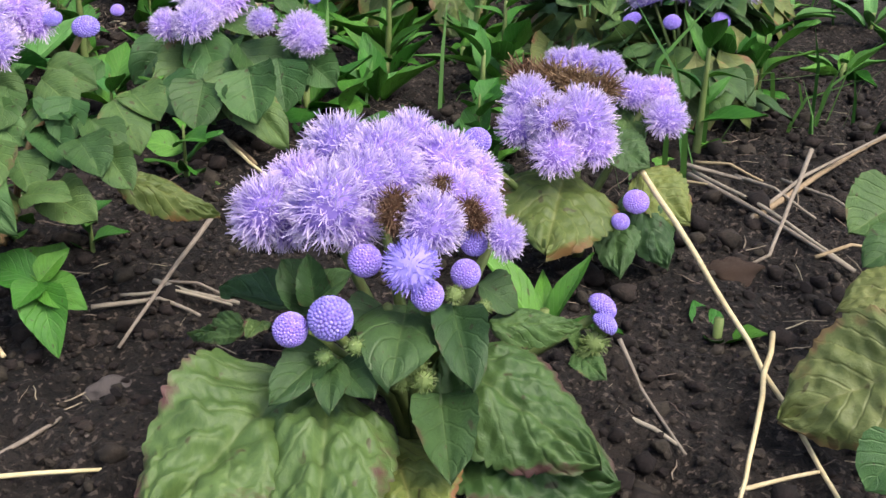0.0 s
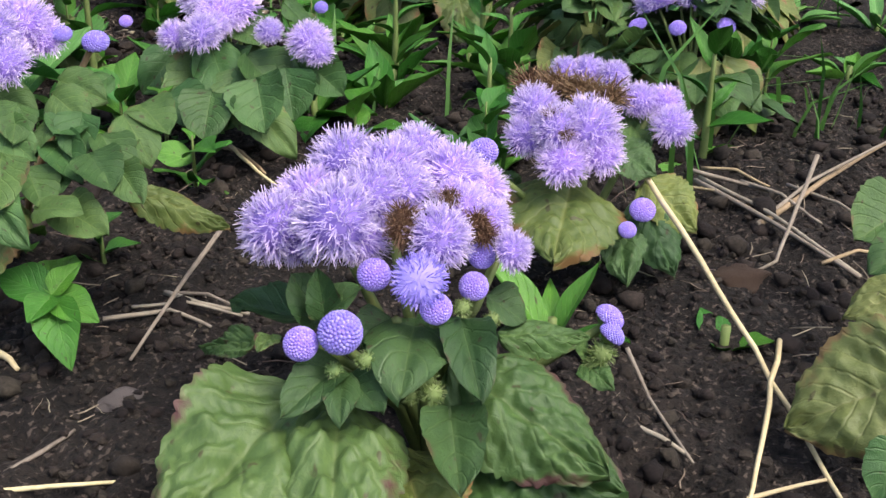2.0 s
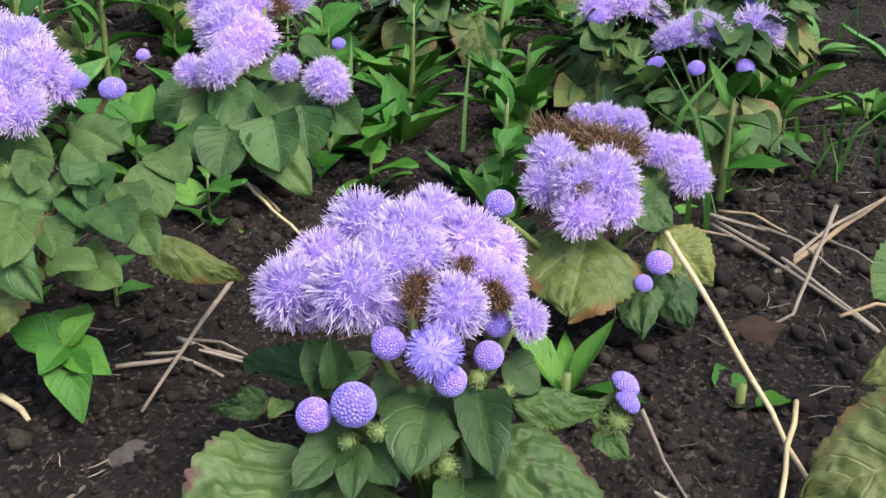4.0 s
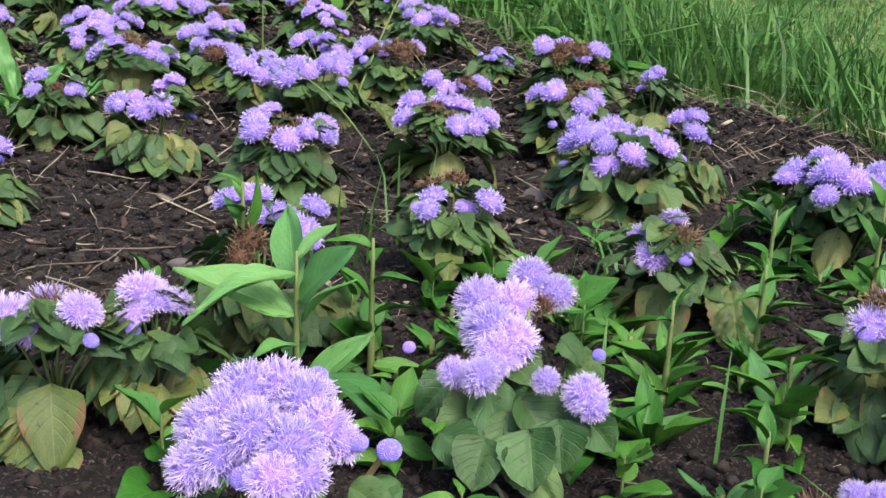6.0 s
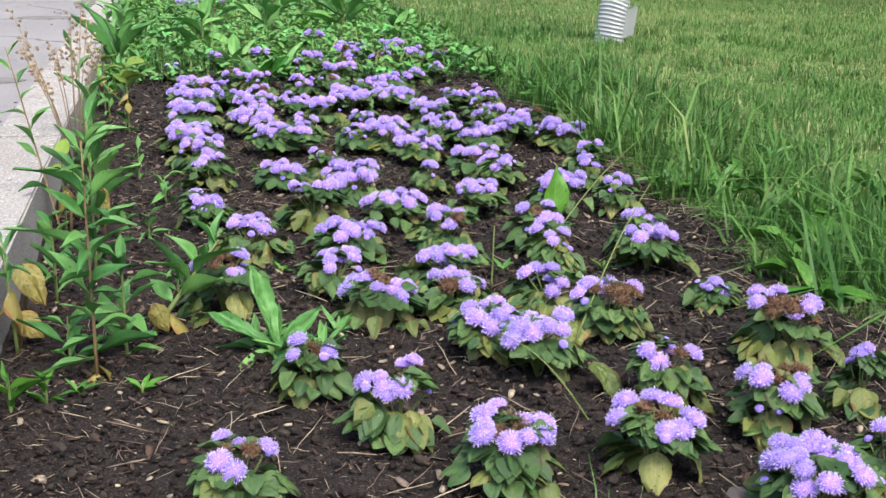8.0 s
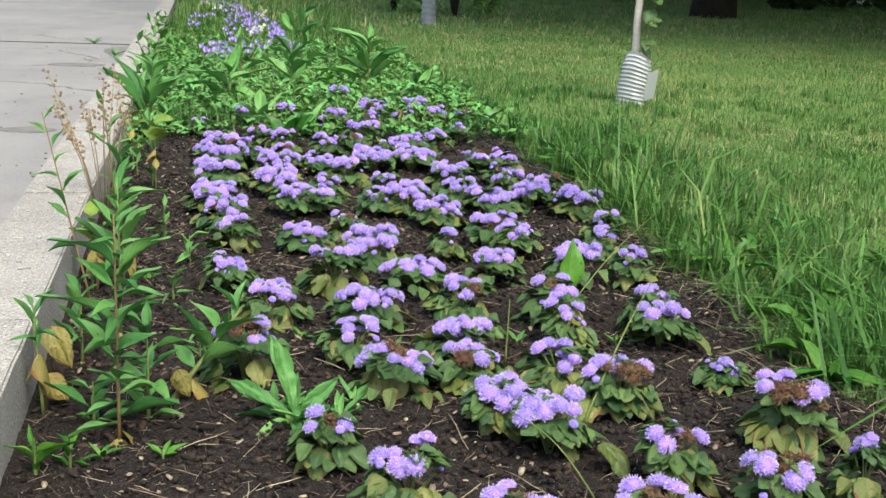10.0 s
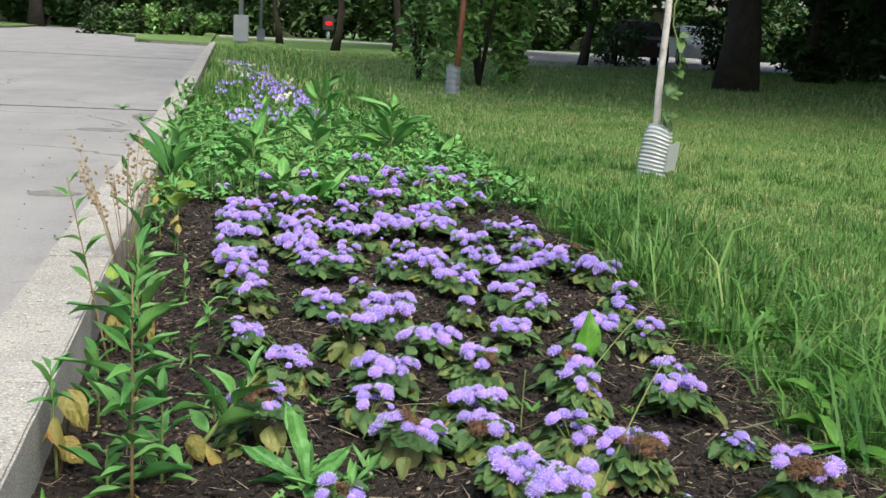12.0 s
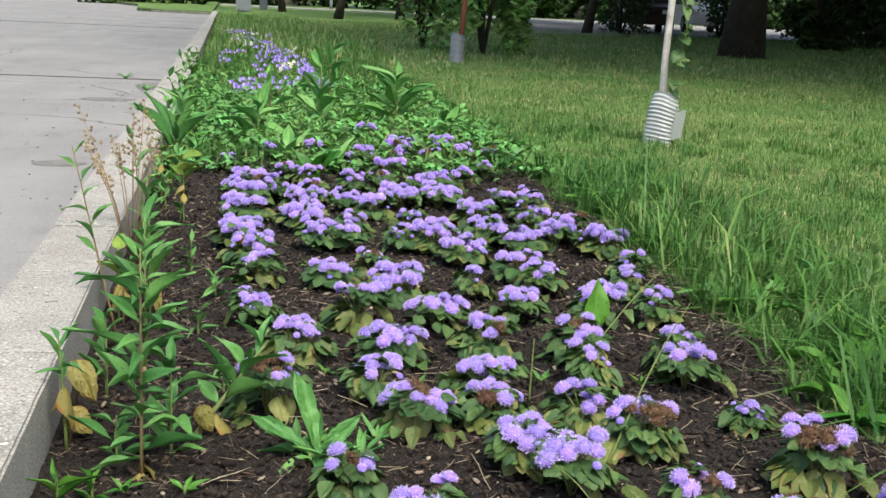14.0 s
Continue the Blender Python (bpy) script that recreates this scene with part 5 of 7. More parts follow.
leaf(fourth, MOUND['green'], (-0.0044, -0.0120, 0.0531), (-0.0374, -0.0365, 0.0377), 0.0288, (-0.3, -0.4, 0.85), 2)
leaf(fourth, MOUND['dark'], (0.0008, -0.0153, 0.0533), (-0.0136, -0.0545, 0.0334), 0.0288, (-0.3, -0.4, 0.85), 1)
leaf(fourth, MOUND['green'], (0.0147, -0.0410, 0.0462), (0.0093, -0.0679, 0.0371), 0.0271, (-0.3, -0.4, 0.85), 0)
leaf(fourth, MOUND['dark'], (-0.0208, -0.0168, 0.0474), (-0.0534, -0.0289, 0.0316), 0.0301, (-0.3, -0.4, 0.85), 0)
leaf(fourth, MOUND['green'], (0.0111, -0.0346, 0.0545), (0.0234, -0.0618, 0.0420), 0.0243, (-0.3, -0.4, 0.85), 0)
leaf(fourth, MOUND['dark'], (-0.0109, -0.0371, 0.0460), (-0.0319, -0.0577, 0.0285), 0.0296, (-0.3, -0.4, 0.85), 1)
leaf(fourth, MOUND['green'], (-0.0265, 0.0134, 0.0486), (-0.0501, 0.0075, 0.0311), 0.0266, (-0.3, -0.4, 0.85), 1)
leaf(fourth, MOUND['dark'], (-0.0267, -0.0283, 0.0426), (-0.0216, -0.0630, 0.0317), 0.0266, (-0.3, -0.4, 0.85), 1)
leaf(fourth, MOUND['dark'], (0.0380, -0.0011, 0.0534), (0.0560, -0.0156, 0.0482), 0.0228, (-0.3, -0.4, 0.85), 0)
leaf(fourth, MOUND['green'], (-0.0192, -0.0138, 0.0559), (-0.0293, -0.0528, 0.0420), 0.0284, (-0.3, -0.4, 0.85), 1)
leaf(fourth, MOUND['dark'], (-0.0094, -0.0340, 0.0544), (0.0013, -0.0641, 0.0340), 0.0298, (-0.3, -0.4, 0.85), 0)
leaf(fourth, MOUND['green'], (0.0020, -0.0565, 0.0503), (-0.0050, -0.0750, 0.0297), 0.0294, (-0.3, -0.4, 0.85), 0)
leaf(fourth, MOUND['green'], (-0.0161, -0.0587, 0.0479), (-0.0278, -0.0860, 0.0293), 0.0315, (-0.3, -0.4, 0.85), 2)
leaf(fourth, MOUND['dark'], (-0.0367, -0.0480, 0.0417), (-0.0538, -0.0693, 0.0281), 0.0286, (-0.3, -0.4, 0.85), 0)
leaf(fourth, MOUND['green'], (0.0194, -0.0566, 0.0474), (0.0243, -0.0775, 0.0377), 0.0239, (-0.3, -0.4, 0.85), 2)
leaf(fourth, MOUND['green'], (-0.0259, 0.0004, 0.0493), (-0.0272, -0.0293, 0.0398), 0.0260, (-0.3, -0.4, 0.85), 1)
leaf(fourth, MOUND['dark'], (-0.0269, -0.0543, 0.0421), (-0.0169, -0.0955, 0.0246), 0.0258, (-0.3, -0.4, 0.85), 1)
leaf(fourth, MOUND['green'], (-0.0524, -0.0269, 0.0371), (-0.0392, -0.0530, 0.0282), 0.0264, (-0.3, -0.4, 0.85), 0)
leaf(fourth, MOUND['dark'], (-0.0023, -0.0078, 0.0646), (0.0039, -0.0286, 0.0570), 0.0262, (-0.3, -0.4, 0.85), 2)
leaf(fourth, MOUND['dark'], (0.0332, -0.0021, 0.0712), (0.0444, -0.0151, 0.0600), 0.0240, (-0.3, -0.4, 0.85), 1)
stems(fourth, [(-0.0052, 0.0068, 0.0771), (0.0128, 0.0009, 0.0894), (-0.0174, 0.0036, 0.0542), (0.0299, -0.0305, 0.0485)], root=(0, 0, -0.008), r=0.0022)
stick('straw', [(0.1790, 0.0720, 0.0500), (0.1520, 0.0040, 0.0300), (0.1280, -0.0530, 0.0120), (0.0970, -0.1070, 0.0040)], 0.0014, M_STRAW, 'long pale dry straw leaning on a flower')
stick('straw', [(0.1540, -0.0350, 0.0120), (0.0960, -0.0740, 0.0160), (0.0670, -0.0920, 0.0100)], 0.0011, M_STRAW, 'short pale dry straw on the soil')
stick('straw', [(0.0740, -0.0830, 0.0040), (0.1030, -0.0940, 0.0060)], 0.0009, M_STRAW, 'dry straw lying on soil')
stick('straw', [(-0.1110, 0.0530, 0.0040), (-0.0890, 0.0390, 0.0060), (-0.0700, 0.0310, 0.0040)], 0.0009, M_STRAW, 'dry straw lying on soil')
stick('twig', [(0.0140, 0.1350, 0.0300), (-0.0130, 0.1210, 0.0160), (-0.0430, 0.0980, 0.0060)], 0.0011, M_TWIG, 'thin grey twig on the soil')
stick('twig', [(-0.0100, 0.1400, 0.0060), (-0.0050, 0.1200, 0.0080), (0.0090, 0.1050, 0.0060)], 0.0013, M_TWIG, 'thin grey twig on the soil')
stick('twig', [(-0.0390, 0.1330, 0.0060), (-0.0160, 0.1220, 0.0080), (-0.0080, 0.1040, 0.0060)], 0.0011, M_TWIG, 'thin grey twig on the soil')
stick('twig', [(0.0930, -0.0160, 0.0200), (0.0930, -0.0280, 0.0060), (0.0780, -0.0620, 0.0040)], 0.0009, M_TWIG, 'bent dry twig on the soil')
stick('twig', [(0.2570, 0.0980, 0.0100), (0.2500, 0.0420, 0.0080), (0.2370, -0.0130, 0.0060)], 0.0014, M_TWIG, 'brown dry twig on the soil')
stick('twig', [(0.2470, 0.0490, 0.0060), (0.3000, 0.0610, 0.0120), (0.3730, 0.0630, 0.0200)], 0.0011, M_TWIG, 'brown dry twig on the soil')
stick('twig', [(0.0770, -0.0280, 0.0040), (0.0780, -0.0480, 0.0060), (0.0800, -0.0570, 0.0040)], 0.0011, M_TWIG, 'brown dry twig on the soil')
stick('twig', [(0.2660, 0.0360, 0.0400), (0.2340, 0.0230, 0.0200), (0.2170, 0.0150, 0.0080), (0.2020, 0.0160, 0.0060)], 0.0011, M_TWIG, 'pale dry stalk with a hooked end')
stick('twig', [(0.0880, 0.2730, 0.0100), (0.0830, 0.2410, 0.0100), (0.0830, 0.2060, 0.0060)], 0.0012, M_STRAW, 'pale dry stalk on soil')
stick('root', [(-0.0820, 0.1320, 0.0080), (-0.0790, 0.1200, 0.0080), (-0.0780, 0.1140, 0.0060)], 0.0016, M_STRAW, 'pale broken root on soil')
stick('twig', [(-0.1020, 0.0580, 0.0040), (-0.0890, 0.0600, 0.0060), (-0.0750, 0.0690, 0.0040)], 0.0010, M_TWIG, 'thin grey twig on soil')
stick('twig', [(0.2660, 0.1090, 0.0100), (0.2830, 0.0820, 0.0060), (0.2800, 0.0690, 0.0080)], 0.0012, M_TWIG, 'pale fallen straw behind the flower')
stick('twig', [(0.270, 0.106, 0.006), (0.254, 0.047, 0.010), (0.238, -0.013, 0.006)], 0.0013, M_TWIG, 'brown dry stalk lying on the soil')
stick('twig', [(0.284, 0.090, 0.006), (0.278, 0.061, 0.010), (0.272, 0.032, 0.006)], 0.0011, M_TWIG, 'brown dry stalk lying on the soil')
stick('straw', [(0.249, 0.048, 0.006), (0.337, 0.067, 0.010), (0.425, 0.087, 0.006)], 0.0017, M_DRY, 'thick tan stalk lying across the soil')
stick('straw', [(0.282, 0.115, 0.006), (0.286, 0.096, 0.010), (0.290, 0.077, 0.006)], 0.001, M_DRY, 'tan dry straw on the soil')
stick('straw', [(0.251, 0.107, 0.006), (0.255, 0.082, 0.010), (0.258, 0.058, 0.006)], 0.0009, M_DRY, 'tan dry straw on the soil')
stick('twig', [(0.300, 0.074, 0.006), (0.292, 0.038, 0.010), (0.283, 0.001, 0.006)], 0.001, M_TWIG, 'brown dry stalk lying on the soil')
stick('straw', [(0.235, 0.005, 0.006), (0.252, -0.001, 0.010), (0.269, -0.008, 0.006)], 0.001, M_DRY, 'tan dry straw on the soil')
stick('straw', [(0.089, 0.285, 0.006), (0.088, 0.260, 0.010), (0.088, 0.235, 0.006)], 0.0015, M_DRY, 'tan dry stalk on the soil')
stick('twig', [(-0.026, 0.136, 0.006), (-0.010, 0.121, 0.010), (0.006, 0.105, 0.006)], 0.0008, M_TWIG, 'grey twig on the soil')
stick('twig', [(-0.009, 0.139, 0.006), (0.000, 0.122, 0.010), (0.009, 0.106, 0.006)], 0.0008, M_TWIG, 'grey twig on the soil')
stone(-0.0540, 0.0820, 0.0072, 'flat mauve-grey stone on the soil', M_STONE)
stone(0.1210, -0.0010, 0.0054, 'small brown stone on the soil', M_STONE)
stone(0.2000, 0.0200, 0.0119, 'reddish brown piece of bark on soil', M_BIT)
stone(-0.0720, 0.0540, 0.0029, 'small grey stone on soil', M_STONE)
stone(0.0740, -0.0390, 0.0025, 'small brown stone on soil', M_STONE)
stone(-0.0780, 0.0970, 0.0042, 'dark clod of soil', M_CLOD)
stone(-0.0350, 0.0860, 0.0031, 'small brown stone on soil', M_STONE)
stone(0.1660, -0.0390, 0.0038, 'small brown stone on soil', M_STONE)
stone(0.3880, 0.7820, 0.0184, 'pale tan stone between the flowers', M_STONE)
stone(-0.0410, 0.7380, 0.0102, 'small pale stone on soil', M_STONE)
stone(-0.1460, 0.7600, 0.0128, 'grey stone on the soil', M_STONE)
stone(0.0100, 0.7040, 0.0100, 'small pale stone on soil', M_STONE)

# ---- flossflowers of the bed ----
flossflower(-0.129, 1.498, 0.083, 101, z=0.095, brown=5, pale=1)
flossflower(-0.068, 1.787, 0.074, 102, buds=3)
flossflower(0.058, 1.577, 0.073, 103)
flossflower(0.115, 1.792, 0.102, 104, shape='ring')
flossflower(0.100, 1.412, 0.098, 105, brown=2, shape='bar', big='yellow', pale=1, leaves=22)
flossflower(0.245, 1.548, 0.087, 106)
flossflower(0.230, 1.445, 0.083, 107, z=0.07, brown=2)
flossflower(0.232, 1.252, 0.096, 108, z=0.08)
flossflower(0.281, 1.160, 0.096, 109, z=0.08, buds=4)
flossflower(-0.035, 1.159, 0.062, 110, z=0.07, brown=1)
flossflower(0.306, 1.814, 0.082, 111, brown=3)
flossflower(0.468, 1.751, 0.076, 112, z=0.1, brown=3)
flossflower(0.442, 1.602, 0.061, 113, z=0.1, leaves=22)
flossflower(0.619, 1.588, 0.078, 114)
flossflower(0.636, 1.671, 0.054, 115, z=0.1)
flossflower(0.375, 1.418, 0.070, 116, pale=1)
flossflower(0.440, 1.309, 0.098, 117, z=0.09, brown=6, pale=2)
flossflower(0.647, 1.385, 0.048, 118, z=0.05, buds=5)
flossflower(0.238, 1.992, 0.100, 119, shape='ring')
flossflower(0.075, 2.011, 0.088, 120, z=0.1, brown=2, pale=2)
flossflower(0.190, 2.225, 0.122, 121)
flossflower(0.042, 2.352, 0.080, 122, z=0.07)
flossflower(-0.146, 2.032, 0.070, 123, buds=4)
flossflower(-0.121, 2.379, 0.060, 124)
flossflower(-0.129, 2.589, 0.094, 125, brown=1)
flossflower(-0.154, 2.785, 0.115, 126)
flossflower(-0.140, 3.141, 0.125, 127)
flossflower(-0.135, 3.429, 0.125, 128)
flossflower(-0.120, 3.716, 0.119, 129, far=True)
flossflower(0.054, 3.292, 0.125, 130)
flossflower(0.027, 3.020, 0.125, 131)
flossflower(0.045, 2.723, 0.090, 132)
flossflower(0.111, 2.707, 0.068, 133)
flossflower(0.152, 2.437, 0.048, 134, brown=2)
flossflower(0.259, 3.225, 0.097, 135)
flossflower(0.240, 3.699, 0.079, 136, far=True)
flossflower(0.170, 3.297, 0.075, 137)
flossflower(0.359, 3.394, 0.125, 138)
flossflower(0.400, 3.922, 0.105, 139, far=True)
flossflower(0.361, 2.748, 0.116, 140)
flossflower(0.404, 2.572, 0.102, 141)
flossflower(0.487, 3.400, 0.121, 142)
flossflower(0.517, 3.676, 0.120, 143, far=True, brown=2)
flossflower(0.551, 3.080, 0.103, 144)
flossflower(0.532, 2.875, 0.081, 145)
flossflower(0.585, 2.724, 0.116, 146)
flossflower(0.704, 2.968, 0.076, 147)
flossflower(0.722, 2.808, 0.097, 148)
flossflower(0.842, 2.725, 0.125, 149, buds=4)
flossflower(0.513, 2.380, 0.097, 150, brown=1)
flossflower(0.526, 2.245, 0.066, 151)
flossflower(0.418, 2.033, 0.079, 152)
flossflower(0.613, 2.051, 0.094, 153, buds=6)
flossflower(0.744, 2.227, 0.054, 154)
flossflower(0.726, 2.021, 0.053, 155)
flossflower(0.705, 3.351, 0.093, 156, brown=2)
flossflower(0.768, 3.981, 0.054, 157, far=True)
flossflower(0.745, 4.756, 0.106, 158, far=True)
flossflower(0.564, 4.733, 0.120, 159, far=True, brown=1)
flossflower(0.461, 5.246, 0.099, 160, far=True)
flossflower(0.346, 4.324, 0.069, 161, far=True)
flossflower(0.167, 4.583, 0.072, 162, far=True)
flossflower(0.336, 2.980, 0.066, 163, brown=2)
flossflower(0.363, 2.238, 0.039, 164)
flossflower(0.157, 2.932, 0.056, 165)
flossflower(-0.020, 3.400, 0.055, 166, far=True)
flossflower(0.642, 3.794, 0.062, 167, far=True)
flossflower(0.054, 1.012, 0.074, 168, brown=1, buds=5)
flossflower(0.413, 1.044, 0.073, 169, brown=4, shape='ring', pale=1)
flossflower(0.513, 0.933, 0.086, 170, brown=6)
flossflower(0.649, 0.962, 0.036, 171, buds=3)
flossflower(0.645, 1.157, 0.108, 172, z=0.095, brown=6, shape='ring', pale=1)
flossflower(-0.143, 0.871, 0.065, 173, z=0.075, brown=2, shape='ring')
flossflower(0.151, 0.865, 0.089, 174, z=0.08, brown=2, shape='ring', buds=4)
flossflower(0.318, 0.846, 0.092, 175, z=0.08, brown=2, shape='ring')
flossflower(0.444, 0.714, 0.107, 176, z=0.08, shape='ring')
flossflower(0.555, 0.761, 0.041, 177, z=0.08)
flossflower(0.026, 0.507, 0.071, 178, z=0.095, brown=2, leaves=24)
flossflower(0.210, 0.599, 0.061, 179, z=0.075, brown=2, buds=3)
flossflower(0.331, 0.465, 0.062, 180, brown=3, shape='ring', pale=1)
flossflower(-0.119, 0.432, 0.065, 181, brown=1)
flossflower(-0.063, 0.430, 0.039, 182, z=0.08)
flossflower(0.525, 0.560, 0.032, 183, z=0.075)
flossflower(0.551, 0.516, 0.103, 184, leaves=36)
flossflower(0.350, 0.187, 0.062, 185, buds=4)
flossflower(0.334, 0.253, 0.046, 186, brown=2)
flossflower(0.504, 0.293, 0.060, 187, brown=2)
flossflower(0.074, 3.452, 0.060, 188, brown=2, buds=3, far=True)
flossflower(-0.185, 4.126, 0.055, 189, brown=0, buds=3, far=True)
flossflower(0.021, 3.849, 0.067, 190, brown=2, buds=3, far=True)
flossflower(0.257, 4.180, 0.054, 191, brown=0, buds=3, far=True)
flossflower(0.798, 3.403, 0.075, 192, brown=0, buds=3, far=True)
flossflower(-0.017, 4.402, 0.047, 193, brown=0, buds=3, far=True)
flossflower(0.484, 4.316, 0.061, 194, brown=2, buds=3, far=True)
flossflower(0.811, 2.424, 0.050, 195, brown=0, buds=3)
flossflower(0.097, 3.746, 0.076, 196, brown=1, buds=3, far=True)
flossflower(0.269, 2.734, 0.058, 197, brown=0, buds=3)
flossflower(0.785, 4.479, 0.072, 198, brown=0, buds=3, far=True)
flossflower(0.423, 3.515, 0.049, 199, brown=0, buds=3, far=True)
flossflower(0.528, 4.473, 0.056, 200, brown=0, buds=3, far=True)
flossflower(0.721, 3.144, 0.051, 201, brown=1, buds=3)
flossflower(-0.063, 3.591, 0.075, 202, brown=2, buds=3, far=True)
flossflower(0.381, 4.497, 0.057, 203, brown=0, buds=3, far=True)
flossflower(0.891, 4.434, 0.057, 204, brown=1, buds=3, far=True)
flossflower(0.798, 2.922, 0.083, 205, brown=2, buds=3)
flossflower(0.623, 4.354, 0.062, 206, brown=1, buds=3, far=True)
flossflower(0.336, 3.762, 0.059, 207, brown=1, buds=3, far=True)

# big yellow lower leaves of single plants
yl = thing("flossflower_plant", pose(0.095, 1.44, 0.0), "flossflower's large dying yellow leaves hanging over soil", "flower", "flossflowers in the bed")
leaf(yl, OLD, (0.0, -0.02, 0.06), (-0.004, -0.088, 0.006), 0.062, (0, -0.6, 0.8), 1, "large dull yellow leaf")
leaf(yl, OLD, (-0.015, -0.01, 0.045), (-0.06, -0.055, 0.006), 0.03, (0, -0.6, 0.8), 0)
leaf(yl, BIG["yellowing"], (0.02, -0.01, 0.045), (0.05, -0.075, 0.002), 0.026, (0, -0.6, 0.8), 1)
put("stem", mesh_of("stem", *tube_geo([(0, 0, -0.01), (0, -0.004, 0.06)], [0.002, 0.0015], 6), M_STEM), None, yl)
for i, (x, y, dx, dy, ln) in enumerate(((0.335, 1.10, 0.5, -0.8, 0.06), (0.30, 1.285, 0.6, -0.6, 0.05), (0.70, 1.15, 0.4, -0.8, 0.055), (0.39, 1.30, -0.5, -0.8, 0.06), (0.05, 2.05, -0.7, -0.6, 0.06), (0.11, 2.03, 0.6, -0.7, 0.055), (0.36, 0.43, -0.4, -0.8, 0.06), (0.44, 1.03, 0.7, -0.6, 0.05), (0.67, 1.57, 0.6, -0.7, 0.05), (0.03, 0.53, -0.6, -0.7, 0.07), (0.07, 0.50, 0.4, -0.9, 0.06))):
    g = thing("fallen_leaf", pose(x, y, soil_height(x, y) + 0.022), "yellowing old leaf drooping to the soil", "leaf", "old leaves")
    leaf(g, BIG["yellowing"], (0, 0, 0.012), (dx * ln, dy * ln, -0.016), ln * 0.72, (dx * 0.5, dy * 0.5, 1), i)

# ---- weeds among the flowers ----
weed(-0.05, 0.205, 0.03, 6, 0.03, 0.6, 9, OVAL, label="bright green seedling with oval leaves", spread=0.2)
rosette(0.152, -0.012, 3, 0.022, 0.55, 5, OVAL, "tiny green seedling in soil")
rosette(0.098, 0.028, 4, 0.045, 0.28, 6, LANCEF, "young grassy shoot with a yellow tip", up=1.2)
WEED_RNG = random.Random(77)
for i in range(64):
    x, y = WEED_RNG.uniform(0.16, 0.62), WEED_RNG.uniform(0.12, 0.62)
    if i % 3 == 0:
        x, y = WEED_RNG.uniform(0.0, 0.3), WEED_RNG.uniform(0.3, 0.55)
    rosette(x, y, WEED_RNG.randrange(4, 8), WEED_RNG.uniform(0.03, 0.055), WEED_RNG.uniform(0.22, 0.4), i, (LANCEF, LANCE, OVAL)[i % 3], "small green weed with narrow leaves", up=0.8)
for i, (x, y, h) in enumerate(((0.205, 0.20, 0.06), (0.30, 0.13, 0.065), (0.27, 0.26, 0.06), (0.40, 0.26, 0.08), (0.235, 0.33, 0.075), (0.33, 0.36, 0.08), (0.47, 0.40, 0.10), (0.08, 0.44, 0.10), (0.385, 0.42, 0.1))):
    weed(x, y, h, 9, 0.045, 0.26, 40 + i, LANCEF, label="bright green weed with narrow leaves", spread=0.5)
weed(0.02, 0.41, 0.105, 12, 0.085, 0.36, 61, DOCK, label="weed with broad green leaves", spread=0.2)
weed(0.012, 0.50, 0.12, 8, 0.05, 0.24, 62, LANCEF, label="fresh green weed shoot", spread=0.9, start=0.5)

# low green weeds between the flowers
for i in range(36):
    x, y = WEED_RNG.uniform(-0.12, 0.55), WEED_RNG.uniform(0.17, 0.62)
    weed(x, y, WEED_RNG.uniform(0.02, 0.05), 7, WEED_RNG.uniform(0.028, 0.046), 0.5, 500 + i, (OVAL, OVAL, DOCKD)[i % 3], label="low green weed between the flowers", spread=0.35, r=0.0015)

# along the kerb
weed(-0.311, 1.27, 0.33, 30, 0.10, 0.21, 11, SPEAR, label="tall green weed with long narrow leaves on a reddish stem", yellow=2, stem=M_REDSTEM, spread=0.35)
weed(-0.275, 1.36, 0.15, 16, 0.095, 0.22, 12, SPEAR, label="green weed with long narrow leaves", spread=0.25)
weed(-0.35, 1.33, 0.07, 8, 0.08, 0.19, 21, SPEAR, label="low green weed with narrow leaves", spread=0.2)
weed(-0.255, 1.42, 0.14, 10, 0.105, 0.27, 13, SPEAR, label="thick-stalked green weed leaning out over the soil", lean=(0.85, 0.3), yellow=1, r=0.005, start=0.3)
weed(-0.425, 1.38, 0.17, 9, 0.072, 0.28, 15, SPEAR, label="green weed with yellow leaves by the kerb", yellow=2, lean=(-0.05, 0), start=0.5)
weed(-0.40, 1.93, 0.37, 10, 0.065, 0.16, 22, SPEAR, label="tall thin weed leaning over the kerb", lean=(-0.22, 0.05), start=0.3, stem=M_REDSTEM, r=0.0025)
weed(-0.352, 2.1, 0.27, 16, 0.105, 0.2, 14, SPEAR, label="tall green weed by the kerb", yellow=1, spread=1.0)
weed(-0.335, 1.72, 0.27, 16, 0.1, 0.2, 16, SPEAR, label="tall green weed by the kerb", yellow=1, spread=0.9)
weed(-0.39, 1.60, 0.14, 12, 0.08, 0.24, 23, SPEAR, label="green weed by the kerb", yellow=1, spread=0.5)
weed(-0.40, 2.7, 0.30, 9, 0.08, 0.2, 17, SPEAR, label="tall thin weed by the kerb", lean=(-0.1, 0), spread=1.0)
weed(-0.318, 3.07, 0.20, 9, 0.075, 0.75, 18, YELLOWISH, label="weed with broad yellow-green leaves", yellow=3, start=0.45, spread=0.1)
weed(-0.41, 2.05, 0.16, 7, 0.06, 0.7, 24, YELLOWISH, label="weed with broad yellow-green leaves", yellow=2, start=0.5, spread=0.1)
weed(-0.40, 3.45, 0.22, 10, 0.08, 0.7, 19, YELLOWISH, label="weed with yellow-green leaves", yellow=3, start=0.4, spread=0.2)
weed(-0.40, 4.5, 0.14, 9, 0.25, 0.19, 20, SPEAR, label="bright green dock with long upright leaves by the kerb", spread=1.5, r=0.006)
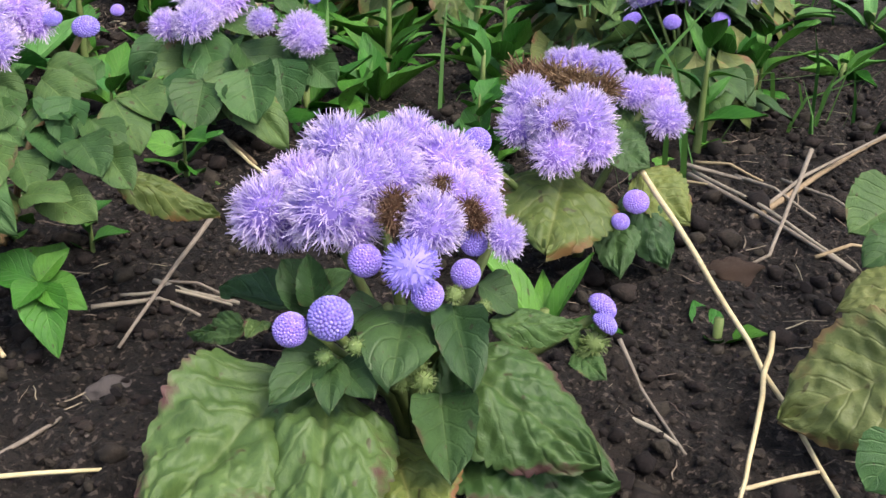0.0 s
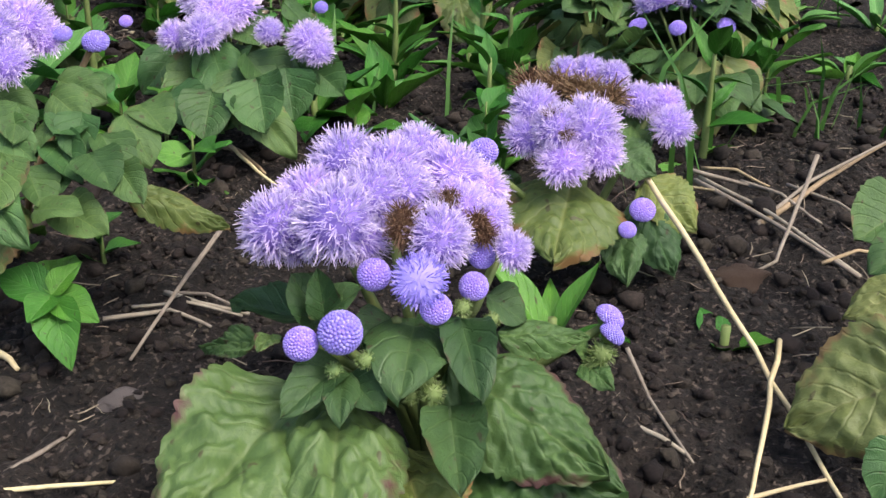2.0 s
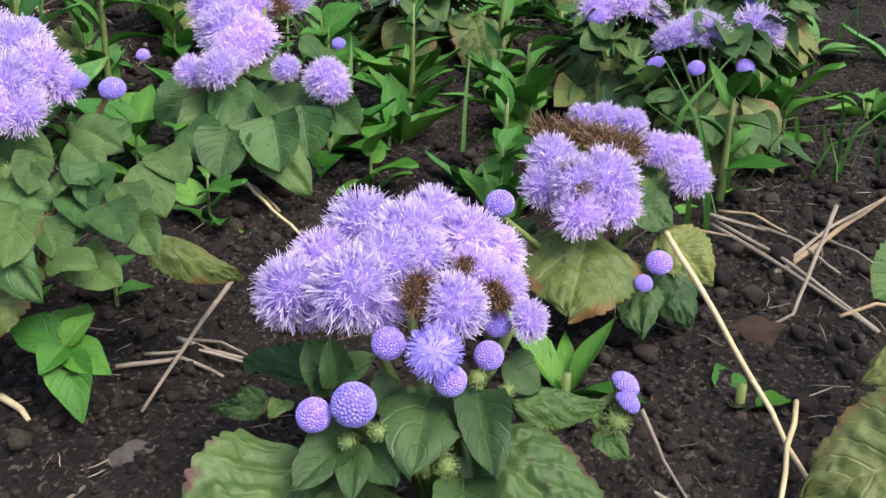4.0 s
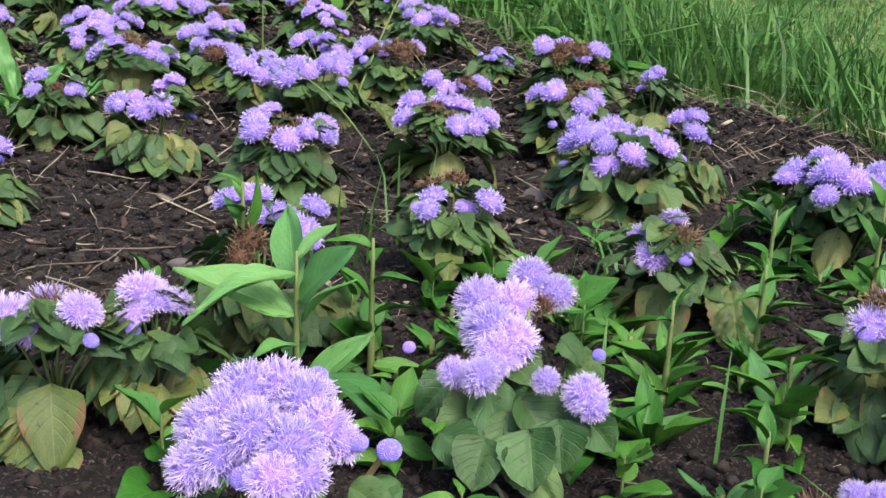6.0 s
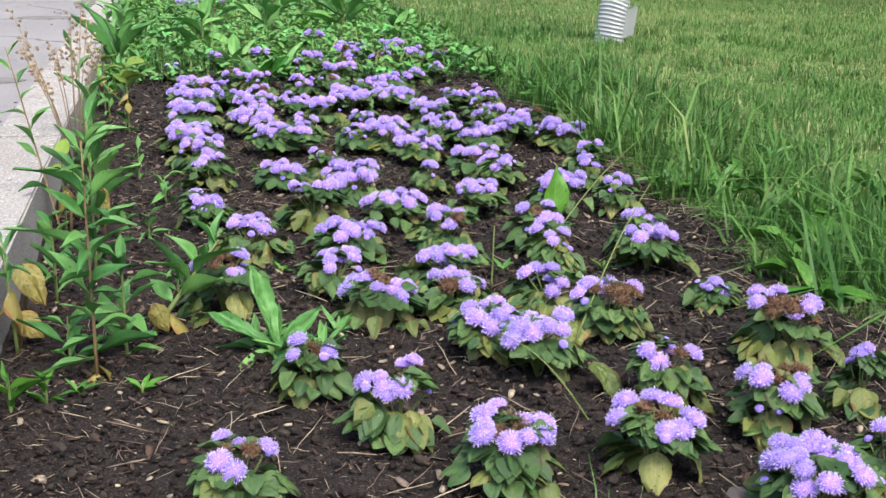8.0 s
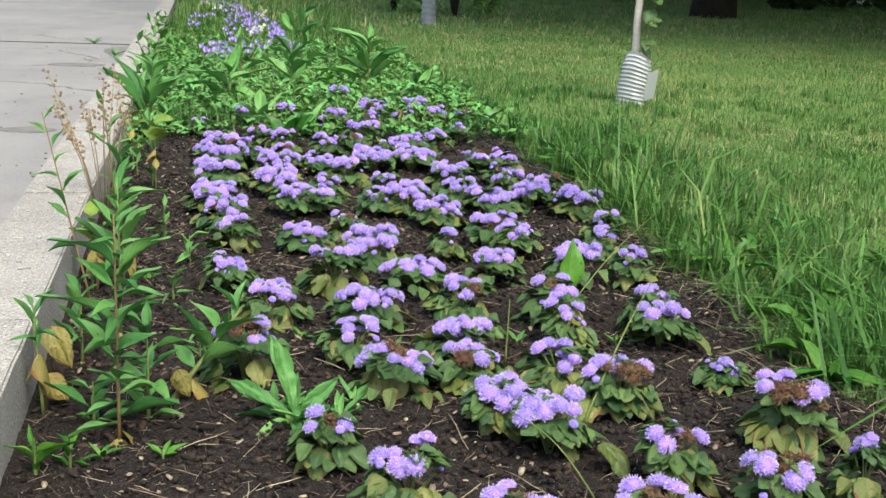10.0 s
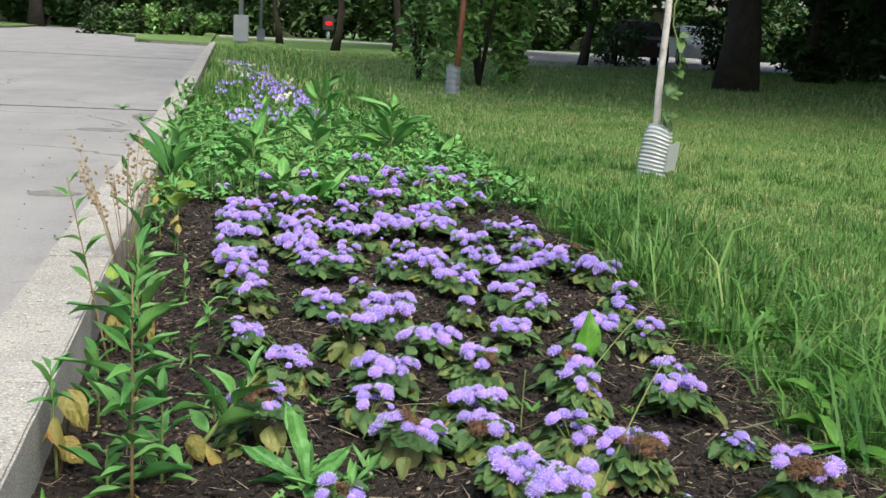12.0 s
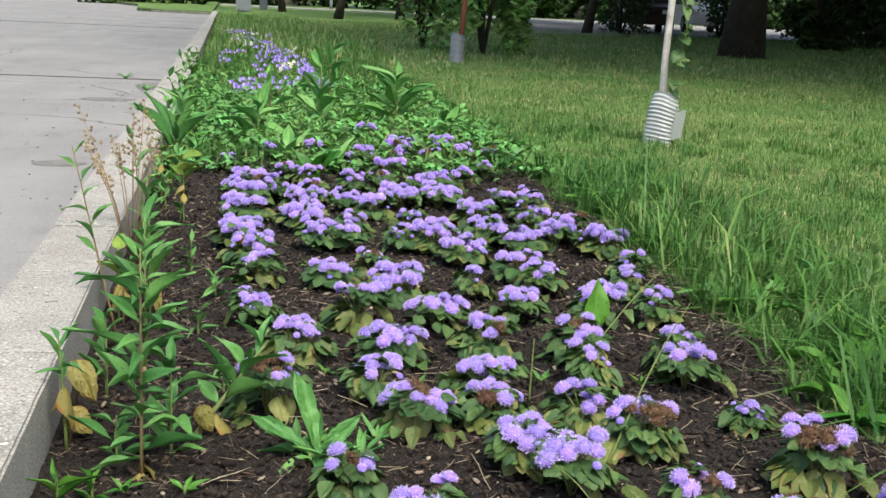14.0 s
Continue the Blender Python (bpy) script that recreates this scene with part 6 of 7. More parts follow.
weed(-0.40, 5.3, 0.20, 12, 0.15, 0.22, 25, SPEAR, label="green weed by the kerb", spread=0.9)
for i, (x, y, h) in enumerate(((-0.25, 1.95, 0.05), (-0.22, 2.25, 0.06), (-0.28, 2.5, 0.08), (-0.2, 1.62, 0.04), (-0.41, 1.17, 0.05), (-0.37, 1.2, 0.04))):
    weed(x, y, h, 7, 0.055, 0.22, 300 + i, SPEAR if i < 4 else OVAL, label="small green weed by the kerb", spread=0.5)
for i, (x, y, zb, dx, dy, dz, w) in enumerate(((-0.425, 1.47, 0.105, 0.035, -0.045, -0.045, 0.042), (-0.425, 1.40, 0.055, 0.035, -0.025, -0.025, 0.038), (-0.335, 1.98, 0.10, 0.01, -0.02, -0.06, 0.022), (-0.40, 2.02, 0.09, -0.02, -0.02, -0.05, 0.015), (-0.235, 1.42, 0.05, 0.02, -0.02, -0.035, 0.03))):
    g = thing("yellow_weed", pose(x, y, soil_height(x, y)), "withering weed with a hanging yellow-orange leaf", "weed", "weeds in the bed")
    put("stem", mesh_of("stem", *tube_geo([(0, 0, -0.01), (0.004, 0.003, zb * 0.6), (0, 0, zb)], [0.003, 0.0025, 0.002], 6), M_REDSTEM), None, g)
    leaf(g, BIG["yellow"], (0, 0, zb), (dx, dy, zb + dz), w, (0, -0.7, 0.7), i, "yellow-orange hanging leaf")
for i, (x, y, s) in enumerate(((-0.09, 1.36, 0.06), (0.0, 1.30, 0.06), (-0.05, 1.27, 0.06), (0.03, 1.36, 0.05))):
    rosette(x, y, 7, s, 0.2, 80 + i, LANCE, "green weed tuft in soil", up=0.8)
crisp = rosette(-0.07, 1.30, 8, 0.09, 0.22, 91, SPEAR, "crinkled broad-leaved weed standing in soil", up=0.5)
for base, tip, wd in (((0, 0.01, 0.01), (-0.025, 0.05, 0.12), 0.03), ((-0.01, 0, 0.01), (-0.09, 0.03, 0.06), 0.024), ((0.01, 0, 0.01), (0.07, 0.02, 0.06), 0.024)):
    leaf(crisp, CRISP, base, tip, wd, (0.3, -0.5, 0.7), int(wd * 1000))
for i, (x, y) in enumerate(((0.135, 1.62), (0.07, 1.50), (-0.02, 1.70), (0.36, 1.62), (-0.30, 2.1), (-0.2, 2.6), (-0.25, 1.2), (-0.33, 1.22), (0.55, 1.62), (0.0, 2.55))):
    rosette(x, y, 5, 0.035, 0.3, 95 + i, LANCEF, "tiny green seedling in soil", up=1.0)
lone = thing("weed", pose(0.545, 1.90, 0.0), "single upright broad green leaf in the bed", "weed", "weeds in the bed")
leaf(lone, DOCKD, (0, 0, 0.02), (0.012, 0.01, 0.13), 0.052, (0.1, -1, 0.1), 0)
put("stem", mesh_of("stem", *tube_geo([(0, 0, -0.01), (0, 0, 0.03)], [0.003, 0.0025], 6), M_STEM), None, lone)
# weeds that close the bed at its far end: a few tall docks over low herbs
for i, (x, y, h, n, ln, wd) in enumerate(((0.277, 5.70, 0.34, 13, 0.21, 0.2), (0.70, 5.90, 0.26, 14, 0.25, 0.19), (-0.05, 5.25, 0.16, 8, 0.27, 0.2), (0.40, 6.6, 0.36, 12, 0.2, 0.2), (0.115, 3.90, 0.03, 5, 0.15, 0.36), (0.03, 5.9, 0.2, 10, 0.2, 0.2), (0.85, 5.3, 0.1, 8, 0.2, 0.25), (0.22, 4.15, 0.05, 6, 0.17, 0.33), (0.05, 4.35, 0.05, 6, 0.2, 0.3))):
    weed(x, y, h, n, ln, wd, 120 + i, SPEAR if i != 4 else DOCKD, label="dock with long pointed leaves at the bed's far end", spread=0.75 if i != 4 else 1.6, r=0.006, start=0.12, stem=M_REDSTEM if i % 2 else M_STEM)
for i in range(40):
    x, y = WEED_RNG.uniform(-0.40, 1.05), 4.2 + 4.0 * WEED_RNG.random() ** 1.2
    if i % 4 == 0:
        rosette(x, y, 6, WEED_RNG.uniform(0.09, 0.15), 0.26, 140 + i, SPEAR, "low weed with long leaves at the bed's far end", up=0.8)
    elif i % 4 == 1:
        weed(x, y, WEED_RNG.uniform(0.05, 0.11), 13, WEED_RNG.uniform(0.035, 0.06), 0.5, 140 + i, OVAL, label="bushy green weed with oval leaves", spread=0.4, r=0.003)
    else:
        weed(x, y, WEED_RNG.uniform(0.08, 0.16), 14, WEED_RNG.uniform(0.04, 0.07), 0.2, 140 + i, (LANCE, SPEAR)[i % 2], label="bushy green weed with narrow leaves", spread=0.5, r=0.003)
# weeds that lean out over the kerb
for i in range(13):
    y = 4.9 + i * 0.42 + WEED_RNG.uniform(-0.1, 0.1)
    weed(-0.435, y, WEED_RNG.uniform(0.09, 0.24), 11, WEED_RNG.uniform(0.06, 0.11), 0.33, 420 + i, (DOCK, LANCE, OVAL)[i % 3], label="green weed leaning out over the kerb", yellow=i % 3 == 0, spread=0.6, lean=(-0.35 * WEED_RNG.random(), 0), r=0.004)
for i in range(9):
    y = 2.9 + i * 0.22
    weed(-0.43 + 0.12 * WEED_RNG.random() ** 2, y, WEED_RNG.uniform(0.06, 0.16), 9, WEED_RNG.uniform(0.05, 0.09), 0.3, 230 + i, (LANCE, OVAL, SPEAR)[i % 3], label="weed with yellow-green leaves along the kerb", yellow=i % 3, spread=0.6)
# tall dried seed stalks by the kerb
dry = thing("dried_weed", pose(-0.42, 2.55, 0.0), "tall dried tan weed with seed heads by the kerb", "weed")
rng = random.Random(9)
for i in range(13):
    a, hgt = i * 2.4, rng.uniform(0.26, 0.40)
    tip = Vector((math.cos(a) * 0.09 - 0.03, math.sin(a) * 0.10, hgt))
    geos = [tube_geo([(0, 0, -0.01), tip * 0.5 + Vector((0, 0, 0.03)), tip], [0.0018, 0.0013, 0.0008], 5)]
    for k in range(14):
        c = tip.lerp(Vector((tip.x * 0.6, tip.y * 0.6, hgt * 0.72)), k / 14) + Vector((rng.uniform(-1, 1), rng.uniform(-1, 1), rng.uniform(-1, 1))) * 0.012
        geos.append(tube_geo([c, c + Vector((0.002, 0.001, 0.006))], [0.0042, 0.0024], 5))
    put("stalk", mesh_of("stalk", *joined(geos), M_DRY), None, dry)

# long grass stalks over the soil
def arc(name, a, b, sag, r, mat, label):
    a, b = Vector(a), Vector(b)
    pts = [a.lerp(b, k / 8) + Vector((0, 0, sag * math.sin(math.pi * k / 8))) for k in range(9)]
    v, f = tube_geo([p - a for p in pts], [r * (1.05 - 0.08 * k) for k in range(9)], 5)
    return tagged(put(name, mesh_of(name, v, f, mat), Matrix.Translation(a)), label, "grass")


arc("grass_stalk", (0.36, 1.25, 0), (0.56, 1.46, 0.20), 0.02, 0.0016, M_STEM, "long green grass stalk")
arc("grass_stalk", (0.46, 1.72, 0), (0.76, 2.0, 0.16), 0.02, 0.0016, M_STEM, "long green grass stalk leaning over soil")
arc("grass_stalk", (0.32, 1.55, 0), (0.325, 1.56, 0.11), 0.0, 0.002, M_STEM, "single upright green grass blade")
arc("grass_stalk", (0.30, 1.00, 0), (0.20, 1.08, 0.10), 0.02, 0.0012, M_STEM, "thin green grass stalk over a flower")
arc("grass_stalk", (0.42, 1.0, 0), (0.40, 1.15, 0.10), 0.01, 0.0014, M_STEM, "thin green grass stalk")

# ---- grass ----


def grass_mat(name, c1, c2, dry, light=(0.22, 0.29, 0.09), pale=0.55, straw=0.86):
    m, n, l, p = base_mat(name)
    isl = n.new("ShaderNodeNewGeometry")
    patch = noise_tex(n, l, isl.outputs["Position"], 1.1, 3.0)
    col = mix_col(n, l, isl.outputs["Random Per Island"], c1, c2)
    amount = math_node(n, l, "ADD", isl.outputs["Random Per Island"], math_node(n, l, "MULTIPLY", math_node(n, l, "SUBTRACT", patch, 0.5), 1.2))
    col = mix_col(n, l, ramp(n, l, amount, straw, straw + 0.2), col, dry)
    wide = noise_tex(n, l, isl.outputs["Position"], 0.45, 3.0)
    col = mix_col(n, l, math_node(n, l, "MULTIPLY", ramp(n, l, wide, 0.45, 0.66), pale), col, light)
    l.new(col, p.inputs["Base Color"])
    p.inputs["Roughness"].default_value, p.inputs["Specular IOR Level"].default_value = 0.5, 0.35
    tr = n.new("ShaderNodeBsdfTranslucent")
    l.new(col, tr.inputs[0])
    mx = n.new("ShaderNodeMixShader")
    mx.inputs[0].default_value = 0.3
    l.new(p.outputs[0], mx.inputs[1])
    l.new(tr.outputs[0], mx.inputs[2])
    l.new(mx.outputs[0], n["Material Output"].inputs[0])
    return m


M_GRASS = grass_mat("lawn_blades", (0.045, 0.135, 0.026), (0.15, 0.295, 0.075), (0.42, 0.40, 0.2), (0.24, 0.345, 0.115), 0.4, 0.76)
M_TALL = grass_mat("tall_blades", (0.022, 0.085, 0.016), (0.10, 0.235, 0.048), (0.30, 0.30, 0.13), (0.15, 0.28, 0.065), 0.25, 0.93)
G = np.random.default_rng(5)


def area(n, x0, x1, y0, y1, keep):
    p = np.stack([G.uniform(x0, x1, n), G.uniform(y0, y1, n)], 1)
    return p[np.array([keep(a, b) for a, b in p])]


def on_lawn(x, y):
    return x > bed_edge(y) + 0.02 + 0.1 * noise.noise(Vector((x * 9, y * 9, 0)))


def lawn_patch(name, n, box, ln, w, lean, mat, seed, keep, label):
    xy = area(n, *box, keep)
    a, b = xy[:, 0], xy[:, 1]
    lump = np.sin(5.1 * a + 2.3 * np.sin(3.7 * b + seed)) * np.sin(4.3 * b + 1.9 * np.sin(4.9 * a)) + 0.6 * np.sin(17 * a + 3 * np.sin(11 * b)) * np.sin(15 * b + 2 * np.sin(13 * a))
    ob = blades(name, xy, -0.02, ln * (1 + 0.48 * lump), w, lean * (1 - 0.25 * lump), mat, seed)
    return tagged(ob, label, "grass", kind="stuff")


lawn_patch("lawn_grass", 150000, (0.7, 4.0, -0.2, 5.0), 0.034, 0.0017, 1.1, M_GRASS, 1, on_lawn, "short mown lawn grass beside the bed")
M_THATCH = grass_mat("dry_thatch", (0.20, 0.19, 0.09), (0.28, 0.25, 0.13), (0.36, 0.32, 0.18))
lawn_patch("lawn_thatch", 42000, (0.8, 6.0, 0.3, 10.0), 0.032, 0.0012, 1.6, M_THATCH, 12, on_lawn, "dry tan clippings among the lawn grass")
lawn_patch("lawn_grass_middle", 110000, (0.7, 7.5, 5.0, 12.0), 0.038, 0.0021, 1.1, M_GRASS, 2, on_lawn, "short mown lawn grass")
lawn_patch("lawn_grass_far", 70000, (-0.4, 20.0, 12.0, 34.0), 0.055, 0.006, 0.7, M_GRASS, 3, lambda x, y: True, "short mown lawn grass under the trees")
lawn_patch("edge_grass", 20000, (0.70, 1.6, 0.2, 4.4), 0.085, 0.0024, 1.0, M_TALL, 4, lambda x, y: on_lawn(x, y) and x < bed_edge(y) + 0.6 and noise.noise(Vector((x * 3, y * 3, 7))) > -0.12, "tall uncut green grass along the bed")
lawn_patch("long_grass", 1100, (0.70, 1.30, 0.2, 3.6), 0.17, 0.0034, 1.6, M_TALL, 14, lambda x, y: on_lawn(x, y) and x < bed_edge(y) + 0.7 and noise.noise(Vector((x * 3, y * 3, 7))) > -0.05, "long arching grass blades along the bed")
lawn_patch("overhanging_grass", 260, (0.66, 1.1, 0.9, 3.4), 0.24, 0.0036, 1.9, M_TALL, 24, lambda x, y: abs(x - bed_edge(y) - 0.05) < 0.07, "long grass blades arching out over the soil")
lawn_patch("verge_grass", 26000, (-0.44, 1.3, 4.1, 12.0), 0.07, 0.003, 1.0, M_TALL, 6, lambda x, y: noise.noise(Vector((x * 2, y * 2, 3))) > -0.3 or y > 6, "rough grass among the weeds")
M_SEED = grass_mat("weedy_blades", (0.12, 0.24, 0.05), (0.20, 0.33, 0.09), (0.36, 0.33, 0.16))
lawn_patch("weedy_grass", 1600, (-0.43, 1.2, 4.2, 9.5), 0.13, 0.0035, 1.3, M_SEED, 16, lambda x, y: noise.noise(Vector((x * 2.5, y * 2.5, 8))) > -0.15, "pale arching grass among the weeds")
lawn_patch("verge_grass_far", 9000, (-0.44, 1.6, 12.0, 33.0), 0.14, 0.007, 0.6, M_GRASS, 8, lambda x, y: True, "rough grass along the kerb")
def tufts(name, n, box, blades_n, spread, ln, w, mat, seed, keep, label):
    """Tufts of grass, each with its own height, standing out of the shorter lawn."""
    rng = np.random.default_rng(seed)
    mid = area(n, *box, keep)
    xy = np.repeat(mid, blades_n, 0) + rng.normal(0, spread, (len(mid) * blades_n, 2))
    tall = np.repeat(rng.uniform(0.6, 1.3, len(mid)), blades_n)
    return tagged(blades(name, xy, -0.02, ln * tall, w, 0.75, mat, seed), label, "grass", kind="stuff")


tufts("lawn_tufts", 420, (0.9, 3.6, 1.2, 6.5), 34, 0.024, 0.062, 0.0019, M_TALL, 41, on_lawn, "taller green tufts in the lawn")
tufts("edge_tufts", 170, (0.7, 1.5, 0.9, 4.2), 40, 0.018, 0.14, 0.0026, M_TALL, 42, lambda x, y: on_lawn(x, y) and x < bed_edge(y) + 0.45, "thick green grass tufts along the bed")
lawn_patch("lawn_thatch_far", 26000, (-0.4, 14.0, 9.0, 34.0), 0.05, 0.005, 1.0, M_THATCH, 13, lambda x, y: True, "dry clippings among the far lawn grass")
lawn_patch("bed_grass", 500, (0.1, 0.75, 0.1, 0.75), 0.07, 0.0016, 0.7, M_TALL, 9, lambda x, y: noise.noise(Vector((x * 7, y * 7, 2))) > 0.0, "thin green grass sprouting in the bed")

M_HERB = surface("herb_leaves", (0.065, 0.18, 0.042), (0.13, 0.30, 0.085), 3.0, 60.0, 0.5, 0.0, vary=0.4, island=True)
hr_ = random.Random(52)
hv = [(0, 0, 0), (0.30, 0.35, 0.1), (0, 0.4, 0.02), (-0.30, 0.35, 0.1), (0.24, 0.72, 0.04), (0, 0.75, -0.03), (-0.24, 0.72, 0.04), (0, 1.05, -0.14)]
hf = [(0, 1, 2), (0, 2, 3), (2, 1, 4, 5), (3, 2, 5, 6), (5, 4, 7), (6, 5, 7)]
ms = []
while len(ms) < 9000:
    x, y = hr_.uniform(-0.43, 1.15), 4.05 + 4.6 * hr_.random() ** 1.3
    lump = noise.noise(Vector((x * 4, y * 3, 11)))
    if lump < -0.22 or (y < 4.6 and noise.noise(Vector((x * 5, y * 5, 2))) < 0.05):
        continue
    sc = hr_.uniform(0.018, 0.05)
    r = Euler((hr_.uniform(-0.3, 0.9), hr_.uniform(-0.4, 0.4), hr_.uniform(0, 6.28))).to_matrix() @ Matrix.Diagonal((sc * hr_.uniform(0.6, 1.1), sc, sc))
    z = (0.02 + 0.10 * (0.35 + lump)) * hr_.random() ** 0.6
    ms.append([[*r[k], (x, y, z)[k]] for k in range(3)])
tagged(scatter_geo("low_herbs", hv, hf, ms, M_HERB), "low leafy green herbs filling the bed's far end", "herbs", kind="stuff")

# broad weed leaves in the tall grass
for i in range(14):
    y = WEED_RNG.uniform(0.9, 3.8)
    rosette(bed_edge(y) + WEED_RNG.uniform(0.02, 0.5), y, 8, WEED_RNG.uniform(0.07, 0.13), 0.24, 200 + i, SPEAR if i % 2 else DOCKD, "broad-leaved weed in the tall grass", up=0.9)

for i, (x, y, ln) in enumerate(((0.86, 1.40, 0.15), (0.92, 1.56, 0.16), (1.02, 1.72, 0.17), (1.08, 1.9, 0.15), (0.98, 2.1, 0.12), (0.96, 2.9, 0.14))):
    rosette(x, y, 7, ln * 0.85, 0.22, 700 + i, DOCKD, "long-leaved dock in the grass beside the bed", up=0.55)

# pansies beyond the weeds
PANSY = []
for nm, mat in (("violet", M_PANSY), ("white", M_WHITE)):
    v, f = [], []
    for k in range(5):
        a = 2 * math.pi * k / 5
        o = len(v)
        v.append((0, 0, 0))
        for j in range(7):
            b = a + (j - 3) * 0.2
            rr = 1.0 - 0.25 * abs(j - 3) / 3
            v.append((math.cos(b) * rr, math.sin(b) * rr, 0.12 + 0.1 * math.sin(j)))
        f += [(o, o + j + 1, o + j + 2) for j in range(6)]
    PANSY.append(mesh_of("petals_" + nm, v, f, mat))
for i in range(58):
    y = 6.6 + 12 * WEED_RNG.random() ** 1.2
    x = -0.25 + 0.75 * WEED_RNG.random() ** 0.9
    white = i % 7 == 0
    g = thing("pansy_plant", pose(x, y, -0.015), "white pansies among the grass" if white else "violet pansies among the grass", "flower", "pansies in the bed")
    for k in range(5):
        a, h = k * 2.4 + i, WEED_RNG.uniform(0.08, 0.13)
        p = Vector((math.cos(a) * 0.045, math.sin(a) * 0.045, h))
        put("flower_head", PANSY[1 if white else 0], Matrix.Translation(p) @ pose(0, 0, 0, 55 + 20 * math.sin(a), 20 * math.cos(a), 0) @ Matrix.Diagonal((0.0175, 0.0175, 0.0175, 1)), g)
        leaf(g, LANCE, (0, 0, 0.01), (math.cos(a + 1) * 0.08, math.sin(a + 1) * 0.08, 0.08), 0.03, (0, 0, 1), k)
    put("stem", mesh_of("stem", *joined([tube_geo([(0, 0, -0.01), (math.cos(k * 2.4 + i) * 0.045, math.sin(k * 2.4 + i) * 0.045, 0.09)], [0.002, 0.0015], 4) for k in range(6)]), M_STEM), None, g)

# ---- crumbs of soil and dry litter ----
ico = bmesh.new()
bmesh.ops.create_icosphere(ico, subdivisions=1, radius=1)
IV = [tuple(w.co * (1 + 0.7 * noise.noise(w.co * 1.7))) for w in ico.verts]
IF = [tuple(w.index for w in q.verts) for q in ico.faces]
ico.free()
ico = bmesh.new()
bmesh.ops.create_icosphere(ico, subdivisions=2, radius=1)
LV = [tuple(w.co * (1 + 0.55 * noise.noise(w.co * 1.5) + 0.4 * noise.noise(w.co * 3.6 + Vector((4, 1, 7))))) for w in ico.verts]
LF = [tuple(w.index for w in q.verts) for q in ico.faces]
ico.free()


def strew(name, n, box, size, seed, unit, mat, flat, label, keep=None, sink=0.2):
    rng = random.Random(seed)
    ms = []
    while len(ms) < n:
        x, y = rng.uniform(box[0], box[1]), rng.uniform(box[2], box[3])
        if keep and not keep(x, y):
            continue
        s = size * (0.35 + 1.4 * rng.random() ** 3)
        r = Euler((rng.uniform(-0.5, 0.5), rng.uniform(-0.5, 0.5), rng.uniform(0, 6.28))).to_matrix() @ Matrix.Diagonal((s * flat[0] * rng.uniform(0.6, 1.4), s * flat[1], s * flat[2]))
        ms.append([[*r[i], (x, y, soil_height(x, y) + s * flat[2] * (1 - sink * 2) + 0.002)[i]] for i in range(3)])
    ob = scatter_geo(name, unit[0], unit[1], ms, mat)
    if mat == M_CLOD and unit[0] is IV:
        ob.data.polygons.foreach_set("use_smooth", [False] * len(ob.data.polygons))
    return tagged(ob, label, "soil" if mat == M_CLOD else "litter", kind="stuff")


STRIP = tube_geo([(-1, 0, 0), (-0.3, 0.12, 0.03), (0.4, -0.06, 0.04), (1, 0.1, 0)], [0.05, 0.07, 0.06, 0.035], 4)
in_bed = lambda x, y: x < bed_edge(y)
strew("soil_crumbs", 22000, (-0.22, 0.5, -0.2, 0.6), 0.0015, 1, (IV, IF), M_CLOD, (1, 1, 0.75), "dark crumbs of soil")
strew("soil_lumps", 5200, (-0.25, 0.5, -0.2, 0.6), 0.0031, 8, (LV, LF), M_CLOD, (1, 0.9, 0.7), "dark lumps of soil round the flowers")
strew("soil_clods", 20000, (-0.44, 0.95, 0.4, 3.0), 0.0036, 2, (IV, IF), M_CLOD, (1, 1, 0.7), "dark clods of soil", in_bed)
strew("soil_clods_far", 5000, (-0.44, 1.0, 3.0, 4.6), 0.006, 9, (IV, IF), M_CLOD, (1, 1, 0.7), "dark clods of soil at the bed's far end", in_bed)
strew("soil_lumps_bed", 8000, (-0.44, 0.95, 0.4, 3.2), 0.0052, 21, (IV, IF), M_CLOD, (1, 0.9, 0.65), "dark lumps of soil between the flowers", in_bed)
strew("dry_litter", 1700, (-0.2, 0.5, -0.2, 0.65), 0.005, 3, STRIP, M_LITTER, (1, 0.6, 0.6), "bits of dry straw and bark on the soil")
strew("bark_flakes", 3500, (-0.44, 1.0, 0.6, 3.0), 0.006, 6, (IV, IF), M_BIT, (1.2, 0.6, 0.22), "brown bark flakes strewn over the soil", in_bed)
strew("straw_tangle", 1300, (-0.44, 1.0, 0.6, 2.6), 0.020, 7, STRIP, M_LITTER, (1, 0.35, 0.45), "longer dry straws strewn over the soil", in_bed)
strew("edge_straw", 900, (0.6, 1.05, 0.8, 3.4), 0.022, 35, STRIP, M_LITTER, (1, 0.3, 0.4), "dry straw lying along the bed's edge", lambda x, y: abs(x - bed_edge(y)) < 0.09, 0.0)
strew("pale_chips", 2600, (-0.44, 1.0, 0.5, 3.5), 0.0042, 33, (IV, IF), M_LITTER, (1.3, 0.8, 0.4), "pale chips of bark and straw on the soil", in_bed, 0.0)
strew("dry_litter_bed", 10000, (-0.44, 1.0, 0.5, 4.5), 0.0075, 4, STRIP, M_LITTER, (1, 0.8, 0.8), "dry straw bits strewn over the soil", in_bed)

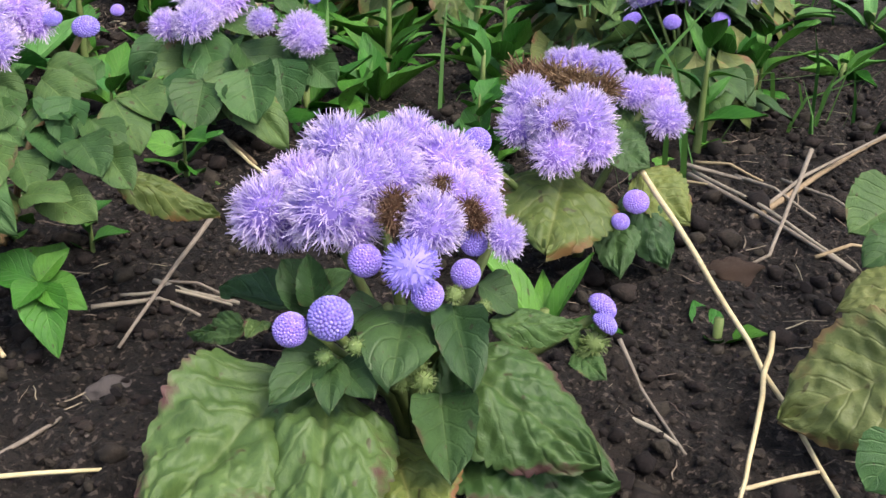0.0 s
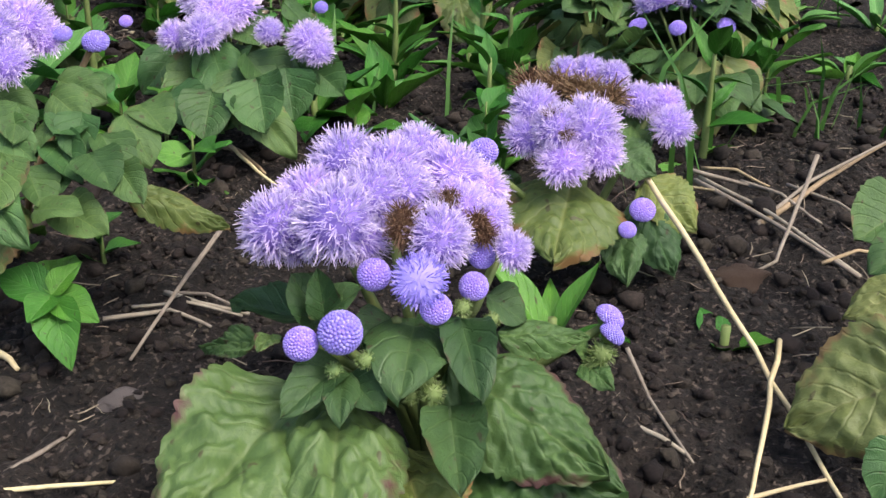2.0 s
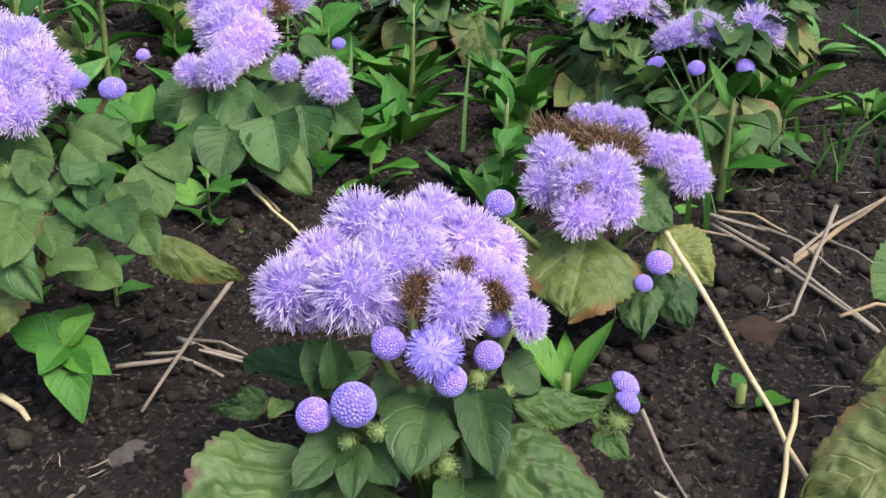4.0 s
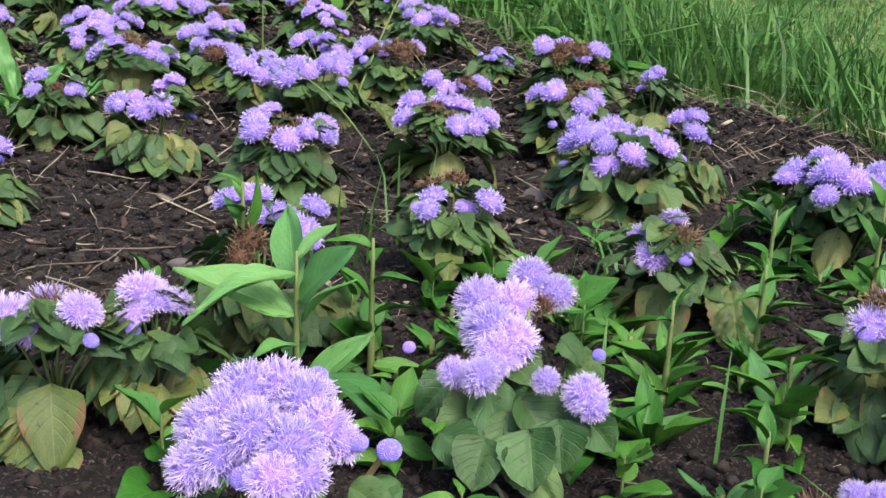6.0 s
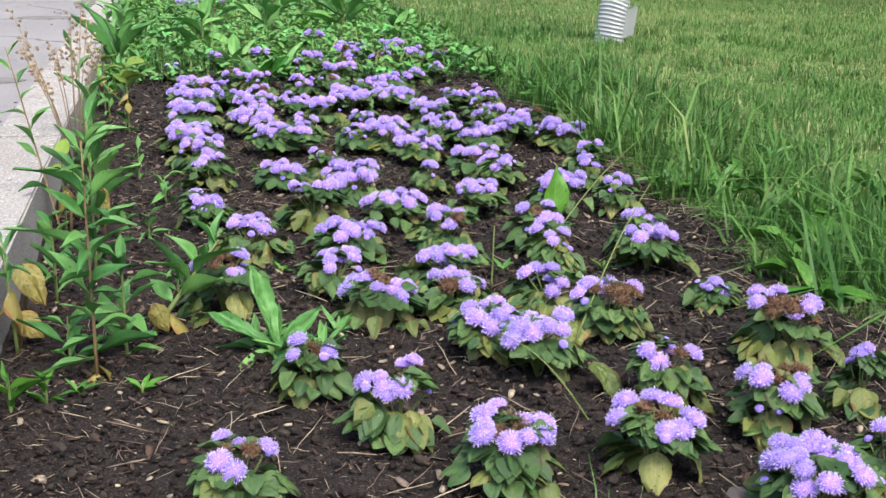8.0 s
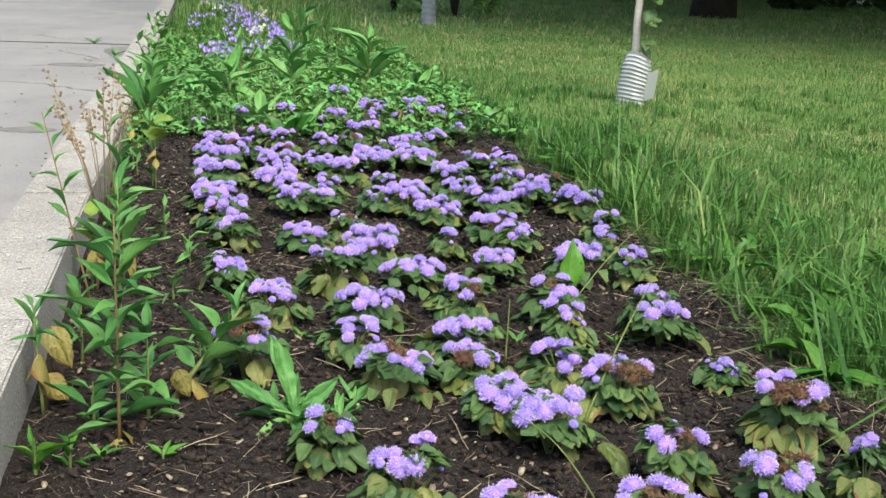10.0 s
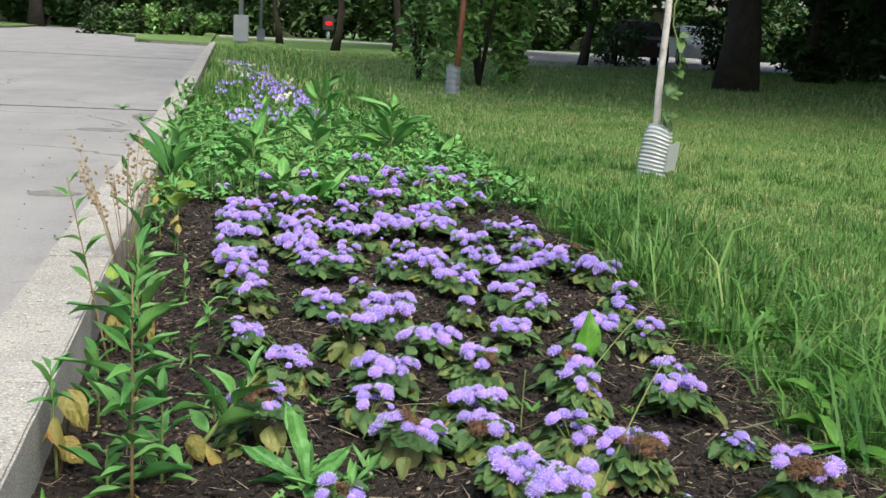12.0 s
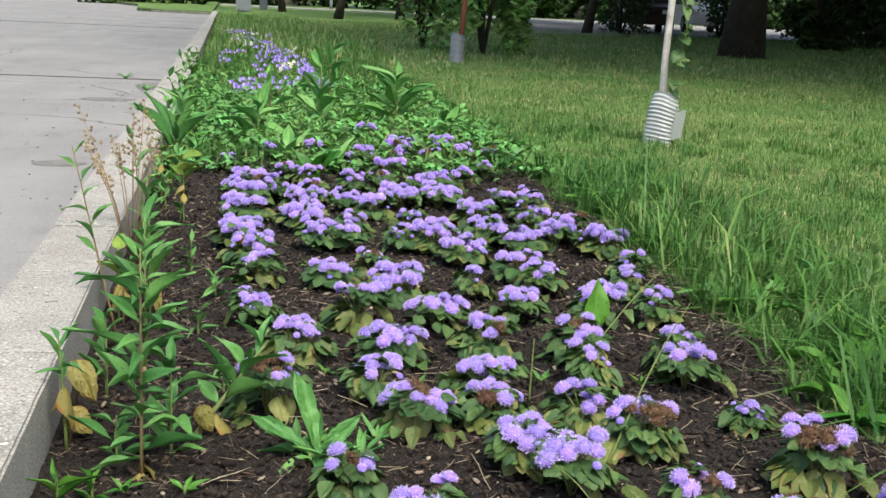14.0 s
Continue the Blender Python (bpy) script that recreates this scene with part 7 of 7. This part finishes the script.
# grit and small weeds on the road
rng = random.Random(12)
ms = []
for i in range(260):
    s = rng.uniform(0.002, 0.007)
    r = Euler((0, 0, rng.uniform(0, 6.28))).to_matrix() @ Matrix.Diagonal((s, s * 0.7, s * 0.4))
    ms.append([[*r[k], (KERB_OUT - 0.02 - 1.6 * rng.random() ** 2, rng.uniform(1.2, 9), road_h + s * 0.3)[k]] for k in range(3)])
tagged(scatter_geo("road_grit", IV, IF, ms, M_STONE), "small grit lying on the road", "grit", kind="stuff")
for i, (x, y) in enumerate(((-0.93, 8.57), (-0.72, 7.6), (-0.66, 6.2))):
    g = thing("road_weed", pose(x, y, road_h), "small green weed growing from a road crack", "weed", "weeds on the road")
    for k in range(6):
        a = k * 2.4 + i
        leaf(g, LANCE, (0, 0, 0), (math.cos(a) * 0.05, math.sin(a) * 0.05, 0.05), 0.016, (0, 0, 1), k)

for i, (x, y, rx, ry) in enumerate(((-0.82, 4.24, 0.10, 0.07), (-0.90, 6.9, 0.16, 0.10), (-0.72, 8.0, 0.10, 0.3))):
    ring = [(x + rx * math.cos(a) * (1 + 0.3 * noise.noise(Vector((math.cos(a) * 2, math.sin(a) * 2, i * 5)))), y + ry * math.sin(a) * (1 + 0.3 * noise.noise(Vector((math.cos(a) * 2, math.sin(a) * 2, i * 5 + 3))))) for a in (2 * math.pi * k / 22 for k in range(22))]
    tagged(prism("road_patch", ring, 0.0, 0.003, M_ROADDIRT), "worn dark hollow filled with dirt in the road", "road patch", kind="structure")

# pale chips in the kerb's face
rng = random.Random(4)
ms = []
for i in range(700):
    s = 0.0012 + 0.0075 * rng.random() ** 3
    r = Euler((0, 0, rng.uniform(0, 6.28))).to_matrix() @ Matrix.Diagonal((s, s * 0.7, 0.0012))
    ms.append([[*r[k], (rng.uniform(KERB_OUT + 0.01, KERB_IN - 0.01), rng.uniform(0.9, 6), KERB_TOP + 0.0005)[k]] for k in range(3)])
tagged(scatter_geo("kerb_chips", IV, IF, ms, M_CHIP), "pale pebbles showing in the kerb's concrete", "pebble", kind="stuff")

# ---- sapling in its bottle guard, stake, trees, street ----
M_WASH = surface("whitewashed_bark", (0.36, 0.33, 0.31), (0.6, 0.56, 0.54), 14.0, 120.0, 0.85, 0.002, third=(0.11, 0.08, 0.065))
M_BARK = surface("tree_bark", (0.012, 0.010, 0.008), (0.04, 0.032, 0.026), 5.0, 40.0, 0.95, 0.03)
M_RUST = surface("rusty_pole", (0.16, 0.055, 0.035), (0.24, 0.09, 0.06), 20.0, 120.0, 0.8, 0.001)
M_GREY = surface("grey_paint", (0.15, 0.17, 0.195), (0.21, 0.23, 0.26), 3.0, 60.0, 0.6, 0.001)
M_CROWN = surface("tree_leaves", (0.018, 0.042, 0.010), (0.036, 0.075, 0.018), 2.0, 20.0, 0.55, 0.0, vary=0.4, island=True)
M_HEDGE = surface("shrub_leaves", (0.09, 0.175, 0.045), (0.15, 0.28, 0.08), 2.0, 20.0, 0.5, 0.0, vary=0.4, island=True)
M_DARKCAR = surface("dark_car_paint", (0.012, 0.006, 0.007), (0.02, 0.009, 0.01), 1.0, 30.0, 0.35, 0.0, spec=0.4)
M_WHITECAR = surface("white_car_paint", (0.6, 0.6, 0.6), (0.7, 0.7, 0.7), 1.0, 30.0, 0.3, 0.0, spec=0.6)
M_GLASS = surface("car_glass", (0.02, 0.025, 0.03), (0.03, 0.035, 0.04), 1.0, 30.0, 0.1, 0.0, spec=0.8)
M_TYRE = surface("tyre_rubber", (0.015, 0.015, 0.016), (0.03, 0.03, 0.03), 8.0, 80.0, 0.85, 0.001)
M_WALL = surface("plaster_wall", (0.40, 0.34, 0.26), (0.5, 0.43, 0.34), 1.0, 30.0, 0.9, 0.003)
M_ROOF = surface("metal_roof", (0.12, 0.11, 0.11), (0.2, 0.18, 0.17), 1.0, 30.0, 0.7, 0.003)

plastic, pn, pl, pp = base_mat("clear_plastic")
pp.inputs["Base Color"].default_value = (0.50, 0.53, 0.54, 1)
pp.inputs["Roughness"].default_value, pp.inputs["IOR"].default_value = 0.15, 1.4
pp.inputs["Transmission Weight"].default_value = 0.35

SX, SY = 2.06, 5.52
sap = thing("sapling", pose(SX, SY, -0.02), "thin whitewashed young tree with climbing leaves on the lawn", "tree")
spts = [(0.0 + 0.035 * k / 9 + 0.004 * math.sin(k * 2), 0.02, 0.22 * k) for k in range(11)]
put("trunk", mesh_of("trunk", *tube_geo(spts, [0.021 - 0.0009 * k for k in range(11)], 10), M_WASH), None, sap)
for i in range(8):
    a = i * 2.4
    p = Vector(spts[6 + i % 4])
    put("branch", mesh_of("branch", *tube_geo([p, p + Vector((math.cos(a) * 0.25, math.sin(a) * 0.25, 0.25)), p + Vector((math.cos(a) * 0.6, math.sin(a) * 0.6, 0.55))], [0.009, 0.006, 0.003], 6), M_BARK), None, sap)
    for k in range(7):
        q = p + Vector((math.cos(a) * 0.1 * k, math.sin(a) * 0.1 * k, 0.1 * k))
        leaf(sap, OVAL, q, q + Vector((math.cos(k * 2.1) * 0.08, math.sin(k * 2.1) * 0.08, -0.03)), 0.06, (0, 0, 1), k)
vine = thing("climbing_vine", pose(SX + 0.015, SY - 0.02, -0.02), "green climbing vine with heart-shaped leaves on the sapling", "vine")
rng = random.Random(31)
vp = [(0.035 + 0.03 * math.sin(k * 1.3), -0.03 - 0.01 * math.cos(k), 0.10 * k) for k in range(13)]
put("stem", mesh_of("stem", *tube_geo(vp, [0.004] * 13, 5), M_STEM), None, vine)
for k in range(34):
    b = Vector(vp[k % 13]) + Vector((0, 0, rng.uniform(0, 0.08)))
    if b.z < 0.27 or b.z > 0.75:
        continue
    d = Vector((rng.uniform(-0.3, 1), rng.uniform(-1, 0.2), rng.uniform(-0.8, 0.2))).normalized()
    leaf(vine, LEAVES["green"], b, b + d * rng.uniform(0.06, 0.10), rng.uniform(0.045, 0.075), (0, -0.5, 0.8), k)
guard = thing("bottle_guard", pose(SX - 0.012, SY, -0.02, 0, 7, 0), "clear ribbed plastic bottle guarding the sapling's foot", "tree guard")


def ribbed(r, h, ribs, top):
    v, f = [], []
    rows = ribs * 6
    for i in range(rows + 1):
        t = i / rows
        rr = r * (1 - 0.035 * abs(math.sin(math.pi * ribs * t)) ** 0.6 * 2.2) * (1 - top * max(0, t - 0.75) * 2)
        for k in range(28):
            a = 2 * math.pi * k / 28
            sq = 1 + 0.05 * math.cos(4 * a)
            v.append((rr * sq * math.cos(a), rr * sq * math.sin(a), h * t + 0.012 * math.sin(2 * a) * t))
    for i in range(rows):
        for k in range(28):
            f.append((i * 28 + k, i * 28 + (k + 1) % 28, (i + 1) * 28 + (k + 1) % 28, (i + 1) * 28 + k))
    return v, f


me = mesh_of("bottle", *ribbed(0.082, 0.27, 13, 0.35), plastic)
bo = put("bottle", me, None, guard)
md = bo.modifiers.new("wall", "SOLIDIFY")
md.thickness = 0.0015
bm = bmesh.new()
bmesh.ops.create_grid(bm, x_segments=4, y_segments=6, size=0.5)
for w in bm.verts:
    w.co = Vector((0.07 + 0.05 * w.co.x, -0.07 - 0.02 * w.co.x, 0.125 + w.co.y * 0.15 + 0.01 * math.sin(w.co.x * 6)))
bmesh.ops.solidify(bm, geom=bm.faces[:], thickness=0.002)
part("torn_panel", bm, plastic, guard)

stake = thing("stake", pose(2.50, 13.27, -0.02), "rust-red metal stake with a grey plastic guard round its foot", "stake")
put("pole", mesh_of("pole", *tube_geo([(0, 0, 0), (0.06, 0, 1.2), (0.13, 0, 2.4)], [0.035, 0.033, 0.03], 10), M_RUST), None, stake)
put("guard", mesh_of("guard", *ribbed(0.085, 0.33, 5, 0.0), M_GREY), pose(-0.03, 0, 0), stake, "grey plastic guard")


def leaf_cloud(n, shape, size, seed, mat, name):
    """Many small leaves, folded along the middle, in the form that shape() gives."""
    rng = random.Random(seed)
    unit = ([(0, -1, 0), (0.5, 0, 0.18), (0, 0, 0), (-0.5, 0, 0.18), (0, 1, -0.1)], [(0, 1, 2), (0, 2, 3), (2, 1, 4), (2, 4, 3)])
    ms = []
    for _ in range(n):
        p = shape(rng)
        r = Euler((rng.uniform(-1, 1), rng.uniform(-1, 1), rng.uniform(0, 6.28))).to_matrix() * (size * rng.uniform(0.6, 1.4))
        ms.append([[*r[i], p[i]] for i in range(3)])
    v = np.einsum("nij,vj->nvi", np.asarray(ms)[:, :, :3], np.asarray(unit[0], float)) + np.asarray(ms)[:, None, :, 3]
    f = [tuple(i + j * 5 for i in q) for j in range(n) for q in unit[1]]
    return mesh_of(name, v.reshape(-1, 3), f, mat, smooth=False)


# The default label also goes to unseen trees added to shade the lawn.
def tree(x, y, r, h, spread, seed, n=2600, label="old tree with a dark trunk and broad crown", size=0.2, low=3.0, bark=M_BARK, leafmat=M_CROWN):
    rng = random.Random(seed)
    g = thing("tree", pose(x, y, -0.05), label, "tree", "trees round the lawn")
    pts = [(0.12 * math.sin(k * 1.1 + seed), 0.1 * math.cos(k * 1.7 + seed), h * 0.6 * k / 7) for k in range(8)]
    rad = [r * (1.35 if k == 0 else 1.0 - 0.09 * k) for k in range(8)]
    v, f = tube_geo(pts, rad, 16)
    v = [Vector(p) * 1.0 + Vector((p[0], p[1], 0)).normalized() * r * 0.12 * noise.noise(Vector((p[0] * 6, p[1] * 6, p[2] * 1.5 + seed))) for p in v]
    put("trunk", mesh_of("trunk", v, f, bark), None, g)
    ends = []
    for i in range(7):
        a, k = i * 2.4 + seed, 3 + i % 4
        e = Vector((math.cos(a) * spread * 0.7, math.sin(a) * spread * 0.7, low + (h - low) * (0.35 + 0.09 * i)))
        ends.append(e)
        put("limb", mesh_of("limb", *tube_geo([pts[k], Vector(pts[k]).lerp(e, 0.5) + Vector((0, 0, 0.3)), e], [r * 0.4, r * 0.25, r * 0.08], 8), bark), None, g)
    ends.append(Vector((0, 0, h * 0.9)))
    def shape(q):
        c = q.choice(ends)
        d = Vector((q.gauss(0, 1), q.gauss(0, 1), q.gauss(0, 0.7))) * spread * 0.32
        p = c + d
        p.z = max(low * (0.75 + 0.25 * q.random()), p.z)
        return p
    put("crown", leaf_cloud(n, shape, size, seed, leafmat, "crown"), None, g)
    return g


def shrub(x, y, rx, ry, h, seed, n=1500, size=0.07, mat=M_HEDGE, label="dense green shrub", stems_n=5):
    rng = random.Random(seed)
    g = thing("shrub", pose(x, y, -0.03), label, "shrub", "shrubs round the lawn")
    geos = []
    for i in range(stems_n):
        a = i * 2.4 + seed
        geos.append(tube_geo([(0, 0, 0), (math.cos(a) * rx * 0.3, math.sin(a) * ry * 0.3, h * 0.5), (math.cos(a) * rx * 0.6, math.sin(a) * ry * 0.6, h * 0.9)], [0.03, 0.02, 0.008], 6))
    put("branch", mesh_of("branch", *joined(geos), M_BARK), None, g)
    lumps = [(rng.uniform(-0.7, 0.7) * rx, rng.uniform(-0.7, 0.7) * ry, h * rng.uniform(0.15, 0.85), rng.uniform(0.25, 0.5)) for _ in range(12)]
    def shape(q):
        c = q.choice(lumps)
        d = Vector((q.gauss(0, 1), q.gauss(0, 1), q.gauss(0, 1))).normalized() * q.random() ** 0.4
        return Vector((c[0] + d.x * rx * c[3], c[1] + d.y * ry * c[3], max(0.03, c[2] + d.z * h * 0.3)))
    put("crown", leaf_cloud(n, shape, size, seed, mat, "crown"), None, g)
    return g


tree(8.15, 18.0, 0.30, 13, 4.8, 1, n=8000, size=0.26, low=3.0)
shrub(3.25, 15.4, 0.85, 0.7, 2.6, 2, n=7000, size=0.065, label="leafy green shrub behind the stake")
shrub(2.6, 16.5, 0.5, 0.5, 1.5, 3, n=900, size=0.06, label="low leafy green shrub behind the stake")
tree(14.5, 27.0, 0.13, 12, 6.5, 4, n=9000, size=0.34, low=1.3)
tree(11.0, 47.0, 0.18, 12, 6, 5, n=6000, size=0.32, low=1.5)
tree(3.2, 36.0, 0.12, 8, 1.6, 6, n=900, size=0.2, low=2.2, label="slender tree with a thin trunk")
tree(5.6, 40.0, 0.14, 9, 1.8, 7, n=900, size=0.2, low=2.2, label="slender tree with a thin trunk")
tree(1.8, 46.0, 0.12, 8, 1.8, 8, n=900, size=0.22, low=2.0, label="slender tree with a thin trunk")
tree(20.0, 34.0, 0.2, 14, 7.0, 9, n=7000, size=0.32, low=1.5)
# two trees added out of view on the right, to shade the lawn
tree(15.5, 17.0, 0.3, 12, 8.0, 16, n=12000, size=0.4, low=2.3)
tree(17.5, 21.0, 0.3, 12, 8, 17, n=11000, size=0.4, low=2.8)
tree(9.7, 31.0, 0.12, 9, 2.6, 18, n=3000, size=0.25, low=2.3)
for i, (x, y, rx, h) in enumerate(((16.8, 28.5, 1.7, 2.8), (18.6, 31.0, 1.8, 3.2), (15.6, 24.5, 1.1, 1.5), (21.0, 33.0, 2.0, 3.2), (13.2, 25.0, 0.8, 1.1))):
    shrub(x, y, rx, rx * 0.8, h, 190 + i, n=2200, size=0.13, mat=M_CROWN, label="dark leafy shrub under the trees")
# three more unseen trees, added so their crowns darken the lawn's right side
tree(10.8, 10.8, 0.3, 12, 7.0, 19, n=11000, size=0.4, low=2.8)
tree(21.0, 15.5, 0.3, 12, 6.5, 20, n=6000, size=0.4, low=2.2)
tree(12.8, 14.5, 0.4, 13, 7.5, 14, n=11000, size=0.36, low=2.8)
tree(-9.5, 62.0, 0.35, 13, 7, 10, n=3000, size=0.3)
tree(24.0, 24.0, 0.35, 13, 7, 12, n=3200, size=0.28)
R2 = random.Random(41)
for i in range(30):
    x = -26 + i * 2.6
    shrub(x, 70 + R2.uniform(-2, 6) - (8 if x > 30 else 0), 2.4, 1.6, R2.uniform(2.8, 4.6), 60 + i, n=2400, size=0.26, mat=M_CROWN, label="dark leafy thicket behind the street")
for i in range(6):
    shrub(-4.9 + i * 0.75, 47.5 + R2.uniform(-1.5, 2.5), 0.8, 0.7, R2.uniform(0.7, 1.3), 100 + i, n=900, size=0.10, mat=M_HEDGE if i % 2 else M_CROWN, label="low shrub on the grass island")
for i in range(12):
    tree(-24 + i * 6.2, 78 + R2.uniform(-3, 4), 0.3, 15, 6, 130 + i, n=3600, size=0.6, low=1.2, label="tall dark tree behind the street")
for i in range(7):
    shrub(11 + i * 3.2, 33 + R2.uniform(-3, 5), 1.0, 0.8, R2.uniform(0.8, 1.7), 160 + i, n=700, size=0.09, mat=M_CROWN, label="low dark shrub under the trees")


def box_bm(x0, x1, y0, y1, z0, z1, bevel=0.0):
    bm = bmesh.new()
    bmesh.ops.create_cube(bm, size=1)
    for w in bm.verts:
        w.co = ((x0 + x1) / 2 + w.co.x * (x1 - x0), (y0 + y1) / 2 + w.co.y * (y1 - y0), (z0 + z1) / 2 + w.co.z * (z1 - z0))
    if bevel:
        bmesh.ops.bevel(bm, geom=bm.edges[:], offset=bevel, segments=2, affect="EDGES")
    return bm


post = thing("lamp_post", pose(0.36, 42.0, -0.02), "grey steel lamp post with a metal cabinet at its foot", "lamp post")
put("pole", mesh_of("pole", *tube_geo([(0, 0, 0), (0, 0, 3), (0, 0, 7.5)], [0.09, 0.08, 0.06], 10), M_GREY), None, post)
cab = part("cabinet", box_bm(-0.26, 0.26, -0.22, 0.16, 0.02, 0.98, 0.02), M_GREY, post, "grey metal switch cabinet")
part("door", box_bm(-0.22, 0.22, -0.236, -0.222, 0.08, 0.92, 0.004), M_GREY, cab)
put("arm", mesh_of("arm", *tube_geo([(0, 0, 7.4), (-0.6, 0, 7.8), (-1.4, 0, 7.9)], [0.05, 0.04, 0.04], 8), M_GREY), None, post)
part("lamp_head", box_bm(-2.0, -1.4, -0.14, 0.14, 7.82, 7.96, 0.03), M_GREY, post)
post2 = thing("lamp_post", pose(1.30, 50.0, -0.02), "slim grey steel post beyond the lawn", "lamp post")
put("pole", mesh_of("pole", *tube_geo([(0, 0, 0), (0, 0, 3), (0, 0, 7)], [0.07, 0.06, 0.05], 10), M_GREY), None, post2)
part("base", box_bm(-0.16, 0.16, -0.16, 0.16, 0.0, 0.5, 0.02), M_GREY, post2)

# a signal with its red lamp lit
red, rn, rl, rp = base_mat("red_signal")
rp.inputs["Base Color"].default_value = (0.6, 0.0, 0.0, 1)
rp.inputs["Emission Color"].default_value = (1.0, 0.0, 0.004, 1)
rp.inputs["Emission Strength"].default_value = 0.9
sig = thing("traffic_signal", pose(5.35, 64.0, -0.02), "dark traffic signal with its red lamp lit", "traffic light")
part("housing", box_bm(-0.3, 0.3, -0.15, 0.15, 0.55, 1.35, 0.05), M_TYRE, sig)
part("lens", box_bm(-0.17, 0.17, -0.19, -0.155, 0.84, 1.02, 0.03), red, sig, "glowing red lamp")
put("pole", mesh_of("pole", *tube_geo([(0, 0, 0), (0, 0, 0.5)], [0.09, 0.09], 8), M_GREY), None, sig)


def car(x, y, turn, paint, label):
    g = thing("parked_car", pose(x, y, 0.0, 0, 0, turn), label, "car", "parked cars")
    lower = [(-2.1, 0.28), (-2.12, 0.62), (-1.95, 0.82), (-1.15, 0.93), (1.5, 0.97), (2.06, 0.93), (2.12, 0.6), (2.08, 0.28)]
    upper = [(-1.15, 0.90), (-0.5, 1.38), (0.0, 1.44), (0.85, 1.42), (1.55, 0.94)]
    for nm, prof, half, top in (("body", lower, 0.84, 0.80), ("cabin", upper, 0.78, 0.62)):
        bm = bmesh.new()
        hi = max(b for a, b in prof)
        lo = min(b for a, b in prof)
        rows = [[bm.verts.new((a, s * (half + (top - half) * (b - lo) / (hi - lo)), b)) for a, b in prof] for s in (-1, 1)]
        k = len(prof)
        for i in range(k):
            bm.faces.new((rows[0][i], rows[0][(i + 1) % k], rows[1][(i + 1) % k], rows[1][i]))
        bm.faces.new(rows[0][::-1])
        bm.faces.new(rows[1])
        bmesh.ops.recalc_face_normals(bm, faces=bm.faces[:])
        bmesh.ops.bevel(bm, geom=bm.edges[:], offset=0.04, segments=2, affect="EDGES")
        part(nm, bm, paint, g)
    for s in (-1, 1):
        bm = bmesh.new()
        q = [bm.verts.new(p) for p in ((-0.95, s * 0.775, 0.98), (-0.45, s * 0.665, 1.34), (0.80, s * 0.655, 1.36), (1.3, s * 0.765, 1.0))]
        bm.faces.new(q)
        bmesh.ops.solidify(bm, geom=bm.faces[:], thickness=0.03)
        part("side_window", bm, M_GLASS, g)
        for a in (-1.35, 1.3):
            bm = bmesh.new()
            bmesh.ops.create_cone(bm, cap_ends=True, segments=24, radius1=0.31, radius2=0.31, depth=0.2)
            bmesh.ops.bevel(bm, geom=[e for e in bm.edges if len(e.link_faces) == 2 and abs(e.verts[0].co.z - e.verts[1].co.z) < 0.01], offset=0.03, segments=2, affect="EDGES")
            wh = part("wheel", bm, M_TYRE, g, m=pose(a, s * 0.78, 0.31, 90, 0, 0))
            bm = bmesh.new()
            bmesh.ops.create_cone(bm, cap_ends=True, segments=16, radius1=0.19, radius2=0.17, depth=0.215)
            part("rim", bm, M_GREY, wh)
        bm = box_bm(-2.14, -2.08, s * 0.6 - 0.14, s * 0.6 + 0.14, 0.62, 0.74, 0.02)
        part("headlight", bm, M_WHITECAR, g)
    return g


car(12.9, 36.0, 76, M_DARKCAR, "dark maroon car parked behind the lawn")
car(17.0, 41.0, 80, M_WHITECAR, "white car parked on the street")
car(29.5, 44.0, 8, M_GREY, "grey car parked under the trees")
car(1.97, 85.0, 86, M_GREY, "light grey car beyond the lamp post")
car(-5.5, 80.0, 5, M_DARKCAR, "dark car far down the road")


def house(x, y, w, d, h, label):
    g = thing("house", pose(x, y, -0.02), label, "building", "buildings behind the trees")
    part("wall", box_bm(-w / 2, w / 2, 0, d, 0, h), M_WALL, g)
    part("roof", box_bm(-w / 2 - 0.3, w / 2 + 0.3, -0.3, d + 0.3, h + 0.003, h + 0.3, 0.05), M_ROOF, g)
    for i in range(int(w / 2.4)):
        a = -w / 2 + 1.2 + i * 2.4
        wi = part("window", box_bm(a - 0.5, a + 0.5, -0.05, 0.06, 0.9, 2.3), M_WHITECAR, g)
        part("pane", box_bm(a - 0.42, a + 0.42, -0.07, -0.052, 0.98, 2.22), M_GLASS, wi)
    return g


house(-12, 88, 14, 8, 3.2, "low beige building behind the trees")
house(1, 92, 10, 8, 3.2, "low beige building behind the trees")
house(26, 86, 26, 8, 3.2, "long beige building behind the trees")
house(56, 84, 24, 8, 3.4, "long beige building behind the trees")
